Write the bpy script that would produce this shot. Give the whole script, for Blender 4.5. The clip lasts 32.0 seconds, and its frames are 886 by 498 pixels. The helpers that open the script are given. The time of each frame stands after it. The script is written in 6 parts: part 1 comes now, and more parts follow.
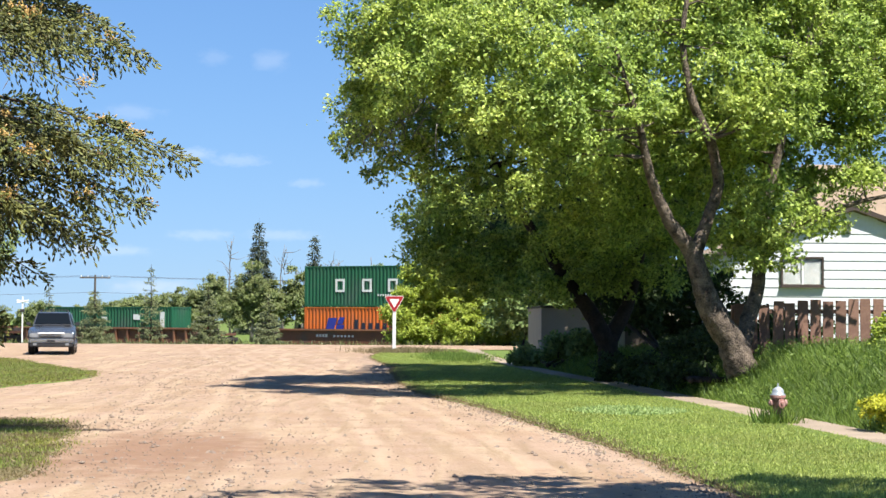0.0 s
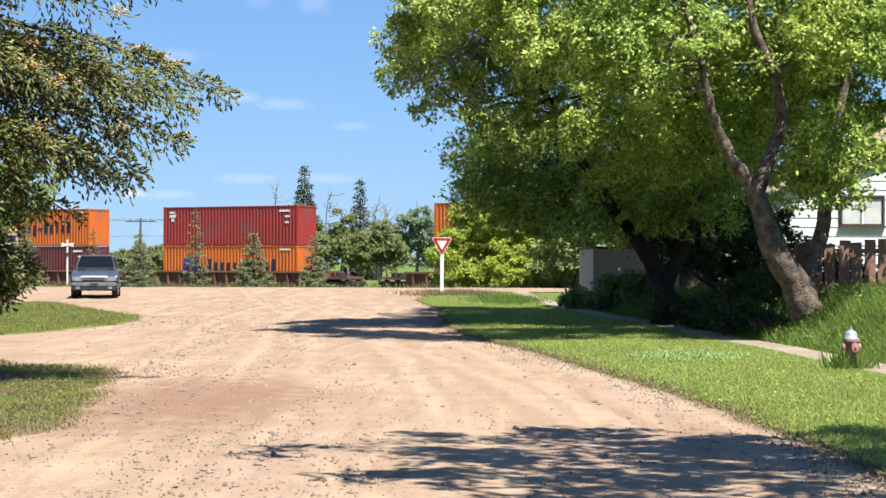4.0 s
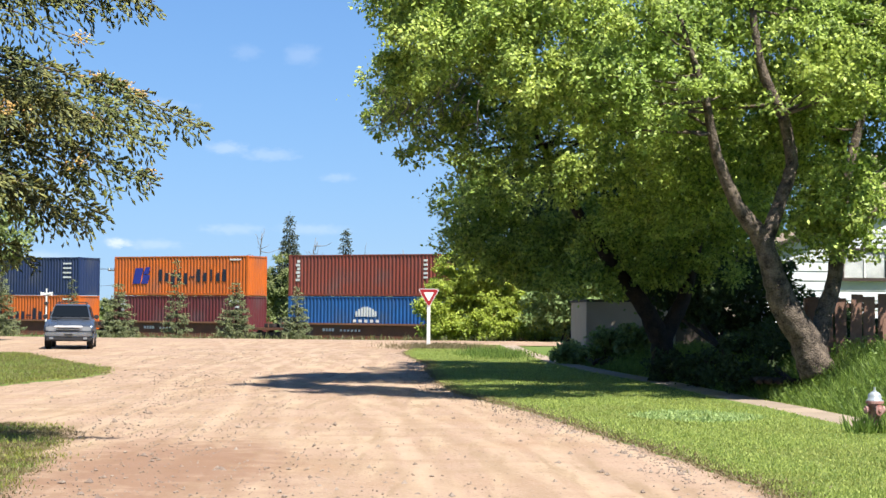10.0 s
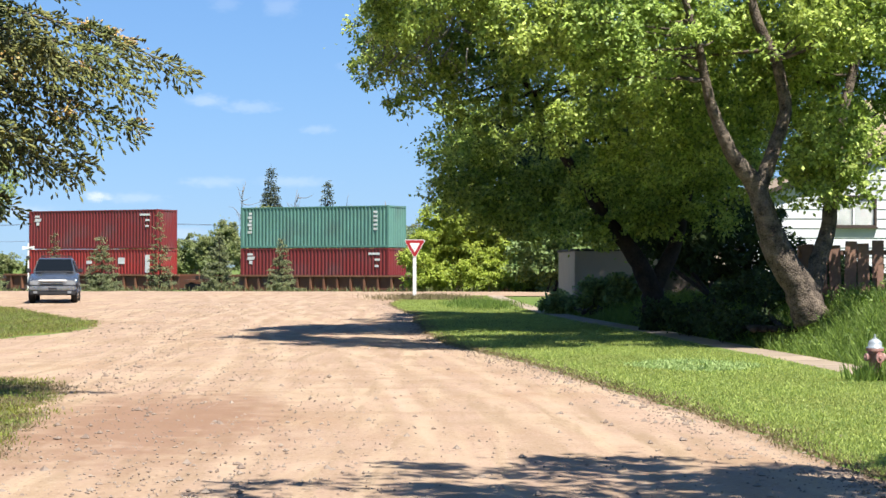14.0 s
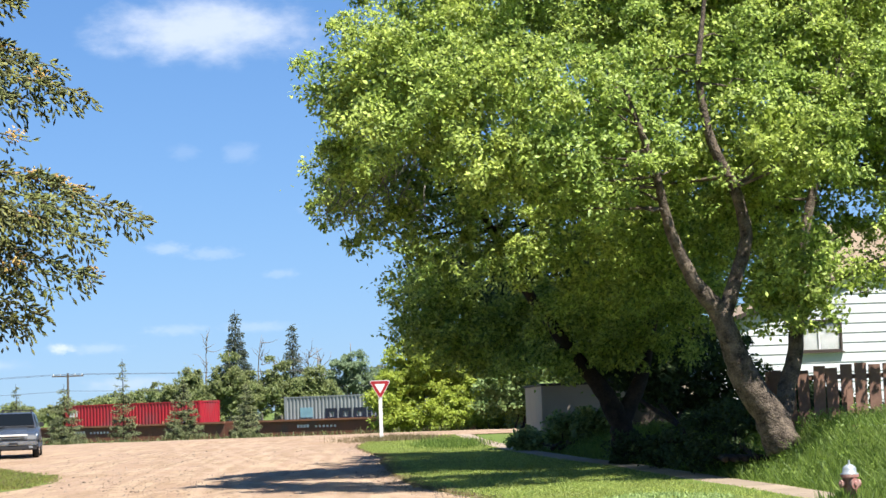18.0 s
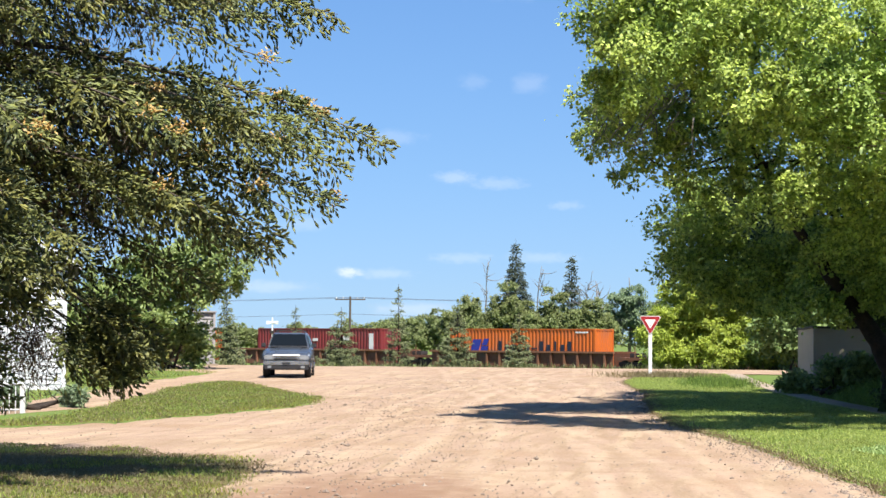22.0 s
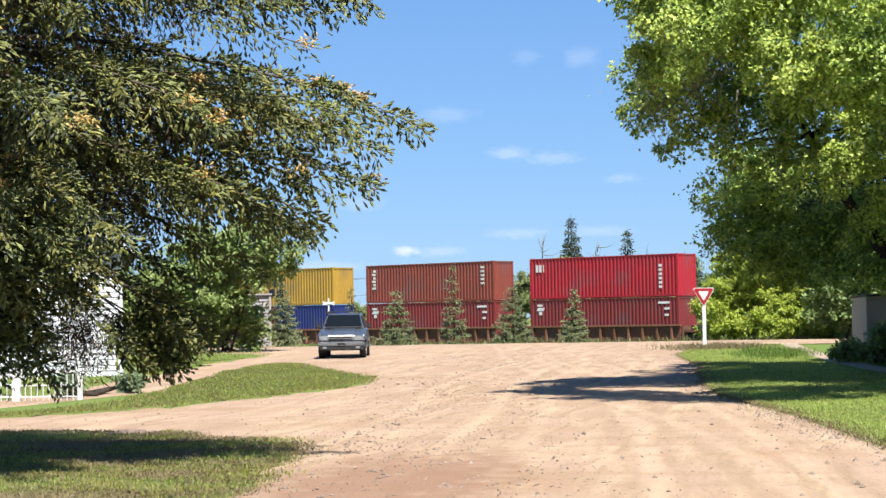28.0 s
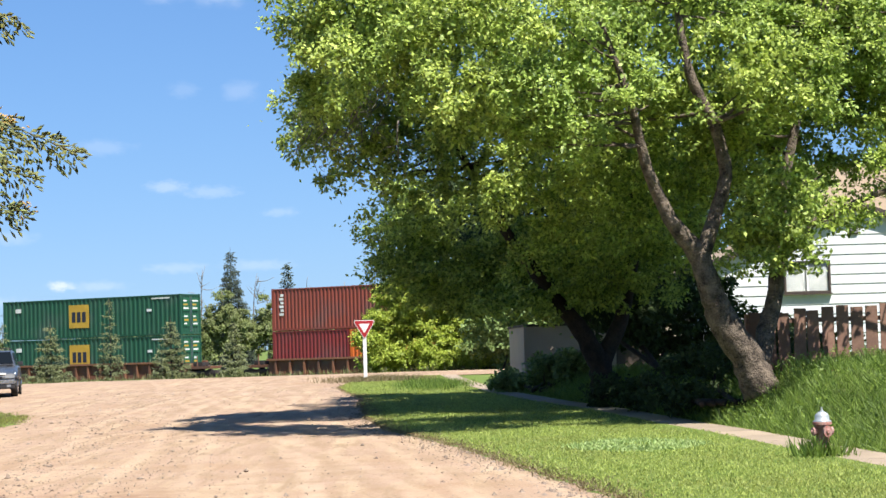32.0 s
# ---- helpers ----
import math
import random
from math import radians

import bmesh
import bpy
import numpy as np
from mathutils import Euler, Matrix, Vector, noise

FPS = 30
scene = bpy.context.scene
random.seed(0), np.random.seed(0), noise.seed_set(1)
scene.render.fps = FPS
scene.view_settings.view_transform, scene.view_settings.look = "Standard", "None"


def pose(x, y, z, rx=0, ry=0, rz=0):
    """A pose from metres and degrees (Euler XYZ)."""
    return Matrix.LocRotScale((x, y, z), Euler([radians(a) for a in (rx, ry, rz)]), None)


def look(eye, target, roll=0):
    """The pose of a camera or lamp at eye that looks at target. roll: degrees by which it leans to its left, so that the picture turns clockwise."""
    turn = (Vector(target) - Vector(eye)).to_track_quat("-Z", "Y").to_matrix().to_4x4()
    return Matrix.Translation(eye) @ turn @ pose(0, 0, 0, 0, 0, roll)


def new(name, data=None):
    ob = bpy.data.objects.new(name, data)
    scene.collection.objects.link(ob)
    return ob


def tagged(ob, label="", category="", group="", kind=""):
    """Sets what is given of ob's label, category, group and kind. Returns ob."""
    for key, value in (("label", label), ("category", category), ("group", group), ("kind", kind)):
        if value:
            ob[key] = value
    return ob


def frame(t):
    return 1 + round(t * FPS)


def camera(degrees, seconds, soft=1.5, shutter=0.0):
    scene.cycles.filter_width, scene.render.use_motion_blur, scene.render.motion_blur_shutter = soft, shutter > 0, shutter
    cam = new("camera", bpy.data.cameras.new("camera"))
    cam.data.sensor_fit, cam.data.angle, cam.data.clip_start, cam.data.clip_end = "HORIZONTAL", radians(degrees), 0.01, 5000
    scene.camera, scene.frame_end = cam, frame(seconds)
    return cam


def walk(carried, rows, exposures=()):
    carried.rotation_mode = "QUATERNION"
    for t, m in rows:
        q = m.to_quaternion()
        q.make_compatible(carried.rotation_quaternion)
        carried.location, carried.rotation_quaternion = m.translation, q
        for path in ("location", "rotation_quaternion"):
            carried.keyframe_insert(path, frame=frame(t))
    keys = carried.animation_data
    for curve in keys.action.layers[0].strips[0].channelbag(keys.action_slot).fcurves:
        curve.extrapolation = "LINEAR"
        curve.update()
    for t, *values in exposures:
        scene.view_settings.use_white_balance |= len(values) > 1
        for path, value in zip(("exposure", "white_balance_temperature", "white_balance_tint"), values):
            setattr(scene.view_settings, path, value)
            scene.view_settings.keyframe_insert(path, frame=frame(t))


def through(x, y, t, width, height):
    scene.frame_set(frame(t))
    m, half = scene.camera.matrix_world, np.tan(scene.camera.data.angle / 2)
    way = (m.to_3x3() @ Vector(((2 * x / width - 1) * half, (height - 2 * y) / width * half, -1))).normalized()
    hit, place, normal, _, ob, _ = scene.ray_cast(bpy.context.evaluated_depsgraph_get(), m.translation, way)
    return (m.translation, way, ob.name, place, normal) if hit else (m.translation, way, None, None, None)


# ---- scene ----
cam = camera(27.53, 32.0, soft=1.5)
# seconds, eye, yaw, pitch, roll in degrees
PATH = [
    (0, 0.034, 0.007, 1.622, -1.411, 2.272, 0.328),
    (0.5, 0.040, 0.113, 1.625, -1.345, 2.388, 0.304),
    (1, -0.032, 0.275, 1.637, -1.464, 2.388, -0.031),
    (1.5, -0.092, 0.369, 1.631, -1.055, 2.339, -0.277),
    (2, -0.113, 0.682, 1.640, -0.332, 2.288, -0.309),
    (2.5, -0.114, 0.735, 1.617, -0.081, 1.814, -0.414),
    (3, -0.143, 1.036, 1.600, 0.232, 1.015, -0.203),
    (3.5, -0.076, 1.231, 1.596, -0.031, 0.321, 0.099),
    (5.5, -0.052, 2.262, 1.596, 0.605, 2.045, 0.194),
    (6, -0.115, 2.574, 1.601, 0.940, 2.719, 0.113),
    (6.5, -0.116, 2.845, 1.598, 1.316, 2.918, 0.058),
    (7, -0.162, 3.260, 1.599, 1.909, 2.880, 0.306),
    (7.5, -0.169, 3.409, 1.598, 1.842, 2.420, 0.355),
    (8, -0.167, 3.492, 1.596, 1.526, 2.174, 0.530),
    (8.5, -0.146, 3.523, 1.599, 0.748, 2.090, 0.665),
    (9, -0.122, 3.542, 1.597, 0.059, 2.099, 0.684),
    (9.5, -0.110, 3.579, 1.597, -0.222, 2.133, 0.574),
    (10, -0.106, 3.572, 1.595, -0.423, 2.106, 0.556),
    (10.5, -0.119, 3.577, 1.598, -0.799, 2.100, 0.736),
    (11, -0.176, 3.648, 1.591, -1.940, 1.911, 0.985),
    (11.5, -0.294, 3.709, 1.603, -3.533, 1.510, 1.251),
    (12, -0.319, 3.737, 1.599, -4.922, 1.218, 1.242),
    (12.5, -0.245, 3.878, 1.590, -5.272, 1.018, 1.045),
    (13, -0.267, 3.818, 1.588, -4.507, 0.733, 0.573),
    (13.5, -0.277, 3.949, 1.581, -2.636, 0.679, 0.222),
    (14, -0.294, 3.931, 1.578, -1.038, 0.563, 0.092),
    (14.5, -0.291, 3.935, 1.577, -0.051, 0.444, -0.014),
    (16.5, -0.312, 4.178, 1.575, -0.531, 2.459, -0.670),
    (17, -0.274, 4.188, 1.567, -0.592, 3.368, -1.200),
    (17.5, -0.251, 4.306, 1.569, -1.256, 4.403, -1.773),
    (18, -0.225, 4.352, 1.585, -2.230, 4.943, -2.035),
    (18.5, -0.263, 4.405, 1.590, -2.883, 4.951, -1.832),
    (19, -0.277, 4.378, 1.585, -2.393, 4.377, -1.274),
    (19.5, -0.298, 4.325, 1.584, -0.354, 3.403, -0.551),
    (20, -0.347, 4.383, 1.579, 2.978, 2.452, -0.092),
    (20.5, -0.364, 4.465, 1.582, 6.187, 1.945, 0.189),
    (21, -0.345, 4.584, 1.580, 7.665, 1.600, 0.340),
    (21.5, -0.083, 5.035, 1.574, 8.354, 2.830, 0.232),
    (22, 0.220, 4.920, 1.597, 6.830, 2.931, 0.428),
    (22.5, 0.359, 4.910, 1.585, 5.902, 2.725, 0.883),
    (23, 0.429, 4.869, 1.578, 6.018, 2.270, 1.377),
    (23.5, 0.470, 4.887, 1.581, 7.369, 1.707, 1.581),
    (24, 0.491, 4.857, 1.586, 9.236, 1.309, 1.208),
    (24.5, 0.525, 4.832, 1.595, 10.316, 0.895, 0.487),
    (26.5, 0.534, 4.651, 1.604, 9.997, 0.778, -1.023),
    (27, 0.478, 4.754, 1.613, 9.547, 1.287, -1.077),
    (27.5, 0.430, 4.655, 1.629, 8.884, 1.822, -1.110),
    (28, 0.429, 4.694, 1.627, 8.623, 2.205, -0.974),
    (28.5, 0.460, 4.920, 1.627, 8.581, 2.650, -0.876),
    (29, 0.451, 5.039, 1.621, 8.679, 3.030, -0.754),
    (29.5, 0.474, 5.077, 1.622, 8.409, 3.206, -0.931),
    (30, 0.486, 5.118, 1.617, 7.588, 3.038, -1.220),
    (30.5, 0.529, 5.088, 1.614, 5.926, 2.889, -1.621),
    (31, 0.549, 5.122, 1.611, 3.608, 2.829, -1.819),
    (31.5, 0.467, 5.319, 1.618, 0.611, 2.926, -1.970),
    (32, 0.356, 5.340, 1.617, -2.173, 3.022, -1.765),
]
walk(cam, [(t, pose(x, y, z, 0, 0, yaw) @ pose(0, 0, 0, 90 + pitch) @ pose(0, 0, 0, 0, 0, roll))
           for t, x, y, z, yaw, pitch, roll in PATH])

# ---- light ----
SUN_TO = Vector((0.34, -0.50, 1.0)).normalized()
world = bpy.data.worlds.new("world")
scene.world = world
world.use_nodes = True
wn = world.node_tree.nodes
sky = wn.new("ShaderNodeTexSky")
sky.sky_type, sky.sun_disc = "NISHITA", False
sky.sun_elevation = math.asin(SUN_TO.z)
sky.sun_rotation = math.atan2(SUN_TO.x, SUN_TO.y)
sky.altitude = 900.0
sky.air_density, sky.dust_density, sky.ozone_density = 1.0, 0.0, 3.5
tint = wn.new("ShaderNodeMixRGB")
tint.blend_type = "MULTIPLY"
tint.inputs[0].default_value, tint.inputs[2].default_value = 1.0, (7.43, 10.95, 16.4, 1)
lift, roll_off = wn.new("ShaderNodeMixRGB"), wn.new("ShaderNodeMixRGB")
lift.blend_type, roll_off.blend_type = "ADD", "DIVIDE"
lift.inputs[0].default_value, lift.inputs[2].default_value, roll_off.inputs[0].default_value = 1.0, (7.0, 7.0, 7.0, 1), 1.0
world.node_tree.links.new(sky.outputs[0], lift.inputs[1])
world.node_tree.links.new(sky.outputs[0], roll_off.inputs[1])
world.node_tree.links.new(lift.outputs[0], roll_off.inputs[2])
world.node_tree.links.new(roll_off.outputs[0], tint.inputs[1])
world.node_tree.links.new(tint.outputs[0], wn["Background"].inputs[0])
wn["Background"].inputs[1].default_value = 0.0525
sun = new("sun", bpy.data.lights.new("sun", "SUN"))
sun.data.energy, sun.data.angle, sun.data.color = 5.4, radians(0.53), (1.0, 0.965, 0.915)
sun.matrix_world = look((0, 0, 60), Vector((0, 0, 60)) - SUN_TO)
scene.view_settings.exposure = 1.14

# ---- tools ----
rng = np.random.default_rng(7)


def nodes(m):
    return m.node_tree.nodes, m.node_tree.links


def mat(name, c1, c2=None, rough=0.8, metal=0.0, fine=40.0, coarse=1.5, bump=0.2, dist=0.01, spec=0.5, dirt=None, jitter=0.0):
    """A surface with grain at two scales, from colour c1 to c2, an optional stain colour, and relief."""
    m = bpy.data.materials.new(name)
    m.use_nodes = True
    n, l = nodes(m)
    p = n["Principled BSDF"]
    p.inputs["Metallic"].default_value = metal
    p.inputs["Specular IOR Level"].default_value = spec
    c2 = c2 or tuple(v * 0.72 for v in c1)
    tc = n.new("ShaderNodeTexCoord")
    big, small = n.new("ShaderNodeTexNoise"), n.new("ShaderNodeTexNoise")
    for t, sc, de in ((big, coarse, 5.0), (small, fine, 3.0)):
        t.inputs["Scale"].default_value, t.inputs["Detail"].default_value = sc, de
        l.new(tc.outputs["Object"], t.inputs["Vector"])
    add = n.new("ShaderNodeMath"); add.operation = "MULTIPLY_ADD"
    l.new(big.outputs["Fac"], add.inputs[0]); add.inputs[1].default_value = 0.6
    mul = n.new("ShaderNodeMath"); mul.operation = "MULTIPLY"; mul.inputs[1].default_value = 0.4
    l.new(small.outputs["Fac"], mul.inputs[0]); l.new(mul.outputs[0], add.inputs[2])
    ramp = n.new("ShaderNodeValToRGB")
    ramp.color_ramp.elements[0].position, ramp.color_ramp.elements[1].position = 0.36, 0.64
    ramp.color_ramp.elements[0].color, ramp.color_ramp.elements[1].color = (*c2, 1), (*c1, 1)
    l.new(add.outputs[0], ramp.inputs[0])
    out = ramp.outputs[0]
    if dirt:
        d = n.new("ShaderNodeTexNoise"); d.inputs["Scale"].default_value = coarse * 0.6; d.inputs["Detail"].default_value = 6
        l.new(tc.outputs["Object"], d.inputs["Vector"])
        r2 = n.new("ShaderNodeValToRGB"); r2.color_ramp.elements[0].position, r2.color_ramp.elements[1].position = 0.52, 0.72
        l.new(d.outputs["Fac"], r2.inputs[0])
        mx = n.new("ShaderNodeMixRGB"); mx.inputs[2].default_value = (*dirt, 1)
        l.new(r2.outputs[0], mx.inputs[0]); l.new(out, mx.inputs[1]); out = mx.outputs[0]
    if jitter:
        oi = n.new("ShaderNodeObjectInfo"); hs = n.new("ShaderNodeHueSaturation")
        mr = n.new("ShaderNodeMapRange"); mr.inputs["To Min"].default_value, mr.inputs["To Max"].default_value = 1 - jitter, 1 + jitter
        l.new(oi.outputs["Random"], mr.inputs["Value"]); l.new(mr.outputs[0], hs.inputs["Value"]); l.new(out, hs.inputs["Color"]); out = hs.outputs[0]
    l.new(out, p.inputs["Base Color"])
    rr = n.new("ShaderNodeMapRange"); rr.inputs["To Min"].default_value, rr.inputs["To Max"].default_value = max(rough - 0.12, 0.03), min(rough + 0.12, 1)
    l.new(big.outputs["Fac"], rr.inputs["Value"]); l.new(rr.outputs[0], p.inputs["Roughness"])
    if bump:
        b = n.new("ShaderNodeBump"); b.inputs["Strength"].default_value, b.inputs["Distance"].default_value = bump, dist
        l.new(add.outputs[0], b.inputs["Height"]); l.new(b.outputs[0], p.inputs["Normal"])
    return m


def leaf_mat(name, dark, light, through=0.35, rough=0.55, bough=None):
    """Leaves that let light through, each of its own shade between dark and light, some boughs of another tone."""
    m = bpy.data.materials.new(name)
    m.use_nodes = True
    n, l = nodes(m)
    p = n["Principled BSDF"]
    p.inputs["Roughness"].default_value, p.inputs["Specular IOR Level"].default_value = rough, 0.35
    g = n.new("ShaderNodeNewGeometry")
    ramp = n.new("ShaderNodeValToRGB")
    ramp.color_ramp.elements[0].color, ramp.color_ramp.elements[1].color = (*dark, 1), (*light, 1)
    l.new(g.outputs["Random Per Island"], ramp.inputs[0])
    leafy = ramp.outputs[0]
    if bough:
        # whole boughs of another tone: (factor on the colour, size in metres)
        tc, nz, mr = n.new("ShaderNodeTexCoord"), n.new("ShaderNodeTexNoise"), n.new("ShaderNodeMapRange")
        nz.inputs["Scale"].default_value, nz.inputs["Detail"].default_value = 1.0 / bough[1], 3
        l.new(tc.outputs["Object"], nz.inputs["Vector"])
        mr.inputs["From Min"].default_value, mr.inputs["From Max"].default_value = 0.40, 0.60
        l.new(nz.outputs["Fac"], mr.inputs["Value"])
        mu = n.new("ShaderNodeMixRGB"); mu.blend_type = "MULTIPLY"; mu.inputs[2].default_value = (*bough[0], 1)
        l.new(mr.outputs[0], mu.inputs[0]); l.new(leafy, mu.inputs[1]); leafy = mu.outputs[0]
    l.new(leafy, p.inputs["Base Color"])
    t = n.new("ShaderNodeBsdfTranslucent")
    hs = n.new("ShaderNodeHueSaturation"); hs.inputs["Saturation"].default_value, hs.inputs["Value"].default_value = 1.0, 1.4
    l.new(leafy, hs.inputs["Color"]); l.new(hs.outputs[0], t.inputs["Color"])
    mx = n.new("ShaderNodeMixShader"); mx.inputs[0].default_value = through
    l.new(p.outputs[0], mx.inputs[1]); l.new(t.outputs[0], mx.inputs[2])
    l.new(mx.outputs[0], n["Material Output"].inputs[0])
    return m


def mesh_np(name, verts, faces, material=None, smooth=False):
    me = bpy.data.meshes.new(name)
    me.from_pydata([tuple(v) for v in verts] if not isinstance(verts, np.ndarray) else verts.tolist(), [], faces if isinstance(faces, list) else faces.tolist())
    if material:
        me.materials.append(material)
    if smooth:
        me.polygons.foreach_set("use_smooth", [True] * len(me.polygons))
    me.update()
    return me


def part(name, bm, material, parent=None, label="", smooth=False):
    me = bpy.data.meshes.new(name)
    bm.to_mesh(me)
    bm.free()
    me.materials.append(material)
    if smooth:
        me.polygons.foreach_set("use_smooth", [True] * len(me.polygons))
    ob = new(name, me)
    ob.parent = parent
    return tagged(ob, label)


def put(name, me, parent=None, label="", m=None):
    ob = new(name, me)
    ob.parent = parent
    if m is not None:
        ob.matrix_basis = m
    return tagged(ob, label)


def thing(name, label, category, m=None, group="", kind=""):
    ob = new(name)
    ob.empty_display_size = 0.2
    if m is not None:
        ob.matrix_basis = m
    return tagged(ob, label, category, group, kind)


def box(bm, x0, x1, y0, y1, z0, z1, bevel=0.0):
    vs = [bm.verts.new((x, y, z)) for x in (x0, x1) for y in (y0, y1) for z in (z0, z1)]
    fs = []
    for f in ((0, 1, 3, 2), (4, 6, 7, 5), (0, 4, 5, 1), (2, 3, 7, 6), (0, 2, 6, 4), (1, 5, 7, 3)):
        fs.append(bm.faces.new([vs[i] for i in f]))
    if bevel:
        es = {e for f in fs for e in f.edges}
        bmesh.ops.bevel(bm, geom=list(es), offset=bevel, segments=2, affect="EDGES")
    return vs


def boxm(*a, bevel=0.0):
    bm = bmesh.new()
    box(bm, *a, bevel=bevel)
    return bm


def cyl(bm, r, z0, z1, n=16, r2=None, m=None):
    r2 = r if r2 is None else r2
    a = [bm.verts.new((r * math.cos(k * math.tau / n), r * math.sin(k * math.tau / n), z0)) for k in range(n)]
    b = [bm.verts.new((r2 * math.cos(k * math.tau / n), r2 * math.sin(k * math.tau / n), z1)) for k in range(n)]
    for k in range(n):
        bm.faces.new((a[k], a[(k + 1) % n], b[(k + 1) % n], b[k]))
    bm.faces.new(a[::-1]); bm.faces.new(b)
    if m is not None:
        bmesh.ops.transform(bm, matrix=m, verts=a + b)
    return bm


def tube(pts, radii, n=8):
    """Verts and faces of a tapered round limb along pts."""
    pts = np.asarray(pts, float)
    tang = np.gradient(pts, axis=0)
    tang /= np.linalg.norm(tang, axis=1)[:, None] + 1e-9
    side = np.cross(tang, (0.31, 0.95, 0.05)); side /= np.linalg.norm(side, axis=1)[:, None] + 1e-9
    up = np.cross(side, tang)
    ang = np.arange(n) * math.tau / n
    ring = np.cos(ang)[None, :, None] * side[:, None] + np.sin(ang)[None, :, None] * up[:, None]
    v = (pts[:, None] + ring * np.asarray(radii)[:, None, None]).reshape(-1, 3)
    f = [[i * n + k, i * n + (k + 1) % n, (i + 1) * n + (k + 1) % n, (i + 1) * n + k] for i in range(len(pts) - 1) for k in range(n)]
    f.append(list(range(n))[::-1]); f.append([(len(pts) - 1) * n + k for k in range(n)])
    return v, f


def joined(pieces):
    vs, fs, o = [], [], 0
    for v, f in pieces:
        vs.append(np.asarray(v)); fs += [[i + o for i in q] for q in f]; o += len(v)
    return np.concatenate(vs), fs


def kites(c, d, nrm, length, width, fold=0.0):
    """Pointed leaf quads: base c, direction d, face normal nrm; arrays of n rows."""
    d = d / (np.linalg.norm(d, axis=1)[:, None] + 1e-9)
    s = np.cross(d, nrm); s /= np.linalg.norm(s, axis=1)[:, None] + 1e-9
    length, width = np.broadcast_to(length, len(c))[:, None], np.broadcast_to(width, len(c))[:, None]
    mid = c + d * length * 0.45
    v = np.stack([c, mid + s * width * 0.5, c + d * length, mid - s * width * 0.5], 1).reshape(-1, 3)
    f = np.arange(len(c) * 4).reshape(-1, 4)
    return v, f


def sprigs(c, d, length, width):
    """Blunt three-sided needle sprigs: base c, direction d."""
    d = unit(d)
    s = unit(np.cross(d, (0.3, 0.2, 0.93)))
    w = np.cross(d, s)
    L, W = length[:, None], width[:, None]
    ring = [c + d * L * 0.62 + (s * math.cos(a) + w * math.sin(a)) * W * 0.5 for a in (0.4, 2.5, 4.6)]
    v = np.stack([c, *ring, c + d * L], 1).reshape(-1, 3)
    f = (np.array([(0, 2, 1), (0, 3, 2), (0, 1, 3), (4, 1, 2), (4, 2, 3), (4, 3, 1)])[None] + 5 * np.arange(len(c))[:, None, None]).reshape(-1, 3)
    return v, f


def unit(a):
    return a / (np.linalg.norm(a, axis=-1, keepdims=True) + 1e-9)


# ---- terrain ----
def road_z(y):
    return np.interp(y, [0, 38, 72, 82, 90, 105, 118, 400], [0, 0, 0.26, 0.40, 0.40, -0.35, -0.68, -0.68])


def walk_far_x(y):
    """The house side of the concrete footpath."""
    return np.interp(y, [0, 24, 30, 35, 45, 50, 57, 67, 78], [7.3, 7.1, 6.75, 6.55, 5.7, 5.0, 4.3, 3.8, 3.5])


def ground_z(x, y):
    x, y = np.asarray(x, float), np.asarray(y, float)
    t = np.clip((x - walk_far_x(y) - 0.1) / 1.7, 0, 1)
    high = np.interp(y, [0, 20, 36, 47, 60, 76], [1.0, 1.05, 1.0, 0.7, 0.3, 0.0])
    return road_z(y) + t * t * (3 - 2 * t) * high


TRACK_ANGLE = radians(29.5)
SPEED = 17.38


def track_pose(s, side=0.0, z=0.0):
    """A pose on the railway, s metres along from its crossing with x = 0; x runs along it and y away from the street."""
    return Matrix.Translation((s * math.cos(TRACK_ANGLE) + side * math.sin(TRACK_ANGLE), 126.0 - s * math.sin(TRACK_ANGLE) + side * math.cos(TRACK_ANGLE), z)) @ Matrix.Rotation(-TRACK_ANGLE, 4, "Z")

# ---- materials ----
GRAVEL = mat("gravel", (0.320, 0.223, 0.156), (0.262, 0.179, 0.120), rough=0.95, fine=22, coarse=0.5, bump=0.5, dist=0.03, spec=0.15, dirt=(0.255, 0.164, 0.098))


TYRE_LINES = (
    (((-0.8, 8), (-1.4, 30), (-3.0, 48), (-6.0, 66), (-8.0, 80), (-10, 90)), 1.55, 0.20),
    (((1.5, 8), (0.4, 26), (-1.2, 42), (-3.4, 57), (-5.2, 70), (-3.5, 90)), 1.6, 0.22),
    (((2.4, 8), (1.6, 24), (0.0, 35), (-3.0, 46), (-8.0, 54), (-15.5, 60)), 1.55, 0.18),
    (((-3.2, 8), (-4.2, 34), (-5.2, 50), (-4.6, 66), (-2.0, 78), (6.0, 85)), 1.6, 0.2),
    (((-13.0, 33), (-7.0, 36), (-4.2, 41), (-2.8, 55), (-4.0, 70), (-9.0, 86)), 1.55, 0.18),
)


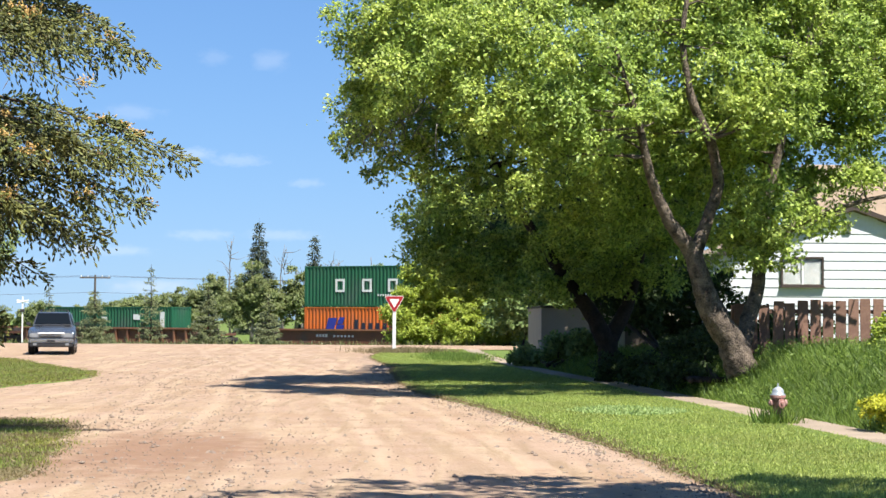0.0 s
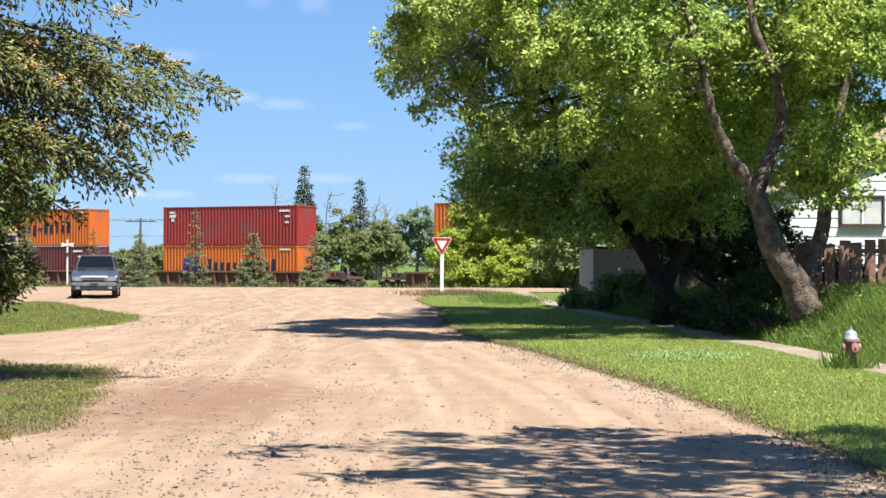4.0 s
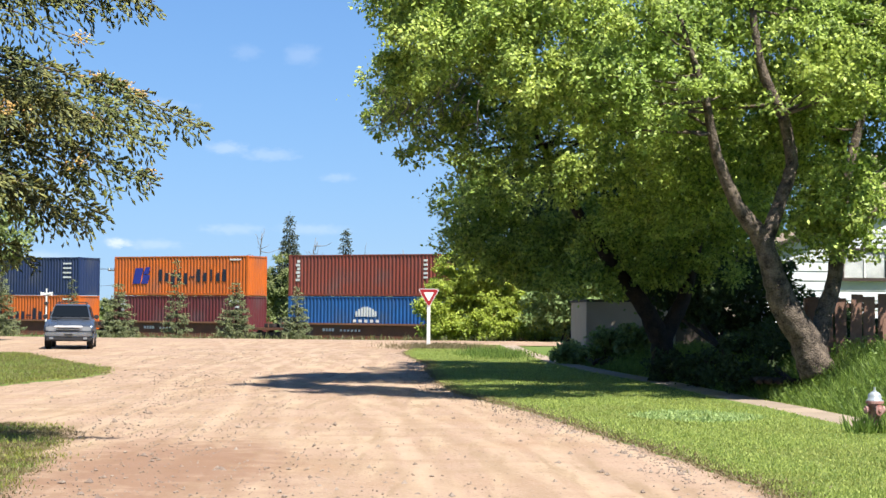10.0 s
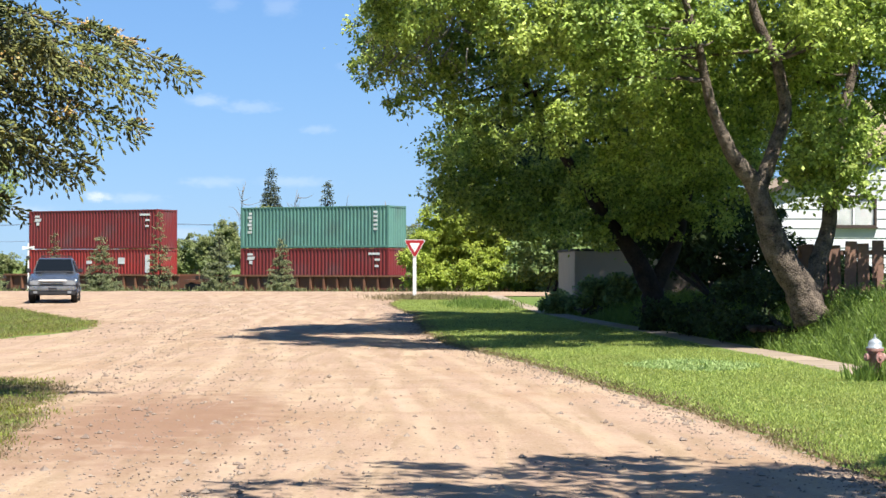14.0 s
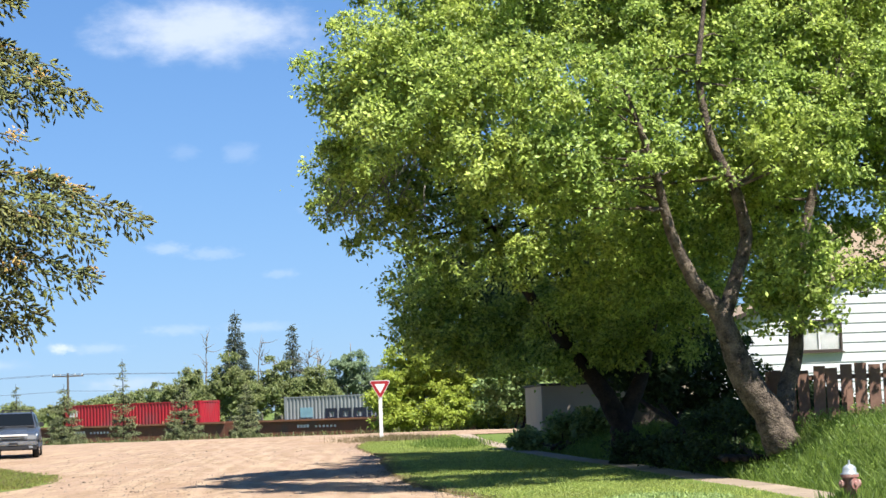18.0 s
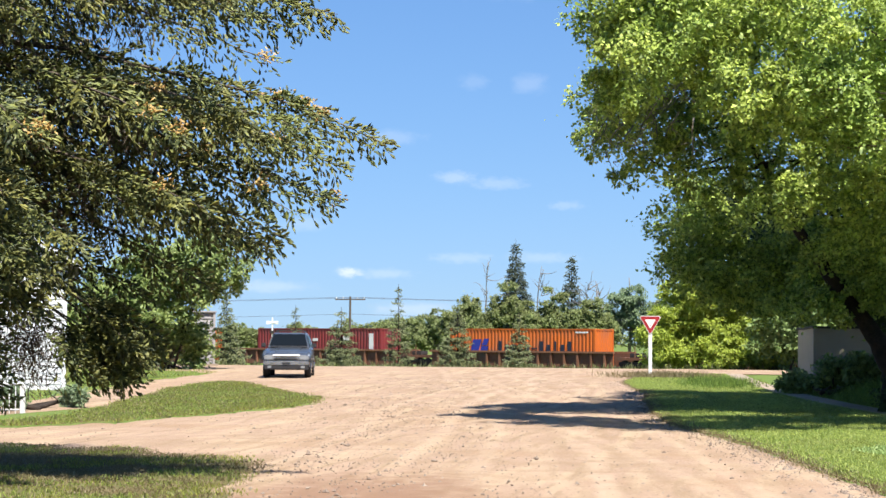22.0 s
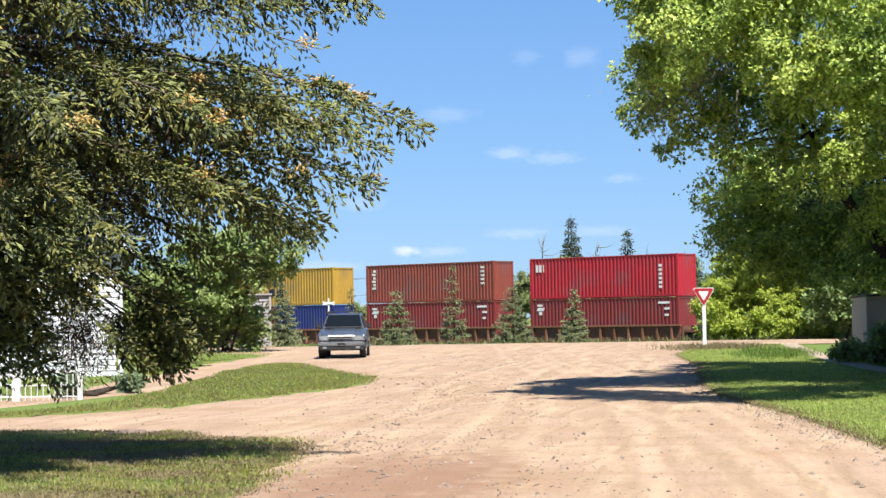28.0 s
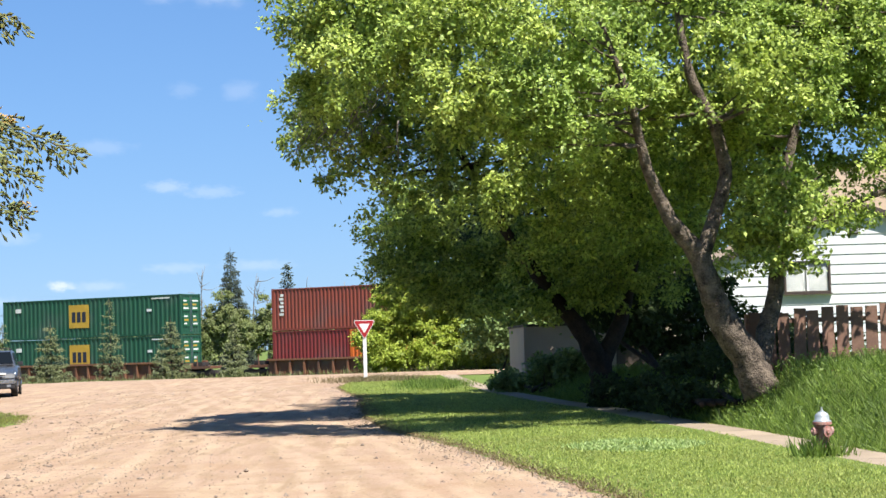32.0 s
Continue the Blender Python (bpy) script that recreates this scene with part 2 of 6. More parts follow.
def rut_marks(m):
    """Wheel tracks, pebbles and one patch of bare reddish soil on the gravel."""
    n, l = nodes(m)
    p = n["Principled BSDF"]
    col = p.inputs["Base Color"].links[0].from_socket
    tc = n["Texture Coordinate"]

    def layer(vec, scale, detail, lo, hi, colour, amount, bent=0.0):
        nonlocal col
        t = n.new("ShaderNodeTexNoise"); t.inputs["Scale"].default_value, t.inputs["Detail"].default_value, t.inputs["Distortion"].default_value = scale, detail, bent
        l.new(vec, t.inputs["Vector"])
        r = n.new("ShaderNodeMapRange"); r.inputs["From Min"].default_value, r.inputs["From Max"].default_value, r.inputs["To Max"].default_value = lo, hi, amount
        l.new(t.outputs["Fac"], r.inputs["Value"])
        x = n.new("ShaderNodeMixRGB"); x.inputs[2].default_value = (*colour, 1)
        l.new(r.outputs[0], x.inputs[0]); l.new(col, x.inputs[1]); col = x.outputs[0]

    def mapped(turn, sx, sy):
        g = n.new("ShaderNodeMapping"); g.inputs["Rotation"].default_value = (0, 0, radians(turn)); g.inputs["Scale"].default_value = (sx, sy, 1)
        l.new(tc.outputs["Object"], g.inputs["Vector"])
        return g.outputs[0]
    layer(mapped(-7, 1.0, 0.10), 2.2, 5, 0.47, 0.66, (0.372, 0.278, 0.178), 0.7, 0.7)
    layer(mapped(-9, 1.0, 0.09), 3.7, 5, 0.52, 0.68, (0.216, 0.15, 0.09), 0.75, 0.9)
    layer(mapped(20, 1.0, 0.12), 2.9, 5, 0.56, 0.70, (0.216, 0.15, 0.09), 0.5, 0.8)
    layer(mapped(0, 1, 1), 0.7, 5, 0.50, 0.68, (0.235, 0.162, 0.098), 0.5, 0.4)
    layer(mapped(4, 0.07, 1.0), 1.3, 4, 0.54, 0.70, (0.243, 0.161, 0.098), 0.55)
    layer(mapped(0, 1, 1), 34, 2, 0.60, 0.72, (0.402, 0.322, 0.243), 0.75)
    layer(mapped(0, 1, 1), 17, 3, 0.60, 0.68, (0.152, 0.094, 0.061), 0.8)
    sep = n.new("ShaderNodeSeparateXYZ"); l.new(tc.outputs["Object"], sep.inputs[0])
    fray = n.new("ShaderNodeTexNoise"); fray.inputs["Scale"].default_value, fray.inputs["Detail"].default_value = 1.3, 6
    l.new(tc.outputs["Object"], fray.inputs["Vector"])

    def calc(op, a, b):
        q = n.new("ShaderNodeMath"); q.operation = op
        for k, v in enumerate((a, b)):
            if isinstance(v, (int, float)):
                q.inputs[k].default_value = v
            else:
                l.new(v, q.inputs[k])
        return q.outputs[0]

    def band(dist, lo, hi, amount, colour):
        nonlocal col
        r = n.new("ShaderNodeMapRange"); r.interpolation_type = "SMOOTHSTEP"
        r.inputs["From Min"].default_value, r.inputs["From Max"].default_value, r.inputs["To Min"].default_value, r.inputs["To Max"].default_value = lo, hi, amount, 0.0
        l.new(dist, r.inputs["Value"])
        w = n.new("ShaderNodeMapRange"); w.inputs["From Min"].default_value, w.inputs["From Max"].default_value = 0.34, 0.6
        l.new(fray.outputs["Fac"], w.inputs["Value"])
        x = n.new("ShaderNodeMixRGB"); x.inputs[2].default_value = (*colour, 1)
        l.new(calc("MULTIPLY", r.outputs[0], w.outputs[0]), x.inputs[0]); l.new(col, x.inputs[1]); col = x.outputs[0]

    # pairs of tyre marks that swing along the street: x against y from 8 to 90
    for line, gauge, wide in TYRE_LINES:
        u = n.new("ShaderNodeMapRange"); u.inputs["From Min"].default_value, u.inputs["From Max"].default_value = 8.0, 90.0
        l.new(sep.outputs["Y"], u.inputs["Value"])
        fc = n.new("ShaderNodeFloatCurve")
        cv = fc.mapping.curves[0]
        for k, (lx, ly) in enumerate(line):
            at = ((ly - 8.0) / 82.0, (lx + 16.0) / 24.0)
            if k < 2:
                cv.points[k].location = at
            else:
                cv.points.new(*at)
        fc.mapping.use_clip = False
        fc.mapping.update()
        l.new(u.outputs[0], fc.inputs["Value"])
        mid = calc("MULTIPLY_ADD", fc.outputs[0], 24.0); mid.node.inputs[2].default_value = -16.0
        off = calc("SUBTRACT", calc("ABSOLUTE", calc("SUBTRACT", sep.outputs["X"], mid), 0.0), gauge / 2)
        band(calc("ABSOLUTE", calc("SUBTRACT", off, 0.30), 0.0), 0.02, 0.16, 0.40, (0.222, 0.152, 0.093))
        band(calc("ABSOLUTE", off, 0.0), wide * 0.3, wide * 0.9, 0.36, (0.39, 0.29, 0.20))
    g = n.new("ShaderNodeMapping"); g.vector_type = "TEXTURE"; g.inputs["Location"].default_value = (-2.9, 22.5, 0); g.inputs["Scale"].default_value = (2.3, 7.5, 4)
    l.new(tc.outputs["Object"], g.inputs["Vector"])
    sp = n.new("ShaderNodeTexGradient"); sp.gradient_type = "SPHERICAL"; l.new(g.outputs[0], sp.inputs["Vector"])
    nz = n.new("ShaderNodeTexNoise"); nz.inputs["Scale"].default_value, nz.inputs["Detail"].default_value = 2.5, 6; l.new(tc.outputs["Object"], nz.inputs["Vector"])
    mu = n.new("ShaderNodeMath"); mu.operation = "MULTIPLY"; l.new(sp.outputs["Fac"], mu.inputs[0]); l.new(nz.outputs["Fac"], mu.inputs[1])
    r = n.new("ShaderNodeMapRange"); r.inputs["From Min"].default_value, r.inputs["From Max"].default_value, r.inputs["To Max"].default_value = 0.12, 0.34, 0.75; l.new(mu.outputs[0], r.inputs["Value"])
    x = n.new("ShaderNodeMixRGB"); x.inputs[2].default_value = (0.182, 0.103, 0.064, 1); l.new(r.outputs[0], x.inputs[0]); l.new(col, x.inputs[1])
    l.new(x.outputs[0], p.inputs["Base Color"])


rut_marks(GRAVEL)
SOIL = mat("grassy_soil", (0.085, 0.14, 0.026), (0.125, 0.145, 0.042), rough=0.95, fine=9, coarse=0.8, bump=0.5, dist=0.05, spec=0.1)
NEEDLE_SOIL = mat("needle_strewn_soil", (0.085, 0.103, 0.027), (0.164, 0.115, 0.067), rough=0.95, fine=14, coarse=0.9, bump=0.5, dist=0.04, spec=0.1)
CONCRETE = mat("concrete", (0.305, 0.24, 0.175), (0.225, 0.175, 0.125), rough=0.9, fine=30, coarse=1.2, bump=0.2, spec=0.3, jitter=0.12)
BARK = mat("bark", (0.19, 0.148, 0.11), (0.03, 0.023, 0.018), rough=0.95, fine=30, coarse=6, bump=1.0, dist=0.09, spec=0.2)
DARK_BARK = mat("dark_bark", (0.046, 0.034, 0.026), (0.018, 0.014, 0.011), rough=0.95, fine=22, coarse=5, bump=0.9, dist=0.04, spec=0.2)
DEAD_WOOD = mat("dead_wood", (0.206, 0.182, 0.152), (0.122, 0.103, 0.085), rough=0.9, bump=0.3)
MAPLE = leaf_mat("maple_leaf", (0.11, 0.158, 0.026), (0.495, 0.575, 0.115), 0.33, bough=((0.74, 0.83, 0.85), 2.0))
MAPLE_DEEP = leaf_mat("deep_maple_leaf", (0.115, 0.165, 0.03), (0.49, 0.57, 0.12), 0.33, bough=((0.74, 0.83, 0.88), 2.2))
LIME = leaf_mat("lime_leaf", (0.165, 0.22, 0.028), (0.40, 0.46, 0.07), 0.4)
ALDER = leaf_mat("grey_green_leaf", (0.085, 0.14, 0.035), (0.25, 0.33, 0.12), 0.38)
YARD_LEAF = leaf_mat("pale_green_leaf", (0.096, 0.144, 0.036), (0.288, 0.344, 0.112), 0.4)
POPLAR = leaf_mat("poplar_leaf", (0.10, 0.135, 0.04), (0.27, 0.305, 0.115), 0.36, bough=((0.85, 0.80, 0.80), 3.0))
BLUE_POPLAR = leaf_mat("bluish_leaf", (0.11, 0.155, 0.08), (0.26, 0.33, 0.18), 0.4)
SPRUCE = leaf_mat("spruce_needles", (0.03, 0.043, 0.016), (0.185, 0.205, 0.052), 0.13, 0.6, bough=((1.0, 0.86, 0.72), 0.7))
DEAD_TWIG = leaf_mat("dry_spruce_twig", (0.03, 0.021, 0.013), (0.085, 0.058, 0.034), 0.08)
CONE = leaf_mat("orange_cone", (0.28, 0.15, 0.035), (0.50, 0.34, 0.11), 0.12)
YOUNG_SPRUCE = leaf_mat("young_spruce_needles", (0.045, 0.058, 0.022), (0.19, 0.205, 0.08), 0.1)
DARK_SPRUCE = leaf_mat("dark_spruce_needles", (0.018, 0.028, 0.018), (0.055, 0.07, 0.04), 0.06)
BLADE = leaf_mat("grass_blade", (0.17, 0.22, 0.045), (0.42, 0.47, 0.12), 0.4)
TALL_BLADE = leaf_mat("tall_grass_blade", (0.055, 0.10, 0.016), (0.195, 0.275, 0.05), 0.42)
ROUGH_BLADE = leaf_mat("rough_grass_blade", (0.10, 0.145, 0.026), (0.30, 0.35, 0.08), 0.38, bough=((1.05, 0.88, 0.8), 1.2))
CLOVER = leaf_mat("pale_clover", (0.19, 0.28, 0.08), (0.37, 0.45, 0.17), 0.3)
WORN_BLADE = leaf_mat("worn_grass_blade", (0.15, 0.18, 0.035), (0.36, 0.39, 0.10), 0.35)
# leaf darkened so its colour carries the deep shade under the trees
SHADED_LEAF = leaf_mat("shade_toned_leaf", (0.02, 0.034, 0.01), (0.06, 0.09, 0.024), 0.15, 0.8)
WEED = leaf_mat("weed_leaf", (0.072, 0.132, 0.02), (0.2, 0.272, 0.044), 0.4)
SCRUB_BLADE = leaf_mat("verge_scrub", (0.05, 0.062, 0.022), (0.19, 0.19, 0.075), 0.3)
DRY_BLADE = leaf_mat("dry_grass_blade", (0.134, 0.103, 0.042), (0.219, 0.176, 0.091), 0.3)

# ---- ground, road, path ----
xs = np.unique(np.concatenate([np.linspace(-4000, -60, 12), np.linspace(-60, -16, 23), np.linspace(-16, 4, 41), np.linspace(4, 10, 41), np.linspace(10, 24, 15), np.linspace(24, 60, 8), np.linspace(60, 4000, 12)]))
ys = np.unique(np.concatenate([np.linspace(-4000, -30, 8), np.linspace(-30, 10, 11), np.linspace(10, 80, 141), np.linspace(80, 125, 61), np.linspace(125, 260, 20), np.linspace(260, 4000, 12)]))
gx, gy = np.meshgrid(xs, ys)
gzz = ground_z(gx, gy) - 0.03
gv = np.stack([gx, gy, gzz], -1).reshape(-1, 3)
nx, ny = len(xs), len(ys)
idx = np.arange(nx * ny).reshape(ny, nx)
gf = np.stack([idx[:-1, :-1], idx[:-1, 1:], idx[1:, 1:], idx[1:, :-1]], -1).reshape(-1, 4)
tagged(put("ground", mesh_np("ground", gv, gf, SOIL, True)), "grassy prairie ground reaching the horizon", "ground", kind="structure")


def wavy(y, amp=0.12, seed=0.0, scale=1.0):
    return np.array([amp * noise.fractal(Vector((0.0, v * scale, seed)), 0.6, 2.0, 5) for v in np.atleast_1d(y)])


def edge_x(y):
    """Where the gravel ends at the lawn beside the footpath."""
    y = np.atleast_1d(np.asarray(y, float))
    return np.interp(y, [-30, 10, 16.6, 18, 21.5, 24, 26.6, 28, 32, 36, 40, 45, 49, 52, 56, 62, 67, 72, 76, 78.5], [3.3, 3.3, 3.24, 3.15, 2.91, 2.68, 2.4, 2.2, 1.8, 1.25, 0.5, 0.1, 0.05, -0.1, -0.05, -0.6, -0.95, -0.8, -0.3, 0.6]) + wavy(y, 0.11, 3.0)


ry = np.concatenate([np.linspace(-30, 8, 12), np.linspace(8, 79, 240), np.linspace(79.3, 91.5, 30)])
right = np.where(ry < 78.6, edge_x(ry), np.interp(ry, [78.6, 79.5, 80.5, 92], [0.6, 2.6, 40, 40]))
cols = 110
rv, rf = [], []
for i, (y, r) in enumerate(zip(ry, right)):
    left = -60.0
    for u in np.linspace(0, 1, cols):
        x = r + (left - r) * u ** 1.8
        rut = 0.02 * noise.noise(Vector((x * 1.6, y * 0.10, 0.0))) + 0.012 * noise.noise(Vector((x * 5, y * 1.5, 4.0)))
        rv.append((x, y, float(road_z(y)) + rut * (u > 0)))
for i in range(len(ry) - 1):
    for k in range(cols - 1):
        rf.append((i * cols + k, (i + 1) * cols + k, (i + 1) * cols + k + 1, i * cols + k + 1))
tagged(put("road", mesh_np("road", rv, rf, GRAVEL, True)), "dry tan gravel street with faint wheel tracks", "road", kind="structure")


def strip(name, lo, hi, y0, y1, n, material, dz=0.02, cols=7, flat=False, label="", category="grass"):
    """A sheet between the lines x = lo(y) and x = hi(y), laid dz over the ground."""
    yy = np.linspace(y0, y1, n)
    a, b = lo(yy), hi(yy)
    v, f = [], []
    for y, p, q in zip(yy, a, b):
        for u in np.linspace(0, 1, cols):
            x = p + (q - p) * u
            z = float(road_z(y) if flat else ground_z(x, y))
            v.append((x, y, z + dz + (-0.07 if u == 0 else 0.025 if u == 1 else 0) + (0 if u in (0, 1) else 0.025 * noise.noise(Vector((x * 2, y * 2, 1))))))
    for i in range(n - 1):
        for k in range(cols - 1):
            f.append((i * cols + k, i * cols + k + 1, (i + 1) * cols + k + 1, (i + 1) * cols + k))
    return tagged(put(name, mesh_np(name, v, f, material, True)), label, category, kind="structure")


def walk_near_x(y):
    return walk_far_x(y) - np.interp(y, [0, 30, 50, 78], [0.82, 0.78, 0.72, 0.65])


strip("lawn", edge_x, lambda y: walk_near_x(y), 6, 78.3, 220, SOIL, 0.03, label="mown green lawn between gravel and footpath")

# concrete footpath in slabs
for y in np.arange(8, 78, 1.5):
    bm = bmesh.new()
    q = []
    for yy in (y + 0.01, y + 1.49):
        for xx in (walk_near_x(yy), walk_far_x(yy)):
            q.append((float(xx), yy, float(road_z(yy))))
    top = [bm.verts.new((a, b, c + 0.05)) for a, b, c in q]
    bot = [bm.verts.new((a, b, c - 0.06)) for a, b, c in q]
    for f in ((0, 1, 3, 2),):
        bm.faces.new([top[i] for i in f])
    for i, j in ((0, 2), (2, 3), (3, 1), (1, 0)):
        bm.faces.new((top[i], top[j], bot[j], bot[i]))
    if y == 8:
        footpath = tagged(new("pavement"), "worn concrete footpath of cast slabs beside a lawn", "footpath", kind="structure")
    part("slab", bm, CONCRETE, footpath)


def blades(name, pts, hmin, hmax, material, label, width=0.012, lean=0.5, lift=0.0):
    """Grass: one thin leaf at each point of pts (x, y)."""
    n = len(pts)
    z = ground_z(pts[:, 0], pts[:, 1]) + lift
    c = np.stack([pts[:, 0], pts[:, 1], z], 1)
    d = np.stack([rng.normal(0, lean, n), rng.normal(0, lean, n), np.ones(n)], 1)
    v, f = kites(c, d, rng.normal(0, 1, (n, 3)), rng.uniform(hmin, hmax, n), width * rng.uniform(0.7, 1.5, n))
    return tagged(put(name, mesh_np(name, v, f, material)), label, "grass", kind="stuff")


def scatter(n, lo, hi, y0, y1, power=1.0):
    y = y0 + (y1 - y0) * rng.random(n) ** power
    a, b = lo(y), hi(y)
    return np.stack([a + (b - a) * rng.random(n), y], 1)


def island(name, outline, dz, n, label, soil=SOIL):
    """A raised patch of turf with an outline of a few corners, rounded and frayed."""
    p = np.array(outline, float)
    k = len(p)
    dense = []
    for i in range(k):
        p0, p1, p2, p3 = p[i - 1], p[i], p[(i + 1) % k], p[(i + 2) % k]
        for u in np.linspace(0, 1, 10, endpoint=False):
            dense.append(0.5 * (2 * p1 + (p2 - p0) * u + (2 * p0 - 5 * p1 + 4 * p2 - p3) * u * u + (3 * p1 - p0 - 3 * p2 + p3) * u ** 3))
    dense = np.array(dense)
    dense += np.array([[0.40 * noise.fractal(Vector((a, b, 5)), 0.7, 2, 4), 0.7 * noise.fractal(Vector((a, b, 9)), 0.7, 2, 4)] for a, b in dense])
    cen = dense.mean(0)
    rings = [1, 0.96, 0.85, 0.65, 0.4, 0.0]
    v, f = [], []
    for r in rings:
        for a, b in cen + (dense - cen) * r:
            v.append((a, b, float(ground_z(a, b)) + dz * (1 - r ** 6) - (0.06 if r == 1 else 0) + 0.004 + (0.012 * noise.noise(Vector((a, b, 2))) if r < 0.9 else 0)))
    m = len(dense)
    for j in range(len(rings) - 1):
        for i in range(m):
            f.append((j * m + i, j * m + (i + 1) % m, (j + 1) * m + (i + 1) % m, (j + 1) * m + i))
    tagged(put(name, mesh_np(name, v, f, soil, True)), label, "grass", kind="structure")
    lo, hi = dense.min(0), dense.max(0)
    q = rng.uniform(lo, hi, (n * 3, 2))
    x0, y0 = dense.T
    x1, y1 = np.roll(dense, -1, 0).T
    inside = (((y0 > q[:, 1:]) != (y1 > q[:, 1:])) & (q[:, :1] < (x1 - x0) * (q[:, 1:] - y0) / (y1 - y0 + 1e-12) + x0)).sum(1) % 2 == 1
    return q[inside][:n] + rng.normal(0, 0.10, (len(q[inside][:n]), 2)), dense


isl, _ = island("lawn_island", [(-8.2, 49.4), (-11.4, 58), (-13.9, 63.5), (-14.1, 59), (-13.4, 53), (-12.4, 46), (-11.7, 40.0), (-12.6, 36.5), (-14, 35.2), (-12.0, 34.9), (-10.55, 37.5), (-9.45, 40.3), (-8.4, 44)], 0.035, 60000, "patch of rough green grass amid gravel")
low, _ = island("lawn_corner", [(-4.9, 27.7), (-5.9, 28.9), (-7.5, 30.0), (-9.0, 30.6), (-14, 31.0), (-18, 27), (-15, 17), (-9, 12.5), (-5.2, 14), (-3.75, 18), (-3.95, 21.1), (-4.1, 22.9), (-4.5, 25.4)], 0.035, 360000, "worn grass under a spruce beside the gravel", NEEDLE_SOIL)
yard, _ = island("yard_lawn", [(-14.9, 47.5), (-15.4, 53), (-15.9, 59), (-16.6, 66), (-18.4, 77), (-30, 77), (-38, 60), (-36, 38), (-22, 35.5), (-16.5, 37.5), (-15.0, 40), (-14.6, 44)], 0.035, 40000, "green yard lawn in front of a white house")
lawn_pts = scatter(210000, edge_x, walk_near_x, 13, 78, 1.7)
tone = np.array([noise.fractal(Vector((a * 0.5, b * 0.35, 6)), 0.8, 2, 4) for a, b in lawn_pts]) + rng.normal(0, 0.25, len(lawn_pts))
blades("worn_lawn_grass", lawn_pts[tone > 0.12], 0.02, 0.055, WORN_BLADE, "drier yellowish lawn grass", 0.009, 0.7, 0.033)
lawn_pts = lawn_pts[tone <= 0.12]
blades("lawn_grass", lawn_pts, 0.02, 0.066, BLADE, "short green lawn grass", 0.010, 0.6, 0.035)
a = rng.uniform(0, math.tau, 2600)
blades("clover_patch", np.stack([4.1 + 1.0 * np.cos(a) * np.sqrt(rng.random(2600)) + rng.normal(0, 0.06, 2600), 31.8 + 1.5 * np.sin(a) * np.sqrt(rng.random(2600)) + rng.normal(0, 0.12, 2600)], 1), 0.04, 0.075, CLOVER, "pale clover patch in the lawn", 0.02, 0.9, 0.055)
blades("edge_grass", np.stack([edge_x(q := rng.uniform(12, 78, 4000)) + rng.normal(0.02, 0.10, 4000), q], 1), 0.03, 0.09, DRY_BLADE, "dry frayed grass at the lawn's edge", 0.012)
blades("island_grass", isl[:42000], 0.02, 0.085, ROUGH_BLADE, "rough green grass", 0.014, lift=0.03)
blades("island_dry_grass", isl[40000:], 0.02, 0.09, DRY_BLADE, "dry stalks among rough grass", 0.014, 0.8, 0.03)
low = low[(low[:, 0] > -11) & (low[:, 1] > 14.5)]
patch = np.array([noise.fractal(Vector((a * 0.7, b * 0.7, 3)), 0.8, 2, 4) for a, b in low])
blades("corner_grass", low[patch > -0.1][:40000], 0.02, 0.07, ROUGH_BLADE, "short worn grass", 0.010, lift=0.03)
blades("corner_dry_grass", low[patch < 0.15][:70000], 0.015, 0.065, DRY_BLADE, "dry grass stalks and needles", 0.010, 1.0, 0.03)
blades("yard_grass", yard, 0.04, 0.1, ROUGH_BLADE, "green yard grass", 0.018, lift=0.03)
q = rng.uniform(12, 70, 7000)
side = rng.random(7000) < 0.5
blades("path_edge_grass", np.stack([np.where(side, walk_far_x(q) - 0.02, walk_near_x(q) + 0.02) + rng.normal(0, 0.05, 7000), q], 1), 0.03, 0.10, BLADE, "grass creeping over the footpath's edges", 0.014, 0.7)
q = rng.uniform(12, 60, 14000)
blades("edge_thatch", np.stack([edge_x(q) - 0.06 + np.abs(rng.normal(0, 0.2, 14000)), q], 1), 0.02, 0.07, DRY_BLADE, "matted dry thatch at the gravel\'s edge", 0.016, 1.3, 0.03)
bank = scatter(95000, lambda y: walk_far_x(y) + 0.05, lambda y: walk_far_x(y) + 5.0, 18, 56, 1.2)
blades("bank_grass", bank, 0.08, 0.42, TALL_BLADE, "tall green grass on a bank", 0.012, 0.75)
wp = scatter(26000, lambda y: walk_far_x(y) + 0.05, lambda y: walk_far_x(y) + 4.5, 18, 56, 1.2)
wp = wp[np.array([noise.noise(Vector((a * 1.3, b * 1.3, 8))) > 0.05 for a, b in wp])]
wn_ = len(wp)
c = np.stack([wp[:, 0], wp[:, 1], ground_z(wp[:, 0], wp[:, 1]) + rng.uniform(0.03, 0.36, wn_)], 1)
v, f = kites(c, rng.normal(0, 0.7, (wn_, 3)), rng.normal(0, 0.5, (wn_, 3)) + np.array([0.1, -0.3, 0.8]), rng.uniform(0.04, 0.10, wn_), rng.uniform(0.02, 0.045, wn_))
tagged(put("bank_weeds", mesh_np("bank_weeds", v, f, WEED)), "broad-leaved weeds among bank grass", "weeds", kind="stuff")
blades("sign_grass", np.stack([rng.normal(0.3, 0.9, 3500), rng.uniform(72.5, 76.5, 3500)], 1), 0.06, 0.3, DRY_BLADE, "dry brown weeds at a sign post", 0.02, 0.4)
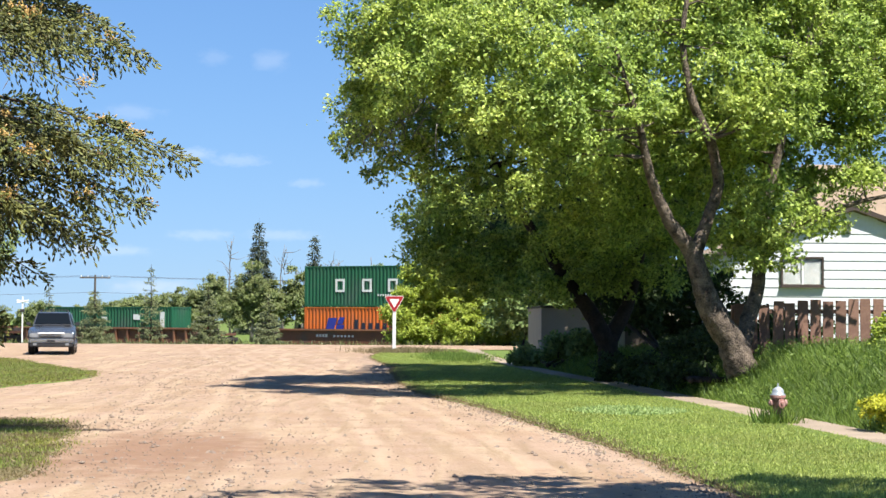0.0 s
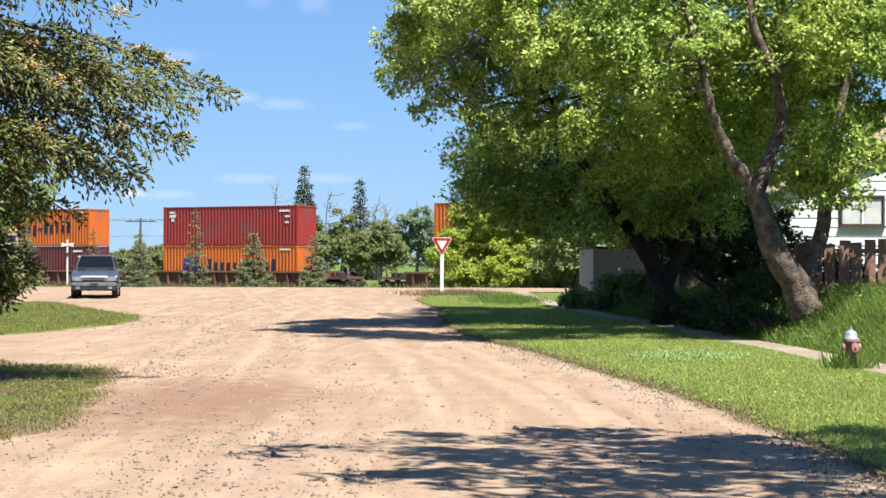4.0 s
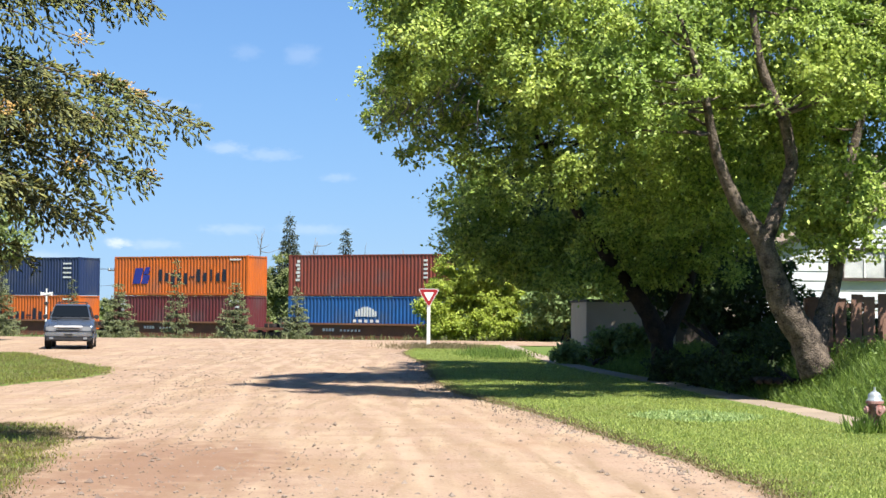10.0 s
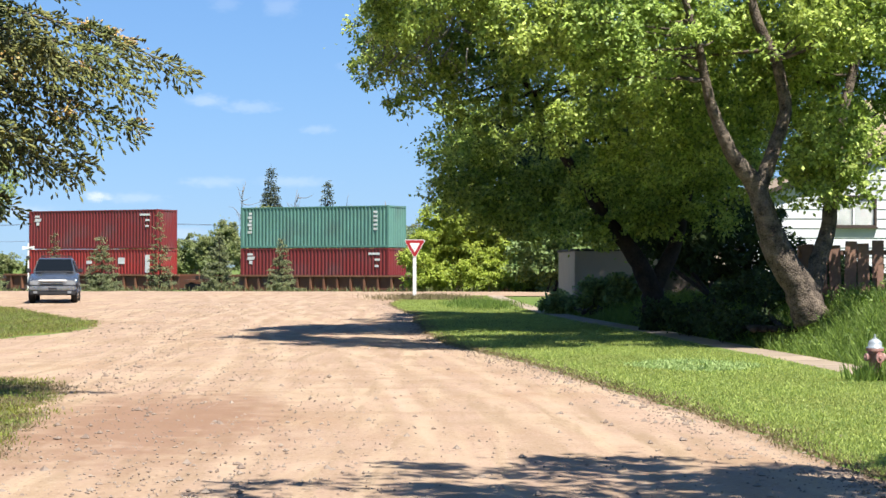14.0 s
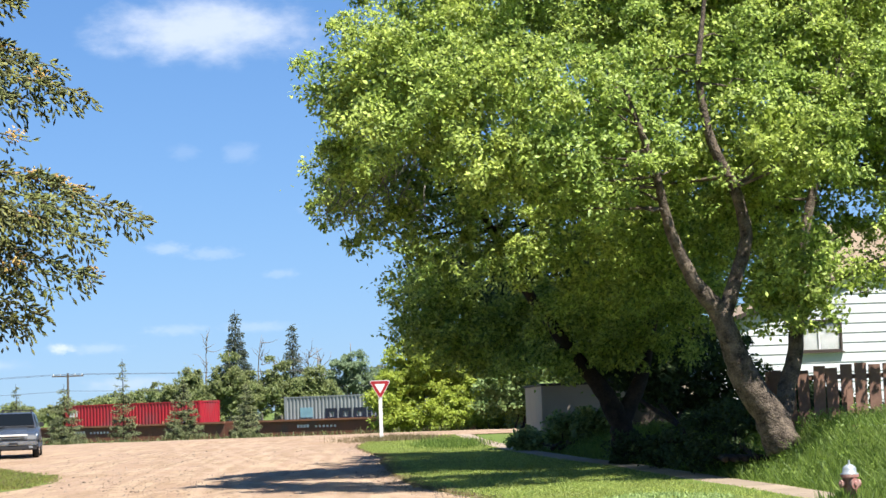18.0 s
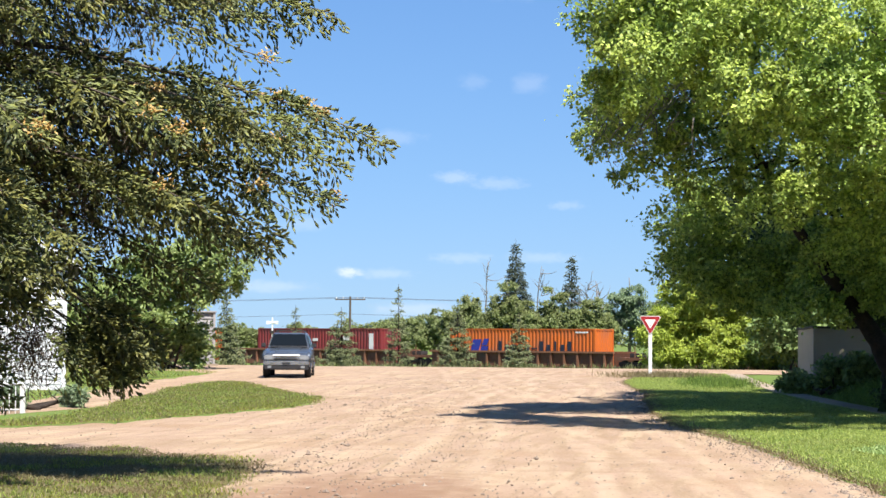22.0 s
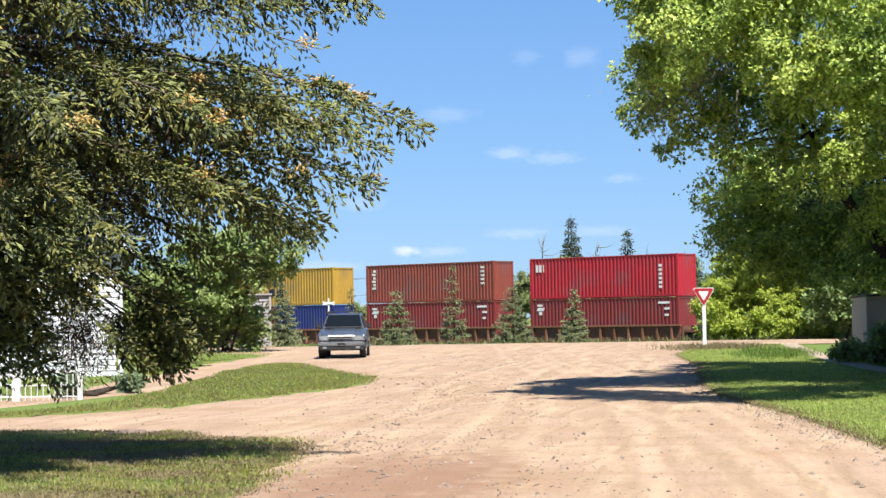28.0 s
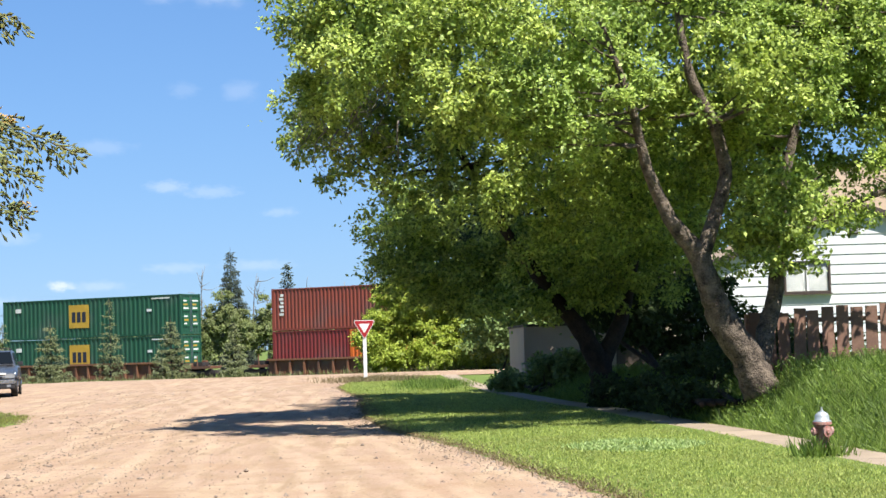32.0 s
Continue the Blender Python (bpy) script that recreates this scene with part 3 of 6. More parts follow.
blades("tuft_grass", np.stack([rng.normal(2.2, 0.55, 4000), rng.normal(66.0, 2.2, 4000)], 1), 0.08, 0.32, TALL_BLADE, "uncut tufts of tall grass", 0.018, 0.45)
wy = rng.uniform(91.5, 118, 40000)
blades("verge_grass", np.stack([rng.uniform(-60, 25, 40000), wy], 1), 0.10, 0.5, SCRUB_BLADE, "long dry grass and scrub along the railway", 0.035, 0.45)

# ---- railway ----
RUST = mat("rusty_rail", (0.098, 0.046, 0.024), (0.054, 0.027, 0.018), rough=0.8, metal=0.3)
BALLAST = mat("ballast", (0.134, 0.115, 0.098), (0.073, 0.064, 0.054), rough=0.95, fine=14, coarse=2, bump=0.8, dist=0.05)
TIE = mat("tie_wood", (0.061, 0.046, 0.034), (0.037, 0.027, 0.022), rough=0.95)
bm = bmesh.new()
for a, b, c in (((-900, -2.4, -0.70), (700, -2.4, -0.70), 0),):
    prof = [(-2.6, -0.74), (-1.5, -0.56), (1.5 + 2.44, -0.56), (2.6 + 2.44, -0.74)]
    v0 = [bm.verts.new((-900, y, z)) for y, z in prof]
    v1 = [bm.verts.new((700, y, z)) for y, z in prof]
    for k in range(3):
        bm.faces.new((v0[k], v1[k], v1[k + 1], v0[k + 1]))
railway = tagged(new("railway"), "ballasted single railway track across the street's end", "railway", kind="structure")
railway.matrix_basis = track_pose(0)
part("ballast_bed", bm, BALLAST, railway)
for y in (1.22 - 0.75, 1.22 + 0.75):
    part("rail", boxm(-900, 700, y - 0.035, y + 0.035, -0.56, -0.42), RUST, railway)
me = bpy.data.meshes.new("tie"); tb = boxm(-0.11, 0.11, -0.05, 2.49, -0.60, -0.545); tb.to_mesh(me); tb.free(); me.materials.append(TIE)
for k in range(200):
    put("tie", me, railway, m=pose(-62 + k * 0.56, 0, 0))


# ---- train ----
def paint(name, c, fade=0.75):
    return mat(name, c, tuple(v * fade + 0.008 for v in c), rough=0.5, fine=6, coarse=0.7, bump=0.05, dirt=tuple(v * 0.55 + 0.03 for v in c))


PAINT = {
    "orange": paint("orange_container_paint", (0.486, 0.103, 0.007)),
    "green": paint("green_container_paint", (0.006, 0.082, 0.034)),
    "deep_green": paint("deep_green_container_paint", (0.005, 0.061, 0.03)),
    "maroon": paint("maroon_container_paint", (0.106, 0.014, 0.017)),
    "red": paint("red_container_paint", (0.255, 0.018, 0.014)),
    "bright_red": paint("bright_red_container_paint", (0.334, 0.007, 0.017)),
    "dark_red": paint("dark_red_container_paint", (0.164, 0.015, 0.015)),
    "rust": paint("brick_red_container_paint", (0.201, 0.039, 0.023)),
    "blue": paint("blue_container_paint", (0.007, 0.079, 0.255)),
    "navy": paint("navy_container_paint", (0.011, 0.024, 0.079)),
    "deep_blue": paint("deep_blue_container_paint", (0.007, 0.018, 0.122)),
    "teal": paint("pale_teal_container_paint", (0.098, 0.219, 0.176)),
    "buff": paint("buff_container_paint", (0.33, 0.25, 0.185)),
    "grey": paint("pale_grey_container_paint", (0.243, 0.255, 0.255)),
    "yellow": paint("yellow_container_paint", (0.377, 0.219, 0.027)),
}
WHITE_MARK = mat("white_marking", (0.66, 0.66, 0.634), rough=0.6, bump=0)
NAVY_MARK = mat("navy_marking", (0.012, 0.015, 0.03), rough=0.6, bump=0)
BLUE_MARK = mat("blue_marking", (0.018, 0.03, 0.255), rough=0.6, bump=0)
YELLOW_MARK = mat("yellow_marking", (0.456, 0.274, 0.03), rough=0.6, bump=0)
SKY_MARK = mat("pale_blue_marking", (0.213, 0.377, 0.438), rough=0.6, bump=0)
BROWN_STEEL = mat("brown_car_steel", (0.143, 0.058, 0.027), (0.091, 0.037, 0.019), rough=0.75, fine=8, coarse=1.2, dirt=(0.079, 0.052, 0.037))
CHORD_STEEL = mat("worn_chord_steel", (0.206, 0.091, 0.046), (0.146, 0.061, 0.03), rough=0.7, fine=8, coarse=1.5)
CHROME = mat("dull_chrome", (0.5, 0.51, 0.53), (0.4, 0.41, 0.43), rough=0.25, metal=0.9, bump=0)
DARK_STEEL = mat("dark_running_gear", (0.037, 0.027, 0.024), (0.018, 0.015, 0.014), rough=0.8, fine=12)
NAMES = {"orange": "orange", "green": "green", "deep_green": "dark green", "maroon": "maroon", "red": "red", "bright_red": "bright red", "dark_red": "dark red", "rust": "brick-red", "blue": "blue", "navy": "navy blue", "deep_blue": "deep blue", "teal": "pale teal", "grey": "pale grey", "yellow": "yellow"}
LEN = {20: 6.06, 40: 12.19, 53: 16.15}
HC, ST = 2.896, 2.591
container_meshes = {}


def corrugated(x0, x1, z0, z1, y, depth, pitch):
    """A trapezoid-folded steel wall facing -y."""
    n = max(2, round((x1 - x0) / pitch))
    p = (x1 - x0) / n
    xy = []
    for k in range(n):
        a = x0 + k * p
        xy += [(a, y), (a + p * 0.30, y), (a + p * 0.45, y + depth), (a + p * 0.82, y + depth)]
    xy.append((x1, y))
    bm = bmesh.new()
    lo = [bm.verts.new((a, b, z0)) for a, b in xy]
    hi = [bm.verts.new((a, b, z1)) for a, b in xy]
    for k in range(len(xy) - 1):
        bm.faces.new((lo[k], lo[k + 1], hi[k + 1], hi[k]))
    return bm


def container_parts(length, h, colour):
    key = (length, h, colour)
    if key not in container_meshes:
        L, W, paintm = LEN[length], 2.44, PAINT[colour]
        made = []

        def keep(name, bm):
            me = bpy.data.meshes.new(name); bm.to_mesh(me); bm.free(); me.materials.append(paintm); made.append((name, me))
        pitch = 0.29 if length < 53 else 0.4
        keep("side_panel", corrugated(0.14, L - 0.14, 0.15, h - 0.10, 0.015, 0.05, pitch))
        b = corrugated(0.14, L - 0.14, 0.15, h - 0.10, 0.015, 0.05, pitch)
        bmesh.ops.transform(b, matrix=Matrix.Translation((L, W, 0)) @ Matrix.Rotation(math.pi, 4, "Z"), verts=b.verts); keep("side_panel", b)
        for turn in (1, -1):
            b = corrugated(0.12, W - 0.12, 0.15, h - 0.10, 0.015, 0.045, 0.31)
            m = Matrix.Translation((L, 0, 0)) @ Matrix.Rotation(math.pi / 2, 4, "Z") if turn > 0 else Matrix.Translation((0, W, 0)) @ Matrix.Rotation(-math.pi / 2, 4, "Z")
            bmesh.ops.transform(b, matrix=m, verts=b.verts); keep("end_panel", b)
        keep("roof", boxm(0.05, L - 0.05, 0.05, W - 0.05, h - 0.07, h - 0.03))
        keep("floor_frame", boxm(0.05, L - 0.05, 0.05, W - 0.05, 0.05, 0.15))
        for x in (0, L - 0.16):
            for y in (0, W - 0.14):
                keep("corner_post", boxm(x, x + 0.16, y, y + 0.14, 0.0, h, bevel=0.012))
        for y in (0.005, W - 0.085):
            keep("top_rail", boxm(0.16, L - 0.16, y, y + 0.08, h - 0.11, h - 0.015, bevel=0.01))
            keep("bottom_rail", boxm(0.16, L - 0.16, y, y + 0.08, 0.02, 0.17, bevel=0.01))
        for x in (0.005, L - 0.085):
            keep("end_rail", boxm(x, x + 0.08, 0.14, W - 0.14, h - 0.13, h - 0.015, bevel=0.01))
            keep("end_sill", boxm(x, x + 0.08, 0.14, W - 0.14, 0.02, 0.17, bevel=0.01))
        container_meshes[key] = made
    return container_meshes[key]


def marks(name, items, material, parent, label="", y=-0.004):
    """Flat raised shapes (x0, x1, z0, z1, slant) on a container's near side."""
    for x0, x1, z0, z1, *sl in items:
        bm = bmesh.new()
        s = sl[0] if sl else 0
        q = [(x0, z0), (x1, z0), (x1 + s, z1), (x0 + s, z1)]
        a = [bm.verts.new((x, y, z)) for x, z in q]
        b = [bm.verts.new((x, y + 0.03, z)) for x, z in q]
        bm.faces.new(a)
        for k in range(4):
            bm.faces.new((a[k], b[k], b[(k + 1) % 4], a[(k + 1) % 4]))
        part(name, bm, material, parent, label)


def word(x0, x1, z0, z1, pattern):
    """Plain block shapes in the place of a word; pattern: a, tall; x, low; d, hanging; blank, a gap."""
    n = len(pattern)
    w = (x1 - x0) / n
    out = []
    for k, c in enumerate(pattern):
        a, b = x0 + k * w + w * 0.08, x0 + (k + 1) * w - w * 0.08
        if c == " ":
            continue
        top = z1 if c in "aUi" else z0 + (z1 - z0) * 0.70
        lo = z0 - (z1 - z0) * 0.25 if c == "d" else z0
        if c == "-":
            out.append((a, b, z0 + (z1 - z0) * 0.3, z0 + (z1 - z0) * 0.42)); continue
        mid, half = (a + b) / 2, (b - a) * (0.14 if c == "i" else 0.42 if c == "U" else 0.31)
        out.append((mid - half, mid + half, lo, top))
    return out


def hollow(x0, x1, z0, z1, n, gap=0.2, stroke=0.16):
    """A row of n plain hollow blocks."""
    w = (x1 - x0) / n
    out = []
    for k in range(n):
        a, b = x0 + k * w, x0 + (k + 1 - gap) * w
        out += [(a, a + stroke, z0, z1), (b - stroke, b, z0, z1), (a + stroke, b - stroke, z0, z0 + stroke), (a + stroke, b - stroke, z1 - stroke, z1)]
    return out


def decorate(ob, kind, L, h):
    if kind == "flag":
        marks("emblem", [(1.75, 2.45, h * 0.30, h * 0.70, 0.28), (2.55, 3.15, h * 0.30, h * 0.52, 0.2), (2.75, 3.2, h * 0.54, h * 0.72, 0.2)], BLUE_MARK, ob, "blue slanted emblem")
        marks("letter_bar", word(4.05, 10.4, h * 0.36, h * 0.66, "axdxd-axixa"), NAVY_MARK, ob, "dark lettering")
        marks("number_bar", [(10.6, 11.6, h * 0.88, h * 0.92)], WHITE_MARK, ob, "white number bars")
    elif kind == "wide":
        w = []
        for c in (3.0, 5.2, 7.3, 9.4):
            w += hollow(c - 0.42, c + 0.55, h * 0.36, h * 0.68, 1)
        marks("letter_bar", w, WHITE_MARK, ob, "white spaced capital shapes")
        marks("label_patch", [(11.25, 11.55, h * 0.28, h * 0.76)], WHITE_MARK, ob, "white label strip")
        marks("web_mark", word(6.0, 7.2, h * 0.26, h * 0.33, "xxxxxx"), WHITE_MARK, ob)
    elif kind == "upright":
        marks("letter_bar", [(0.62 + 0.1 * (k % 2), 0.95, h * (0.36 + 0.09 * k), h * (0.42 + 0.09 * k)) for k in range(6)], WHITE_MARK, ob, "white upright lettering")
        marks("number_bar", [(11.0, 11.3, h * (0.42 + 0.1 * k), h * (0.47 + 0.1 * k)) for k in range(5)], WHITE_MARK, ob, "white number bars")
    elif kind == "corner":
        marks("emblem", [(0.55, 1.15, h * 0.72, h * 0.80, 0.1), (0.6, 1.05, h * 0.83, h * 0.88), (0.75, 1.0, h * 0.62, h * 0.70)], WHITE_MARK, ob, "white corner emblem")
        marks("number_bar", [(10.6, 11.5, h * 0.84, h * 0.89), (11.1, 11.5, h * 0.70, h * 0.75), (11.1, 11.4, h * 0.55, h * 0.6)], WHITE_MARK, ob, "white number bars")
    elif kind == "cai":
        marks("emblem", word(0.5, 1.35, h * 0.66, h * 0.84, "UUi"), WHITE_MARK, ob, "white corner lettering")
        marks("number_bar", [(10.7, 10.95, h * (0.2 + 0.1 * k), h * (0.26 + 0.1 * k)) for k in range(6)], WHITE_MARK, ob, "white number bars")
    elif kind == "globe":
        marks("emblem", [(5.6 + 0.22 * k, 5.75 + 0.22 * k, h * 0.52, h * (0.62 + 0.14 * math.sin(math.pi * (k + 0.5) / 8))) for k in range(8)], WHITE_MARK, ob, "white half-round emblem")
        marks("letter_bar", word(5.3, 7.6, h * 0.38, h * 0.48, "xxxxx") + word(5.4, 7.5, h * 0.30, h * 0.35, "xxxxxxxx"), WHITE_MARK, ob, "white lettering")
        marks("label_patch", [(0.7, 0.9, h * 0.4, h * 0.85)], WHITE_MARK, ob)
    elif kind == "gold":
        marks("letter_bar", word(0.6, 1.9, h * 0.80, h * 0.92, "xxxxx") + word(0.9, 1.9, h * 0.70, h * 0.75, "xxxxx"), YELLOW_MARK, ob, "yellow lettering")
        marks("number_bar", [(10.6, 11.4, h * (0.45 + 0.12 * k), h * (0.49 + 0.12 * k)) for k in range(4)], WHITE_MARK, ob, "white number bars")
    elif kind == "star":
        marks("emblem", [(1.3, 2.3, h * 0.44, h * 0.70)], SKY_MARK, ob, "pale blue square emblem")
        marks("letter_bar", hollow(3.3, 10.0, h * 0.34, h * 0.66, 6, 0.16, 0.24), NAVY_MARK, ob, "dark capital shapes")
    elif kind == "centre":
        marks("emblem", [(5.2, 5.5, h * 0.52, h * 0.86), (5.85, 6.15, h * 0.52, h * 0.84), (6.5, 6.8, h * 0.52, h * 0.80), (5.2, 6.7, h * 0.78, h * 0.86)], NAVY_MARK, ob, "dark arched emblem")
        marks("letter_bar", word(5.25, 6.85, h * 0.26, h * 0.46, "UU"), NAVY_MARK, ob, "dark lettering")
    elif kind == "square":
        marks("emblem", [(6.2, 8.0, h * 0.26, h * 0.84)], YELLOW_MARK, ob, "yellow square emblem")
        marks("letter_bar", word(6.4, 7.8, h * 0.40, h * 0.66, "UUU"), NAVY_MARK, ob, "dark lettering", -0.012)
        for k, (ya, yb, za, zb) in enumerate(((0.25, 1.05, 0.58, 0.9), (1.35, 2.2, 0.58, 0.9), (0.3, 1.0, 0.2, 0.5), (1.4, 2.1, 0.2, 0.5))):
            part("door_panel", boxm(L - 0.01, L + 0.012, ya, yb, h * za, h * zb), PAINT["green"], ob, "paler door panel")
            for q in range(3):
                part("label_patch", boxm(L + 0.012, L + 0.018, ya + 0.08, yb - 0.1 * (1 + (k + q) % 3), h * (za + 0.05 + 0.09 * q), h * (za + 0.09 + 0.09 * q)), (WHITE_MARK, YELLOW_MARK)[q % 2], ob)
        for y in (1.15, 1.27):
            part("lock_rod", boxm(L + 0.01, L + 0.035, y - 0.015, y + 0.015, h * 0.08, h * 0.94), CHROME, ob)
        marks("number_bar", [(13.6, 15.2, h * 0.9, h * 0.93), (1.2, 1.7, h * 0.7, h * 0.8), (13.2, 13.6, h * 0.6, h * 0.66)], WHITE_MARK, ob, "white number bars")
    elif kind == "marks":
        marks("label_patch", [(2.0, 2.7, h * 0.62, h * 0.78), (5.6, 6.1, h * 0.62, h * 0.7), (8.6, 9.2, h * 0.62, h * 0.78), (11.1, 11.5, h * 0.4, h * 0.85)], WHITE_MARK, ob, "white label patches")


riders = []


def container(s, z, length, h, colour, kind=""):
    ob = thing("shipping_container", f"{NAMES[colour]} corrugated {length}-foot shipping container on a moving train", "container", track_pose(s, 0, z), "containers on the train")
    for name, me in container_parts(length, h, colour):
        put(name, me, ob)
    if kind == "star" and h == HC:
        for c in ob.children:
            if c.name.startswith("end_panel"):
                c.data = c.data.copy()
                c.data.materials[0] = PAINT["buff"]
    decorate(ob, kind, LEN[length], h)
    riders.append((ob, s, 0, z))
    return ob


car_meshes = {}


def well_car(s_left, L, ribbed, front_truck, gap):
    """An articulated well car unit: its well from 0 to L, a platform of length gap behind it."""
    ob = thing("well_car", "rusty brown railway well car carrying containers" if ribbed else "brown solid-sided railway well car carrying containers", "rail car", track_pose(s_left, 0, 0), "well cars of the train")
    key = (L, ribbed)
    if key not in car_meshes:
        made = []

        def keep(name, bm, m):
            me = bpy.data.meshes.new(name); bm.to_mesh(me); bm.free(); me.materials.append(m); made.append((name, me))
        for y, sgn in ((-0.13, -1), (2.57, 1)):
            a, b = sorted((y, y + 0.04 * sgn))
            keep("side_sheet", boxm(0, L, a, b, -0.12, 0.86), BROWN_STEEL)
            a, b = sorted((y, y + 0.24 * sgn))
            keep("top_chord", boxm(-0.1, L + 0.1, a, b, 0.86, 1.0, bevel=0.015), CHORD_STEEL)
            keep("bottom_sill", boxm(0.6, L - 0.6, a, b, -0.2, -0.08, bevel=0.015), CHORD_STEEL if not ribbed else BROWN_STEEL)
            if ribbed:
                for k in range(int(L / 1.08)):
                    x = 0.6 + k * (L - 1.2) / (int(L / 1.08) - 1)
                    bm = bmesh.new()
                    c, d = sorted((y + 0.04 * sgn, y + 0.20 * sgn))
                    box(bm, x - 0.07, x + 0.07, c, d, -0.08, 0.86)
                    keep("rib", bm, CHORD_STEEL if k % 3 else BROWN_STEEL)
        keep("well_floor", boxm(0, L, -0.1, 2.54, -0.12, -0.04), DARK_STEEL)
        car_meshes[key] = made
    for name, me in car_meshes[key]:
        put(name, me, ob)
    ends = [(-gap, 0.0)] + ([(L, L + 2.1)] if front_truck else [])
    for a, b in ends:
        part("end_platform", boxm(a, b, 0.1, 2.34, 0.42, 0.62, bevel=0.02), BROWN_STEEL, ob)
        part("end_bulkhead", boxm(b - 0.12 if b == 0 else a, b if b == 0 else a + 0.12, 0.0, 2.44, -0.1, 0.86), BROWN_STEEL, ob)
        part("hand_rail", boxm((a + b) / 2 - 0.02, (a + b) / 2 + 0.02, 0.12, 0.16, 0.62, 1.35), CHORD_STEEL, ob)
        part("brake_gear", boxm((a + b) / 2 - 0.5, (a + b) / 2 + 0.3, 0.3, 1.2, 0.62, 0.9, bevel=0.03), DARK_STEEL, ob)
        tr = part("truck_frame", boxm((a + b) / 2 - 1.35, (a + b) / 2 + 1.35, 0.25, 2.19, 0.05, 0.3, bevel=0.03), DARK_STEEL, ob)
        for dx in (-0.9, 0.9):
            for y in (0.42, 1.9):
                bm = bmesh.new()
                cyl(bm, 0.42, -0.06, 0.06, 20, m=Matrix.Translation(((a + b) / 2 + dx, y, 0.0)) @ Matrix.Rotation(math.pi / 2, 4, "X"))
                part("wheel", bm, DARK_STEEL, tr)
    if not ribbed:
        marks("car_number", word(3.2, 4.2, 0.42, 0.62, "UUUU") + word(4.6, 6.4, 0.42, 0.62, "xxxxxx"), WHITE_MARK, ob, "white number bars", -0.18)
    riders.append((ob, s_left, 0, 0))
    return ob


# left end of each load at the start, metres along the track; upper and lower boxes
TRAIN = [
    (-7.67, "s", (40, HC, "green", "wide"), (40, ST, "orange", "flag")),
    (-31.54, "r", None, (40, ST, "green", "marks")),
    (-51.05, "r", None, (40, ST, "green", "marks")),
    (-70.34, "r", (40, HC, "orange", "flag"), (40, HC, "rust", "upright")),
    (-93.90, "r", (40, HC, "red", "corner"), (40, HC, "orange", "flag")),
    (-113.36, "r", (40, HC, "orange", "flag"), (40, HC, "maroon", "corner")),
    (-133.00, "r", (40, HC, "maroon", "corner"), (40, HC, "orange", "flag")),
    (-154.87, "t", (40, HC, "orange", "flag"), (40, HC, "dark_red", "upright")),
    (-170.08, "t", (40, HC, "orange", "flag"), (40, HC, "orange", "flag")),
    (-185.38, "t", (40, HC, "rust", "upright"), (40, HC, "blue", "globe")),
    (-201.09, "t", (40, HC, "orange", "flag"), (40, HC, "maroon", "corner")),
    (-216.68, "t", (40, HC, "navy", "gold"), (40, HC, "orange", "flag")),
    (-238.36, "r", (40, HC, "maroon", "corner"), (40, HC, "orange", "flag")),
    (-257.55, "r", (40, HC, "teal", "upright"), (40, HC, "dark_red", "corner")),
    (-277.14, "r", (40, HC, "dark_red", "corner"), (40, HC, "red", "marks")),
    (-300.94, "s", (40, ST, "green", "wide"), (40, ST, "orange", "flag")),
    (-320.52, "s", None, (40, ST, "grey", "star")),
    (-339.71, "s", None, (40, ST, "bright_red", "cai")),
    (-362.95, "r", (40, ST, "green", "wide"), (40, ST, "dark_red", "marks")),
    (-381.02, "r", (40, ST, "green", "wide"), (40, ST, "green", "wide")),
    (-399.25, "r", None, (40, ST, "orange", "flag")),
    (-417.83, "r", None, (40, ST, "dark_red", "marks")),
    (-436.07, "r", None, (40, ST, "orange", "flag")),
    (-456.75, "r", (40, HC, "grey", "star"), "deep_blue orange"),
    (-479.29, "r", (40, ST, "rust", "upright"), "orange red"),
    (-501.39, "t", (40, HC, "bright_red", "cai"), (40, HC, "dark_red", "corner")),
    (-516.77, "t", (40, HC, "rust", "upright"), (40, HC, "dark_red", "corner")),
    (-532.34, "t", (40, HC, "yellow", "centre"), "dark_red deep_blue"),
    (-548.27, "t", (40, HC, "yellow", "centre"), (40, HC, "dark_red", "upright")),
    (-563.98, "t", (40, HC, "rust", "upright"), "dark_red orange"),
    (-587.74, "r", (53, HC, "deep_green", "square"), (53, HC, "deep_green", "square")),
]
WELL = {"r": 16.4, "s": 16.4, "t": 12.6}
for k, (s, kind, upper, lower) in enumerate(TRAIN):
    size = 53 if (upper or lower)[0] == 53 else 40
    well = WELL[kind]
    if lower[0] == 53:
        well = 16.5
    if kind == "r" and -440 < s < -360:
        well = 15.2
    back = TRAIN[k + 1][0] if k + 1 < len(TRAIN) else s - 20
    ahead = TRAIN[k - 1][0] if k else s + 24
    pitch = s - back
    left = s - (well - LEN[size]) / 2
    shared = pitch < 20.2
    well_car(left, well, kind == "r" or s < -500, ahead - s > 20.2, (pitch - well) if shared else 2.1)
    z = -0.04
    if isinstance(lower, str):
        a, b = lower.split()
        container(s, z, 20, HC, a)
        container(s + 6.13, z, 20, HC, b)
        h = HC
    else:
        container(s, z, *lower)
        h = lower[1]
    if upper:
        container(s, z + h + 0.02, *upper)


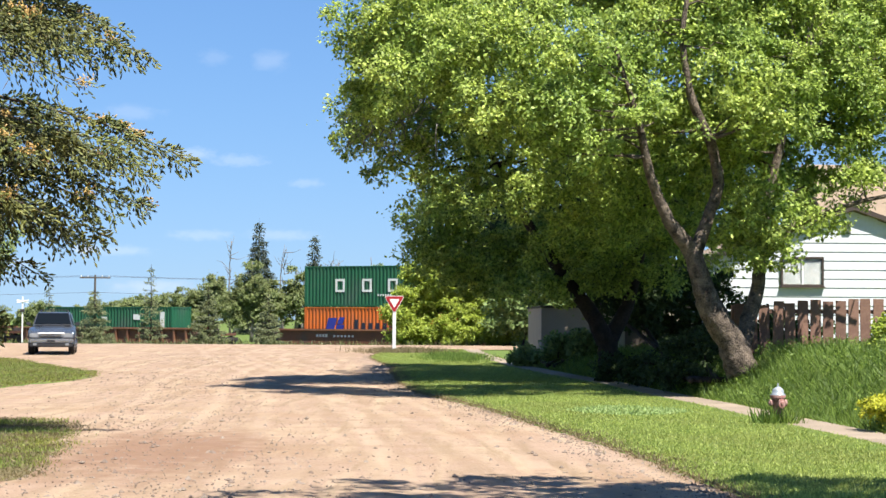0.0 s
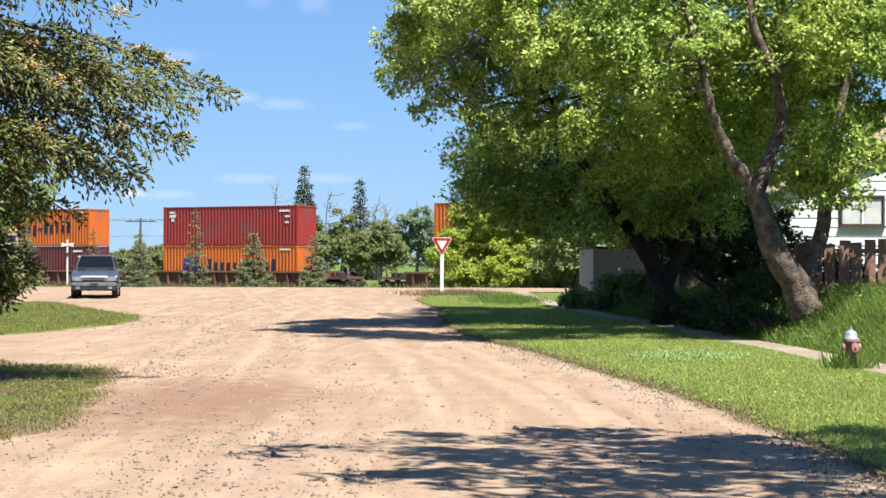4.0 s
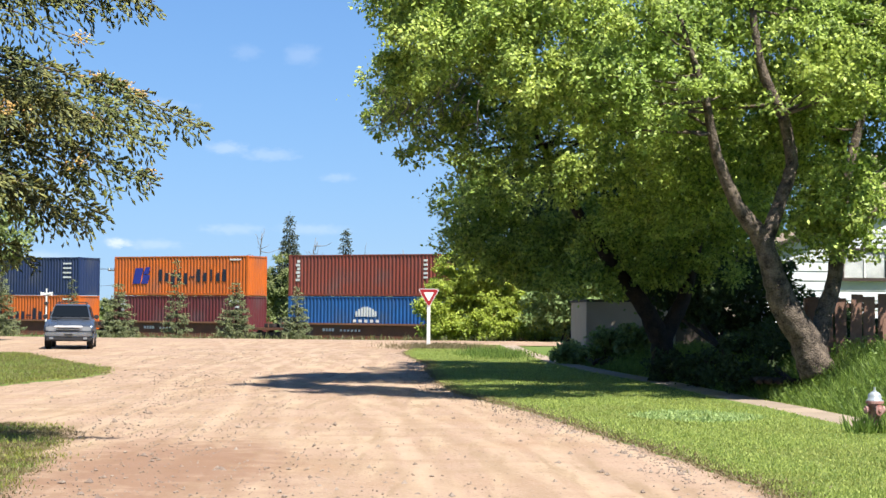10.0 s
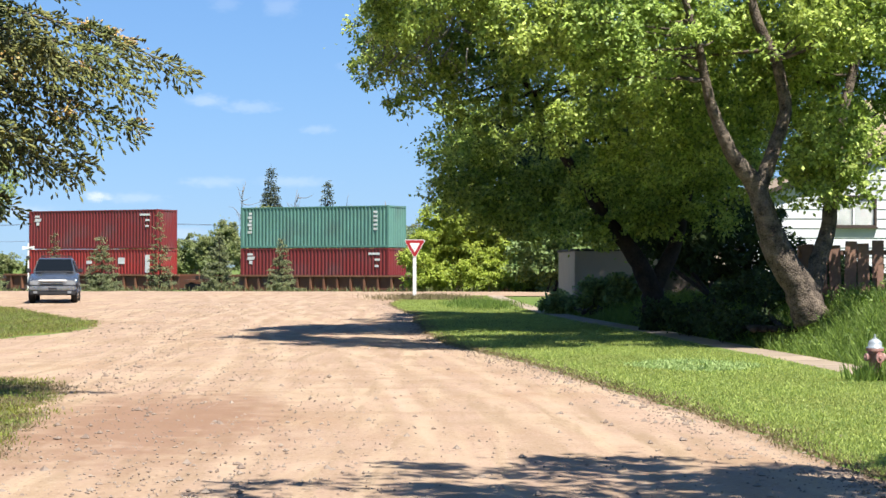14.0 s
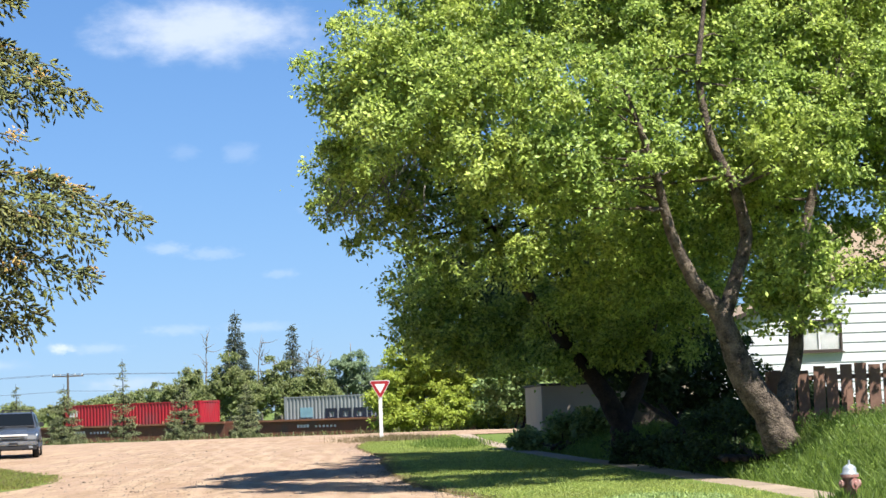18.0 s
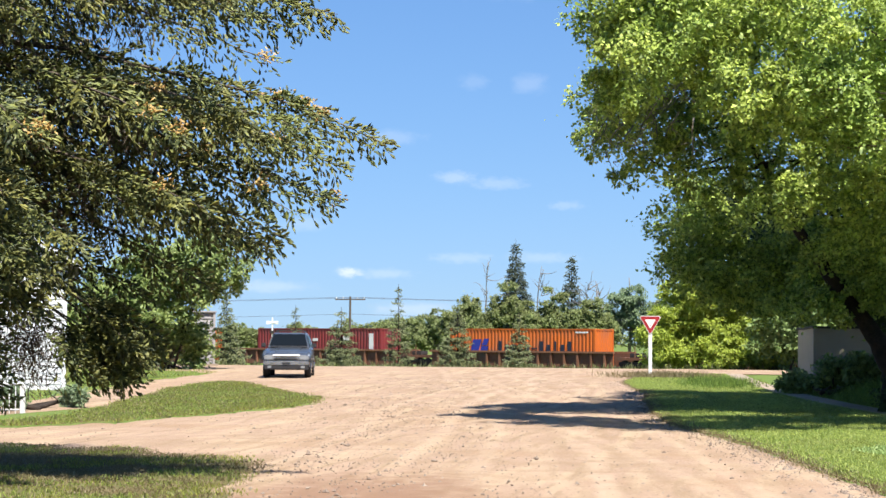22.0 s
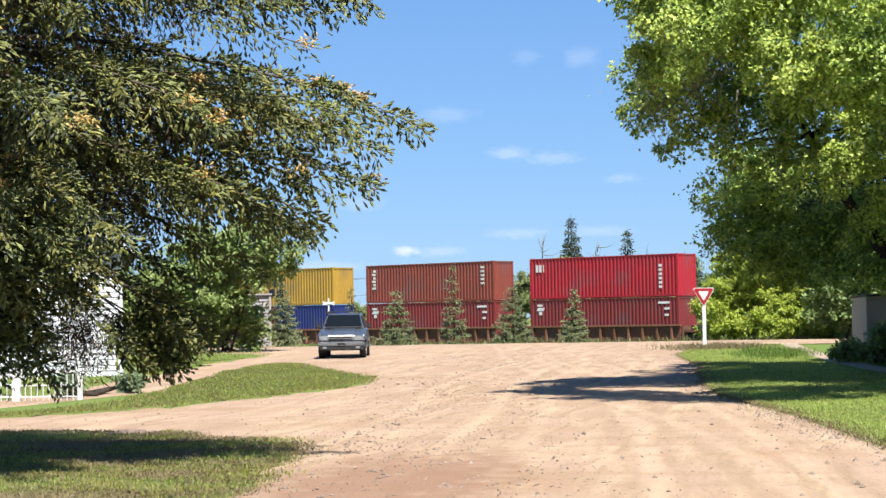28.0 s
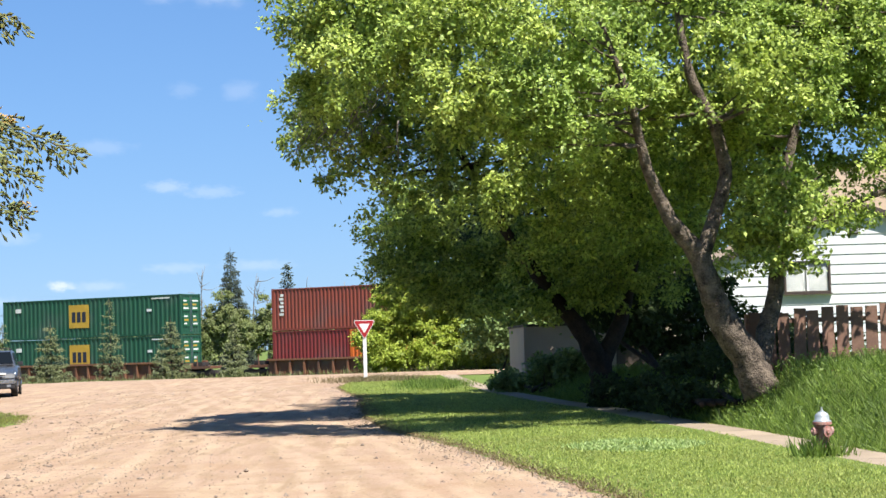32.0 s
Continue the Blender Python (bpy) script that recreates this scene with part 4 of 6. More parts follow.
# ---- trees ----
def leaf_cloud(blobs, clumps, per, radius, length, width, droop=0.3, seed=1, shell=0.6, rise=0.5):
    """Leaves in rounded boughs all through a crown made of ellipsoids (centre, radii); boughs crowd towards its outside, and a dim core fills it."""
    r = np.random.default_rng(seed)
    vol = np.array([b[1][0] * b[1][2] + b[1][1] * b[1][2] + b[1][0] * b[1][1] for b in blobs])
    pick = r.choice(len(blobs), clumps * 3, p=vol / vol.sum())
    cen, rad = np.array([b[0] for b in blobs])[pick], np.array([b[1] for b in blobs])[pick]
    d = unit(r.normal(0, 1, (clumps * 3, 3)))
    wob = np.array([1 + 0.25 * noise.noise(Vector((a * 2.1 + k, b * 2.1, c * 2.1))) for (a, b, c), k in zip(d, pick)])
    q = cen + d * np.maximum(rad - radius * 0.6, 0.05) * ((shell + (1 - shell) * r.random(clumps * 3)) * wob)[:, None]
    keep = []
    for k in range(len(q)):
        if len(keep) < clumps and (not keep or np.min(np.sum((q[keep] - q[k]) ** 2, 1)) > (radius * 0.55) ** 2):
            keep.append(k)
    q, d = q[keep], d[keep]
    clumps = len(q)
    sub = 7
    big = radius * r.uniform(0.6, 1.3, clumps)
    dd, bb = np.repeat(d, sub, 0), np.repeat(big, sub)
    e = unit(r.normal(0, 0.9, (clumps * sub, 3)) + dd * 0.7 + np.array([0.1, -0.15, 0.5]))
    q2 = np.repeat(q, sub, 0) + e * (bb * r.uniform(0.35, 1.05, clumps * sub))[:, None] * np.array([1, 1, 0.7])
    per2 = max(4, int(per / sub))
    m = len(q2) * per2
    base, out, rb = np.repeat(q2, per2, 0), np.repeat(unit(e + dd * 0.4), per2, 0), np.repeat(bb * r.uniform(0.22, 0.48, len(q2)), per2)
    u = unit(r.normal(0, 1, (m, 3)) + out * 0.6 + np.array([0, 0, 0.3]))
    c = base + u * (rb * (0.35 + 0.75 * r.random(m) ** 0.5))[:, None] * np.array([1, 1, 0.72])
    loose = r.random(m) < 0.06
    c[loose] += r.normal(0, 0.8, (loose.sum(), 3)) * rb[loose][:, None]
    size = r.uniform(0.6, 1.3, m)
    direc = unit(r.normal(0, 0.8, (m, 3)) + u * 0.5) + np.array([0, 0, -droop])
    nrm = unit(r.normal(0, 0.33, (m, 3)) + u * 0.4 + np.array([0.26, -0.40, 0.74]) * (rise / 0.5))
    core = m // 6
    k = r.choice(len(blobs), core, p=vol / vol.sum())
    cc = np.array([b[0] for b in blobs])[k] + unit(r.normal(0, 1, (core, 3))) * np.array([b[1] for b in blobs])[k] * (r.random(core) ** 0.5 * (shell + 0.12))[:, None]
    c, size = np.concatenate([c, cc]), np.concatenate([size, r.uniform(1.0, 1.5, core)])
    direc, nrm = np.concatenate([direc, r.normal(0, 1, (core, 3))]), np.concatenate([nrm, r.normal(0, 1, (core, 3)) + np.array([0, 0, 0.6])])
    return kites(c, direc, nrm, length * size, width * size), q


def limb(p0, p1, r0, r1, bend=0.12, n=7, seed=0, sides=8):
    r = np.random.default_rng(seed)
    p0, p1 = np.array(p0, float), np.array(p1, float)
    u = np.linspace(0, 1, n)
    L = np.linalg.norm(p1 - p0)
    wob = np.cumsum(r.normal(0, bend * L / n, (n, 3)), 0) * (u * (1 - u) * 4)[:, None]
    return tube(p0 + (p1 - p0) * u[:, None] + wob, r0 + (r1 - r0) * u ** 0.8, sides)


def tree(name, label, base, stems, blobs, clusters, per, spread, length, width, bark, leaf, seed, twig=160, category="tree", droop=0.3, shell=0.55, group="", rise=0.5, clear=0.0):
    """A broad-leaved tree: stems are lists of (point, radius) from the ground up; twigs run from the stems to the sprays."""
    ob = thing(name, label, category, group=group)
    ob.location = base
    o = np.array(base)
    r = np.random.default_rng(seed)
    first = True
    lines = []
    for st in stems:
        p = np.array([s[0] for s in st], float)
        rad = np.array([s[1] for s in st], float)
        t = np.linspace(0, len(p) - 1, 6 * (len(p) - 1) + 1)
        pp = np.stack([np.interp(t, range(len(p)), p[:, k]) for k in range(3)], 1)
        for _ in range(2):
            pp[1:-1] = (pp[:-2] + 2 * pp[1:-1] + pp[2:]) / 4
        rr = np.interp(t, range(len(p)), rad)
        pp[1:] += r.normal(0, 0.05, (len(pp) - 1, 3)) * rr[1:, None]
        v, f = tube(pp, rr * (1 + r.normal(0, 0.02, len(rr))), 12)
        put("trunk" if first else "limb", mesh_np("trunk", v - o, f, bark, True), ob)
        first = False
        lines.append(np.c_[pp, rr])
    pts = np.concatenate(lines)
    (v, f), q = leaf_cloud(blobs, clusters, per, spread, length, width, droop, seed, shell, rise)
    if clear:
        quads = v.reshape(-1, 4, 3)
        mid = quads.mean(1)
        st = np.concatenate(lines[:2])
        st = st[(st[:, 2] < 6.4) & (st[:, 3] > 0.075)][::2]
        ok = np.ones(len(mid), bool)
        for sx, sy, sz, sr in st:
            ok &= ((mid[:, 0] - sx) ** 2 + (mid[:, 2] - sz) ** 2 > (sr + clear) ** 2) | (mid[:, 1] > sy + 0.3)
        v = quads[ok].reshape(-1, 3)
        f = np.arange(len(v)).reshape(-1, 4)
    put("crown", mesh_np("crown", v - o, f, leaf), ob)
    pieces = []
    for k in r.choice(len(q), min(twig, len(q)), replace=False):
        dist = np.linalg.norm(pts[:, :3] - q[k], axis=1) + np.maximum(0, pts[:, 2] - q[k, 2]) * 1.5
        a = pts[np.argmin(dist)]
        if clear and (q[k, 2] < 4.4 or dist.min() > 3.2):
            continue
        pieces.append(limb(a[:3] - o, q[k] - o, min(a[3] * 0.45, 0.05 + 0.01 * dist.min()), 0.008, 0.25, 7, int(k), 5))
    if pieces:
        v, f = joined(pieces)
        tagged(put("branchwork", mesh_np("branchwork", v, f, bark, True), ob), kind="stuff")
    return ob


def conifer(name, label, x, y, z0, height, reach, bark, leaf, seed, start=0.3, step=0.3, arms=9, shoot=0.12, thick=0.034, pitch=0.09, side=0.6, hang=0.35, bare=0.15, trunk_r=0.1, skip=None, dens=None, boughs=(), cones=0, dead=0, group="", curl=0.0):
    """A conifer: rings of boughs, each with side twigs that hang, all set with short needle shoots.
    reach(z) gives a bough's length and how far its tip drops; boughs adds single ones (z, angle, length, drop, bare share)."""
    r = np.random.default_rng(seed)
    ob = thing(name, label, "tree", group=group)
    ob.location = (x, y, z0)
    v, f = tube([(0, 0, -0.1), (0.03, 0.01, height * 0.25), (0.02, 0, height * 0.6), (0, 0, height)], [trunk_r * 1.1, trunk_r * 0.85, trunk_r * 0.45, 0.012], 12)
    put("trunk", mesh_np("trunk", v, f, bark, True), ob)
    every = [b if len(b) == 6 else (*b, 1.0) for b in boughs]
    z, turn = start, 0.7 * seed
    while z < height - 0.04 * height ** 0.5:
        L, drop = reach(z)
        for k in range(max(4, int(arms * (1 - 0.45 * z / height)))):
            turn += 2.39996
            a = (turn + r.normal(0, 0.2)) % math.tau
            if skip is None or not skip(z, math.degrees(a)):
                every.append((z + r.normal(0, 0.25 * step), a, L * r.uniform(0.72, 1.08), drop * r.uniform(0.8, 1.25), bare, 1.0 if dens is None else dens(z, a)))
        z += step * r.uniform(0.8, 1.2)
    C, D, wood, tips, dry = [], [], [], [], []
    down = np.array([0, 0, -1.0])
    for zb, a, L, drop, nude, den in every:
        t = np.linspace(0, 1, 10)
        out, sd = np.array([math.cos(a), math.sin(a), 0]), np.array([-math.sin(a), math.cos(a), 0])
        path = out * (L * t)[:, None] + sd * (np.cumsum(r.normal(0, 0.016 * L, 10)) * t)[:, None]
        path[:, 2] = zb + 0.10 * L * t * (1 - t) - drop * t ** 1.4 + curl * L * t ** 3 + np.cumsum(r.normal(0, 0.006 * L, 10))
        wood.append(tube(path, np.linspace(0.011 * (1 + L * 0.5), 0.004, 10), 5))
        n = max(4, int(2 * den * L * (1 - nude) / pitch))
        tt = nude + (1 - nude) * r.random(n) ** 0.85
        p = np.stack([np.interp(tt, t, path[:, k]) for k in range(3)], 1)
        sg = r.choice((-1.0, 1.0), n)[:, None]
        low = r.random(n)[:, None] < 0.4
        l2 = side * (L / 4.5) ** 0.5 * (1 - tt) ** 0.5 * r.uniform(0.5, 1.2, n) + shoot
        d2 = np.where(low, out * 0.45 + sd * sg * 0.3 + down * 0.9, out * 0.75 + sd * sg * r.uniform(0.35, 1.0, (n, 1)) + down * hang * r.uniform(-0.9, 1.0, (n, 1)))
        d2 = unit(d2 + r.normal(0, 0.12, (n, 3)))
        l2 = np.where(low[:, 0], l2 * 0.75, l2)
        ns = np.maximum(2, (l2 / (shoot * 0.42)).astype(int))
        idx = np.repeat(np.arange(n), ns)
        u = (np.concatenate([np.arange(k) for k in ns]) + r.random(len(idx))) / ns[idx]
        c = p[idx] + d2[idx] * (l2[idx] * u)[:, None] + down * (u * u * l2[idx] * hang)[:, None]
        across = unit(np.cross(d2[idx], r.normal(0, 0.45, (len(idx), 3)) + down))
        dd = d2[idx] * 0.8 + across * (r.choice((-1.0, 1.0), len(idx)) * (0.95 - 0.6 * u))[:, None] + down * 0.22 + r.normal(0, 0.2, (len(idx), 3))
        C.append(c); D.append(dd)
        high = (c[:, 2] > np.interp(tt, t, path[:, 2])[idx] - 0.06) & (tt[idx] > 0.45)
        tips.append(c[high])
        if dead:
            k = r.integers(0, n, max(3, int(dead * L)))
            dry.append(p[k] * np.array([0.62, 0.62, 1]) + r.normal(0, 0.14, (len(k), 3)))
    C, D = np.concatenate(C), np.concatenate(D)
    v, f = sprigs(C, D, shoot * r.uniform(0.65, 1.3, len(C)), thick * r.uniform(0.75, 1.25, len(C)))
    put("crown", mesh_np("crown", v, f, leaf), ob)
    v, f = joined(wood)
    tagged(put("branchwork", mesh_np("branchwork", v, f, bark), ob), kind="stuff")
    if dead:
        tw = np.concatenate(dry)
        v, f = kites(tw, r.normal(0, 0.5, tw.shape) + down * 0.4, r.normal(0, 1, tw.shape), r.uniform(0.08, 0.26, len(tw)), 0.014)
        tagged(put("inner_twig_mass", mesh_np("inner_twig_mass", v, f, DEAD_TWIG), ob), "dry brown inner twigs", kind="stuff")
    if cones:
        tp = np.concatenate(tips)
        tp = tp[(tp[:, 2] > 3.0) & (tp[:, 2] < 7.5)]
        tp = tp[r.choice(len(tp), cones, replace=False)]
        many = 44
        cc = np.repeat(tp, many, 0) + r.normal(0, 0.06, (cones * many, 3)) * np.array([1.2, 1.2, 0.6]) + np.array([0, 0, 0.05])
        v, f = sprigs(cc, r.normal(0, 0.7, cc.shape) + np.array([0, 0, 0.3]), 0.06 * r.uniform(0.7, 1.3, len(cc)), 0.026 * r.uniform(0.8, 1.2, len(cc)))
        tagged(put("cone_cluster", mesh_np("cone_cluster", v, f, CONE), ob), "clusters of orange-brown cones", kind="stuff")
    return ob


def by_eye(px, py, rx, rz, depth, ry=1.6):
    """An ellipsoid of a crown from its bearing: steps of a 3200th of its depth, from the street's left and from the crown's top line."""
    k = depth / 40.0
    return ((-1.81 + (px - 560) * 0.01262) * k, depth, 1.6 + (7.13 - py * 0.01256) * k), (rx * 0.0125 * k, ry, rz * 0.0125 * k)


# the tall box elder beside the footpath
# crown blobs above and right of the view are added to shade trunks, bank
tree("maple_tree", "large leaning box elder with forked trunk and bright green leaves", (7.2, 37.6, 0.75),
     [[((7.25, 37.7, 0.55), 0.36), ((6.95, 37.6, 1.3), 0.29), ((6.55, 37.5, 1.85), 0.27), ((6.3, 37.4, 2.5), 0.21), ((6.15, 37.4, 3.05), 0.19), ((5.6, 37.2, 3.7), 0.13), ((5.2, 37.0, 4.6), 0.1), ((4.9, 36.7, 5.8), 0.07), ((4.4, 36.5, 7.2), 0.04)],
      [((6.15, 37.4, 2.95), 0.16), ((6.45, 37.5, 3.7), 0.13), ((6.75, 37.6, 4.5), 0.12), ((6.6, 37.6, 5.3), 0.11), ((6.1, 37.5, 6.3), 0.09), ((5.9, 37.4, 7.6), 0.06), ((6.2, 37.4, 9.5), 0.03)],
      [((7.2, 37.8, 0.9), 0.2), ((7.4, 37.9, 1.7), 0.17), ((7.62, 38.0, 2.3), 0.15), ((7.7, 38.0, 3.3), 0.12), ((7.95, 38.0, 4.8), 0.09), ((8.6, 38.0, 7.2), 0.05)],
      [((7.7, 38.0, 2.9), 0.07), ((8.4, 37.8, 3.7), 0.06), ((9.6, 37.5, 4.15), 0.05), ((10.8, 37.2, 4.4), 0.03)]],
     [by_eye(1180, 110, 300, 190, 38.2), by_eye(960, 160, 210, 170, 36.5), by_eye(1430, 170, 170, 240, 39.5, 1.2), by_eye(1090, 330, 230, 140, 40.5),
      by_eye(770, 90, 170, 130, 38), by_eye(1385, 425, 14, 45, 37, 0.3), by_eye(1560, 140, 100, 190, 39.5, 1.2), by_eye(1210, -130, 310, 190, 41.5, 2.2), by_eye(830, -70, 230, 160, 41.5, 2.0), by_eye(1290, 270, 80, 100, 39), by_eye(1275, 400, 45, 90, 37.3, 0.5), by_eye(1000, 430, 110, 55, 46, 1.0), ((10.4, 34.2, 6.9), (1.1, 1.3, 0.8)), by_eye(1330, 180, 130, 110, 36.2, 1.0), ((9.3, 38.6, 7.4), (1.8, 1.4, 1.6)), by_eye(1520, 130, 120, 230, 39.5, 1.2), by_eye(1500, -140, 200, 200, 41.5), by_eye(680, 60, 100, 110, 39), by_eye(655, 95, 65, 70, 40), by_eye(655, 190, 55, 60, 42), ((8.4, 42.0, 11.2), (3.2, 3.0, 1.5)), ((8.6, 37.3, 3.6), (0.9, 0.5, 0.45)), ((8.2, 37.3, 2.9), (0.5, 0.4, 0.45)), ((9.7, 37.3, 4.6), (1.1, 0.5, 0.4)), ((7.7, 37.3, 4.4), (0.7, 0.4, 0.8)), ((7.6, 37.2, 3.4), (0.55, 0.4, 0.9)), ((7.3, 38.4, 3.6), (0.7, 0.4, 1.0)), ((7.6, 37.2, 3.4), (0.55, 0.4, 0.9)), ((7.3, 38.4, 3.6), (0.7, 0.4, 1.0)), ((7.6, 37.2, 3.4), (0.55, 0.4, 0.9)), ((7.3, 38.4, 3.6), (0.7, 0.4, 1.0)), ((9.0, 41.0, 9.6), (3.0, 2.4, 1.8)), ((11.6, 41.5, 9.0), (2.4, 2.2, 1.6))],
     620, 480, 0.6, 0.094, 0.058, BARK, MAPLE, 11, 200, clear=0.16)
# topmost blobs, out of view, are added to darken the space below
tree("maple_tree", "box elder with dark trunk and drooping deep green crown", (5.6, 47.0, 0.5),
     [[((5.6, 47.1, 0.2), 0.34), ((5.5, 47.0, 1.0), 0.27), ((5.1, 46.9, 1.8), 0.21), ((4.2, 46.7, 2.9), 0.16), ((3.2, 46.4, 4.4), 0.12), ((2.2, 46.0, 6.2), 0.09), ((1.4, 45.6, 8.2), 0.04)],
      [((5.5, 47.0, 1.0), 0.22), ((6.1, 47.2, 2.2), 0.17), ((6.5, 47.4, 4.2), 0.16), ((6.2, 47.4, 6.6), 0.09), ((6.0, 47.2, 9.0), 0.04)]],
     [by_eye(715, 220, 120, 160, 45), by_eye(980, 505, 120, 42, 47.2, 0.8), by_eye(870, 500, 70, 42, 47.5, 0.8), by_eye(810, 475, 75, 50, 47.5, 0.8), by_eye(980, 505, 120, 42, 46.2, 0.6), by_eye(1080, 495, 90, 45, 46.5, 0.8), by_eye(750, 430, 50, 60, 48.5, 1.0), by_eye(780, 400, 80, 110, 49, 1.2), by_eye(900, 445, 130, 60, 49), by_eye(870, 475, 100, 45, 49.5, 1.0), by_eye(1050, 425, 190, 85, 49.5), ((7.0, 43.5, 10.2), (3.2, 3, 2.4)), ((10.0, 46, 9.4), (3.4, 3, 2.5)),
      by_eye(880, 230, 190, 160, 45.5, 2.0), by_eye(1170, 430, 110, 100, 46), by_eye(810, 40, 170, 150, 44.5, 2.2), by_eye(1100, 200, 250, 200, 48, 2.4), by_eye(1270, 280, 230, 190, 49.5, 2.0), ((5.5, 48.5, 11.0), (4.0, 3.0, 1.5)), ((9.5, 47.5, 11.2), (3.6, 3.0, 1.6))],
     640, 420, 0.62, 0.102, 0.062, DARK_BARK, MAPLE_DEEP, 12, 150, clear=0.01)
# a neighbour beyond the lawn that shades the near gravel
tree("maple_tree", "leafy box elder overhanging the lawn from a neighbouring yard", (10.6, 12.4, 1.2),
     [[((10.6, 12.4, 0.9), 0.3), ((10.3, 12.5, 3.0), 0.24), ((9.6, 13.0, 6.0), 0.16), ((9.0, 13.4, 8.5), 0.06)]],
     [((4.4, 12.4, 8.0), (3.0, 2.8, 0.9)), ((7.6, 11.6, 8.6), (2.8, 3.2, 1.6)), ((4.2, 9.0, 8.0), (2.2, 3.0, 0.9))],
     110, 200, 0.6, 0.14, 0.1, BARK, MAPLE, 13, 40)

# the big spruce at the lawn's corner
def spruce_reach(z):
    return np.interp(z, [2.0, 2.6, 3.3, 3.8, 4.3, 4.9, 6.0, 8.0, 12.0, 17.0], [2.0, 2.3, 3.0, 4.0, 4.5, 4.9, 4.7, 3.7, 2.0, 0.15]), np.interp(z, [2, 2.6, 3.3, 4.9, 6, 12, 17], [0.8, 1.15, 1.15, 1.15, 0.8, 0.4, 0.02])


def spruce_skip(z, deg):
    east = deg < 42 or deg > 318
    return (z < 3.1 and (deg < 95 or deg > 300)) or (z < 3.75 and (15 < deg < 95 or 322 < deg < 344)) or (5.0 < z < 5.75 and east)


conifer("spruce_tree", "big old spruce with drooping boughs and orange cones", -8.32, 24.6, 0.0, 17.0, spruce_reach, BARK, SPRUCE, 21, start=2.2, step=0.27, arms=12, shoot=0.105, thick=0.036, pitch=0.06, side=0.8, hang=0.55, bare=0.22, trunk_r=0.29,
        skip=spruce_skip, dens=lambda z, a: 0.3 if z > 7 else 0.4 if math.sin(a) > 0.4 else 1.0, cones=210, dead=60,
        boughs=[(5.9, 0.0, 4.95, 0.65, 0.3, 1.3), (6.0, -0.35, 4.7, 0.7, 0.3, 1.3), (6.25, 0.25, 4.6, 0.7, 0.3, 1.2), (4.95, 0.04, 5.5, 1.2, 0.3, 1.4), (4.85, -0.22, 5.1, 1.2, 0.3, 1.4), (4.9, 0.3, 5.0, 1.15, 0.3, 1.3), (4.35, 0.1, 4.9, 1.15, 0.3, 1.3), (3.85, -0.05, 4.5, 1.15, 0.35, 1.2), (3.75, 0.2, 4.1, 1.1, 0.35, 1.2)]
        + [(2.5 + 0.075 * k, -0.08 + 0.28 * ((k * 0.618) % 1), 2.4 + 0.07 * k, 1.45 + 0.03 * k, 0.72, 2.4) for k in range(9)]
        + [(2.45 + 0.06 * k, radians(278 + 48 * ((k * 0.618 + 0.3) % 1)), 2.1 + 0.04 * k, 1.5, 0.25, 1.8) for k in range(26)])

# young spruces along the railway
for k, (x, top, r0) in enumerate(((-24.3, 4.2, 1.15), (-20.8, 3.7, 0.75), (-17.65, 3.55, 1.3), (-14.4, 4.85, 0.95), (-11.05, 3.65, 1.25), (-7.55, 3.2, 0.95))):
    y = 106.0 + (2.5 if k == 1 else 0)
    z = float(ground_z(x, y))
    thin = k in (1, 3)
    h = top - z
    conifer("young_spruce", "young grey-green spruce in the grass before the railway", x, y, z - 0.05, h, lambda q: (r0 * 1.35 * max(1 - q / h, 0.0) ** (1.25 if thin else 1.1) + 0.05, 0.16 * r0 * (1 - q / h)), DARK_BARK, YOUNG_SPRUCE, 30 + k, start=0.15, step=0.46 if thin else 0.36, arms=9 if thin else 15, shoot=0.13, thick=0.045, pitch=0.07, side=0.42, hang=0.22, bare=0.1, trunk_r=0.05, group="young spruces by the railway", curl=0.2)

# bushes by the crossing
def bush(name, label, x, y, z, blobs, clusters, per, spread, length, leaf, seed, bark=DARK_BARK, category="bush"):
    st = []
    for k in range(5):
        b = blobs[k % len(blobs)]
        st.append([((x + 0.2 * k - 0.4, y, z), 0.06), ((x * 0.5 + b[0][0] * 0.5, b[0][1], (z + b[0][2]) / 2), 0.045), (b[0], 0.015)])
    return tree(name, label, (x, y, z), st, blobs, clusters, per, spread, length, length * 0.62, bark, leaf, seed, 40, category)


bush("lime_bush", "tall bright lime-green bush beside the crossing road", 2.0, 94.5, 0.2,
     [((0.6, 94.3, 2.0), (1.5, 1.4, 1.7)), ((2.2, 94.6, 3.6), (2.0, 1.5, 2.0)), ((4.2, 95.0, 4.6), (2.0, 1.6, 1.6)), ((4.0, 94.6, 2.2), (2.2, 1.5, 1.9)), ((0.9, 94.0, 0.9), (1.6, 1.2, 0.9)), ((3.2, 93.6, 1.0), (1.9, 1.2, 1.0)), ((5.6, 92.6, 1.1), (2.0, 1.2, 1.1))], 260, 260, 0.55, 0.145, LIME, 41)
bush("alder_bush", "dense grey-green bush beside the road", 6.6, 90.0, 0.3,
     [((6.4, 90.2, 2.2), (2.2, 1.5, 1.9)), ((8.6, 89.5, 2.8), (2.5, 1.6, 2.6)), ((7.2, 90.8, 4.4), (2.0, 1.4, 1.6)), ((11, 89, 3.4), (2.5, 1.6, 3.0))], 170, 170, 0.65, 0.19, ALDER, 42)
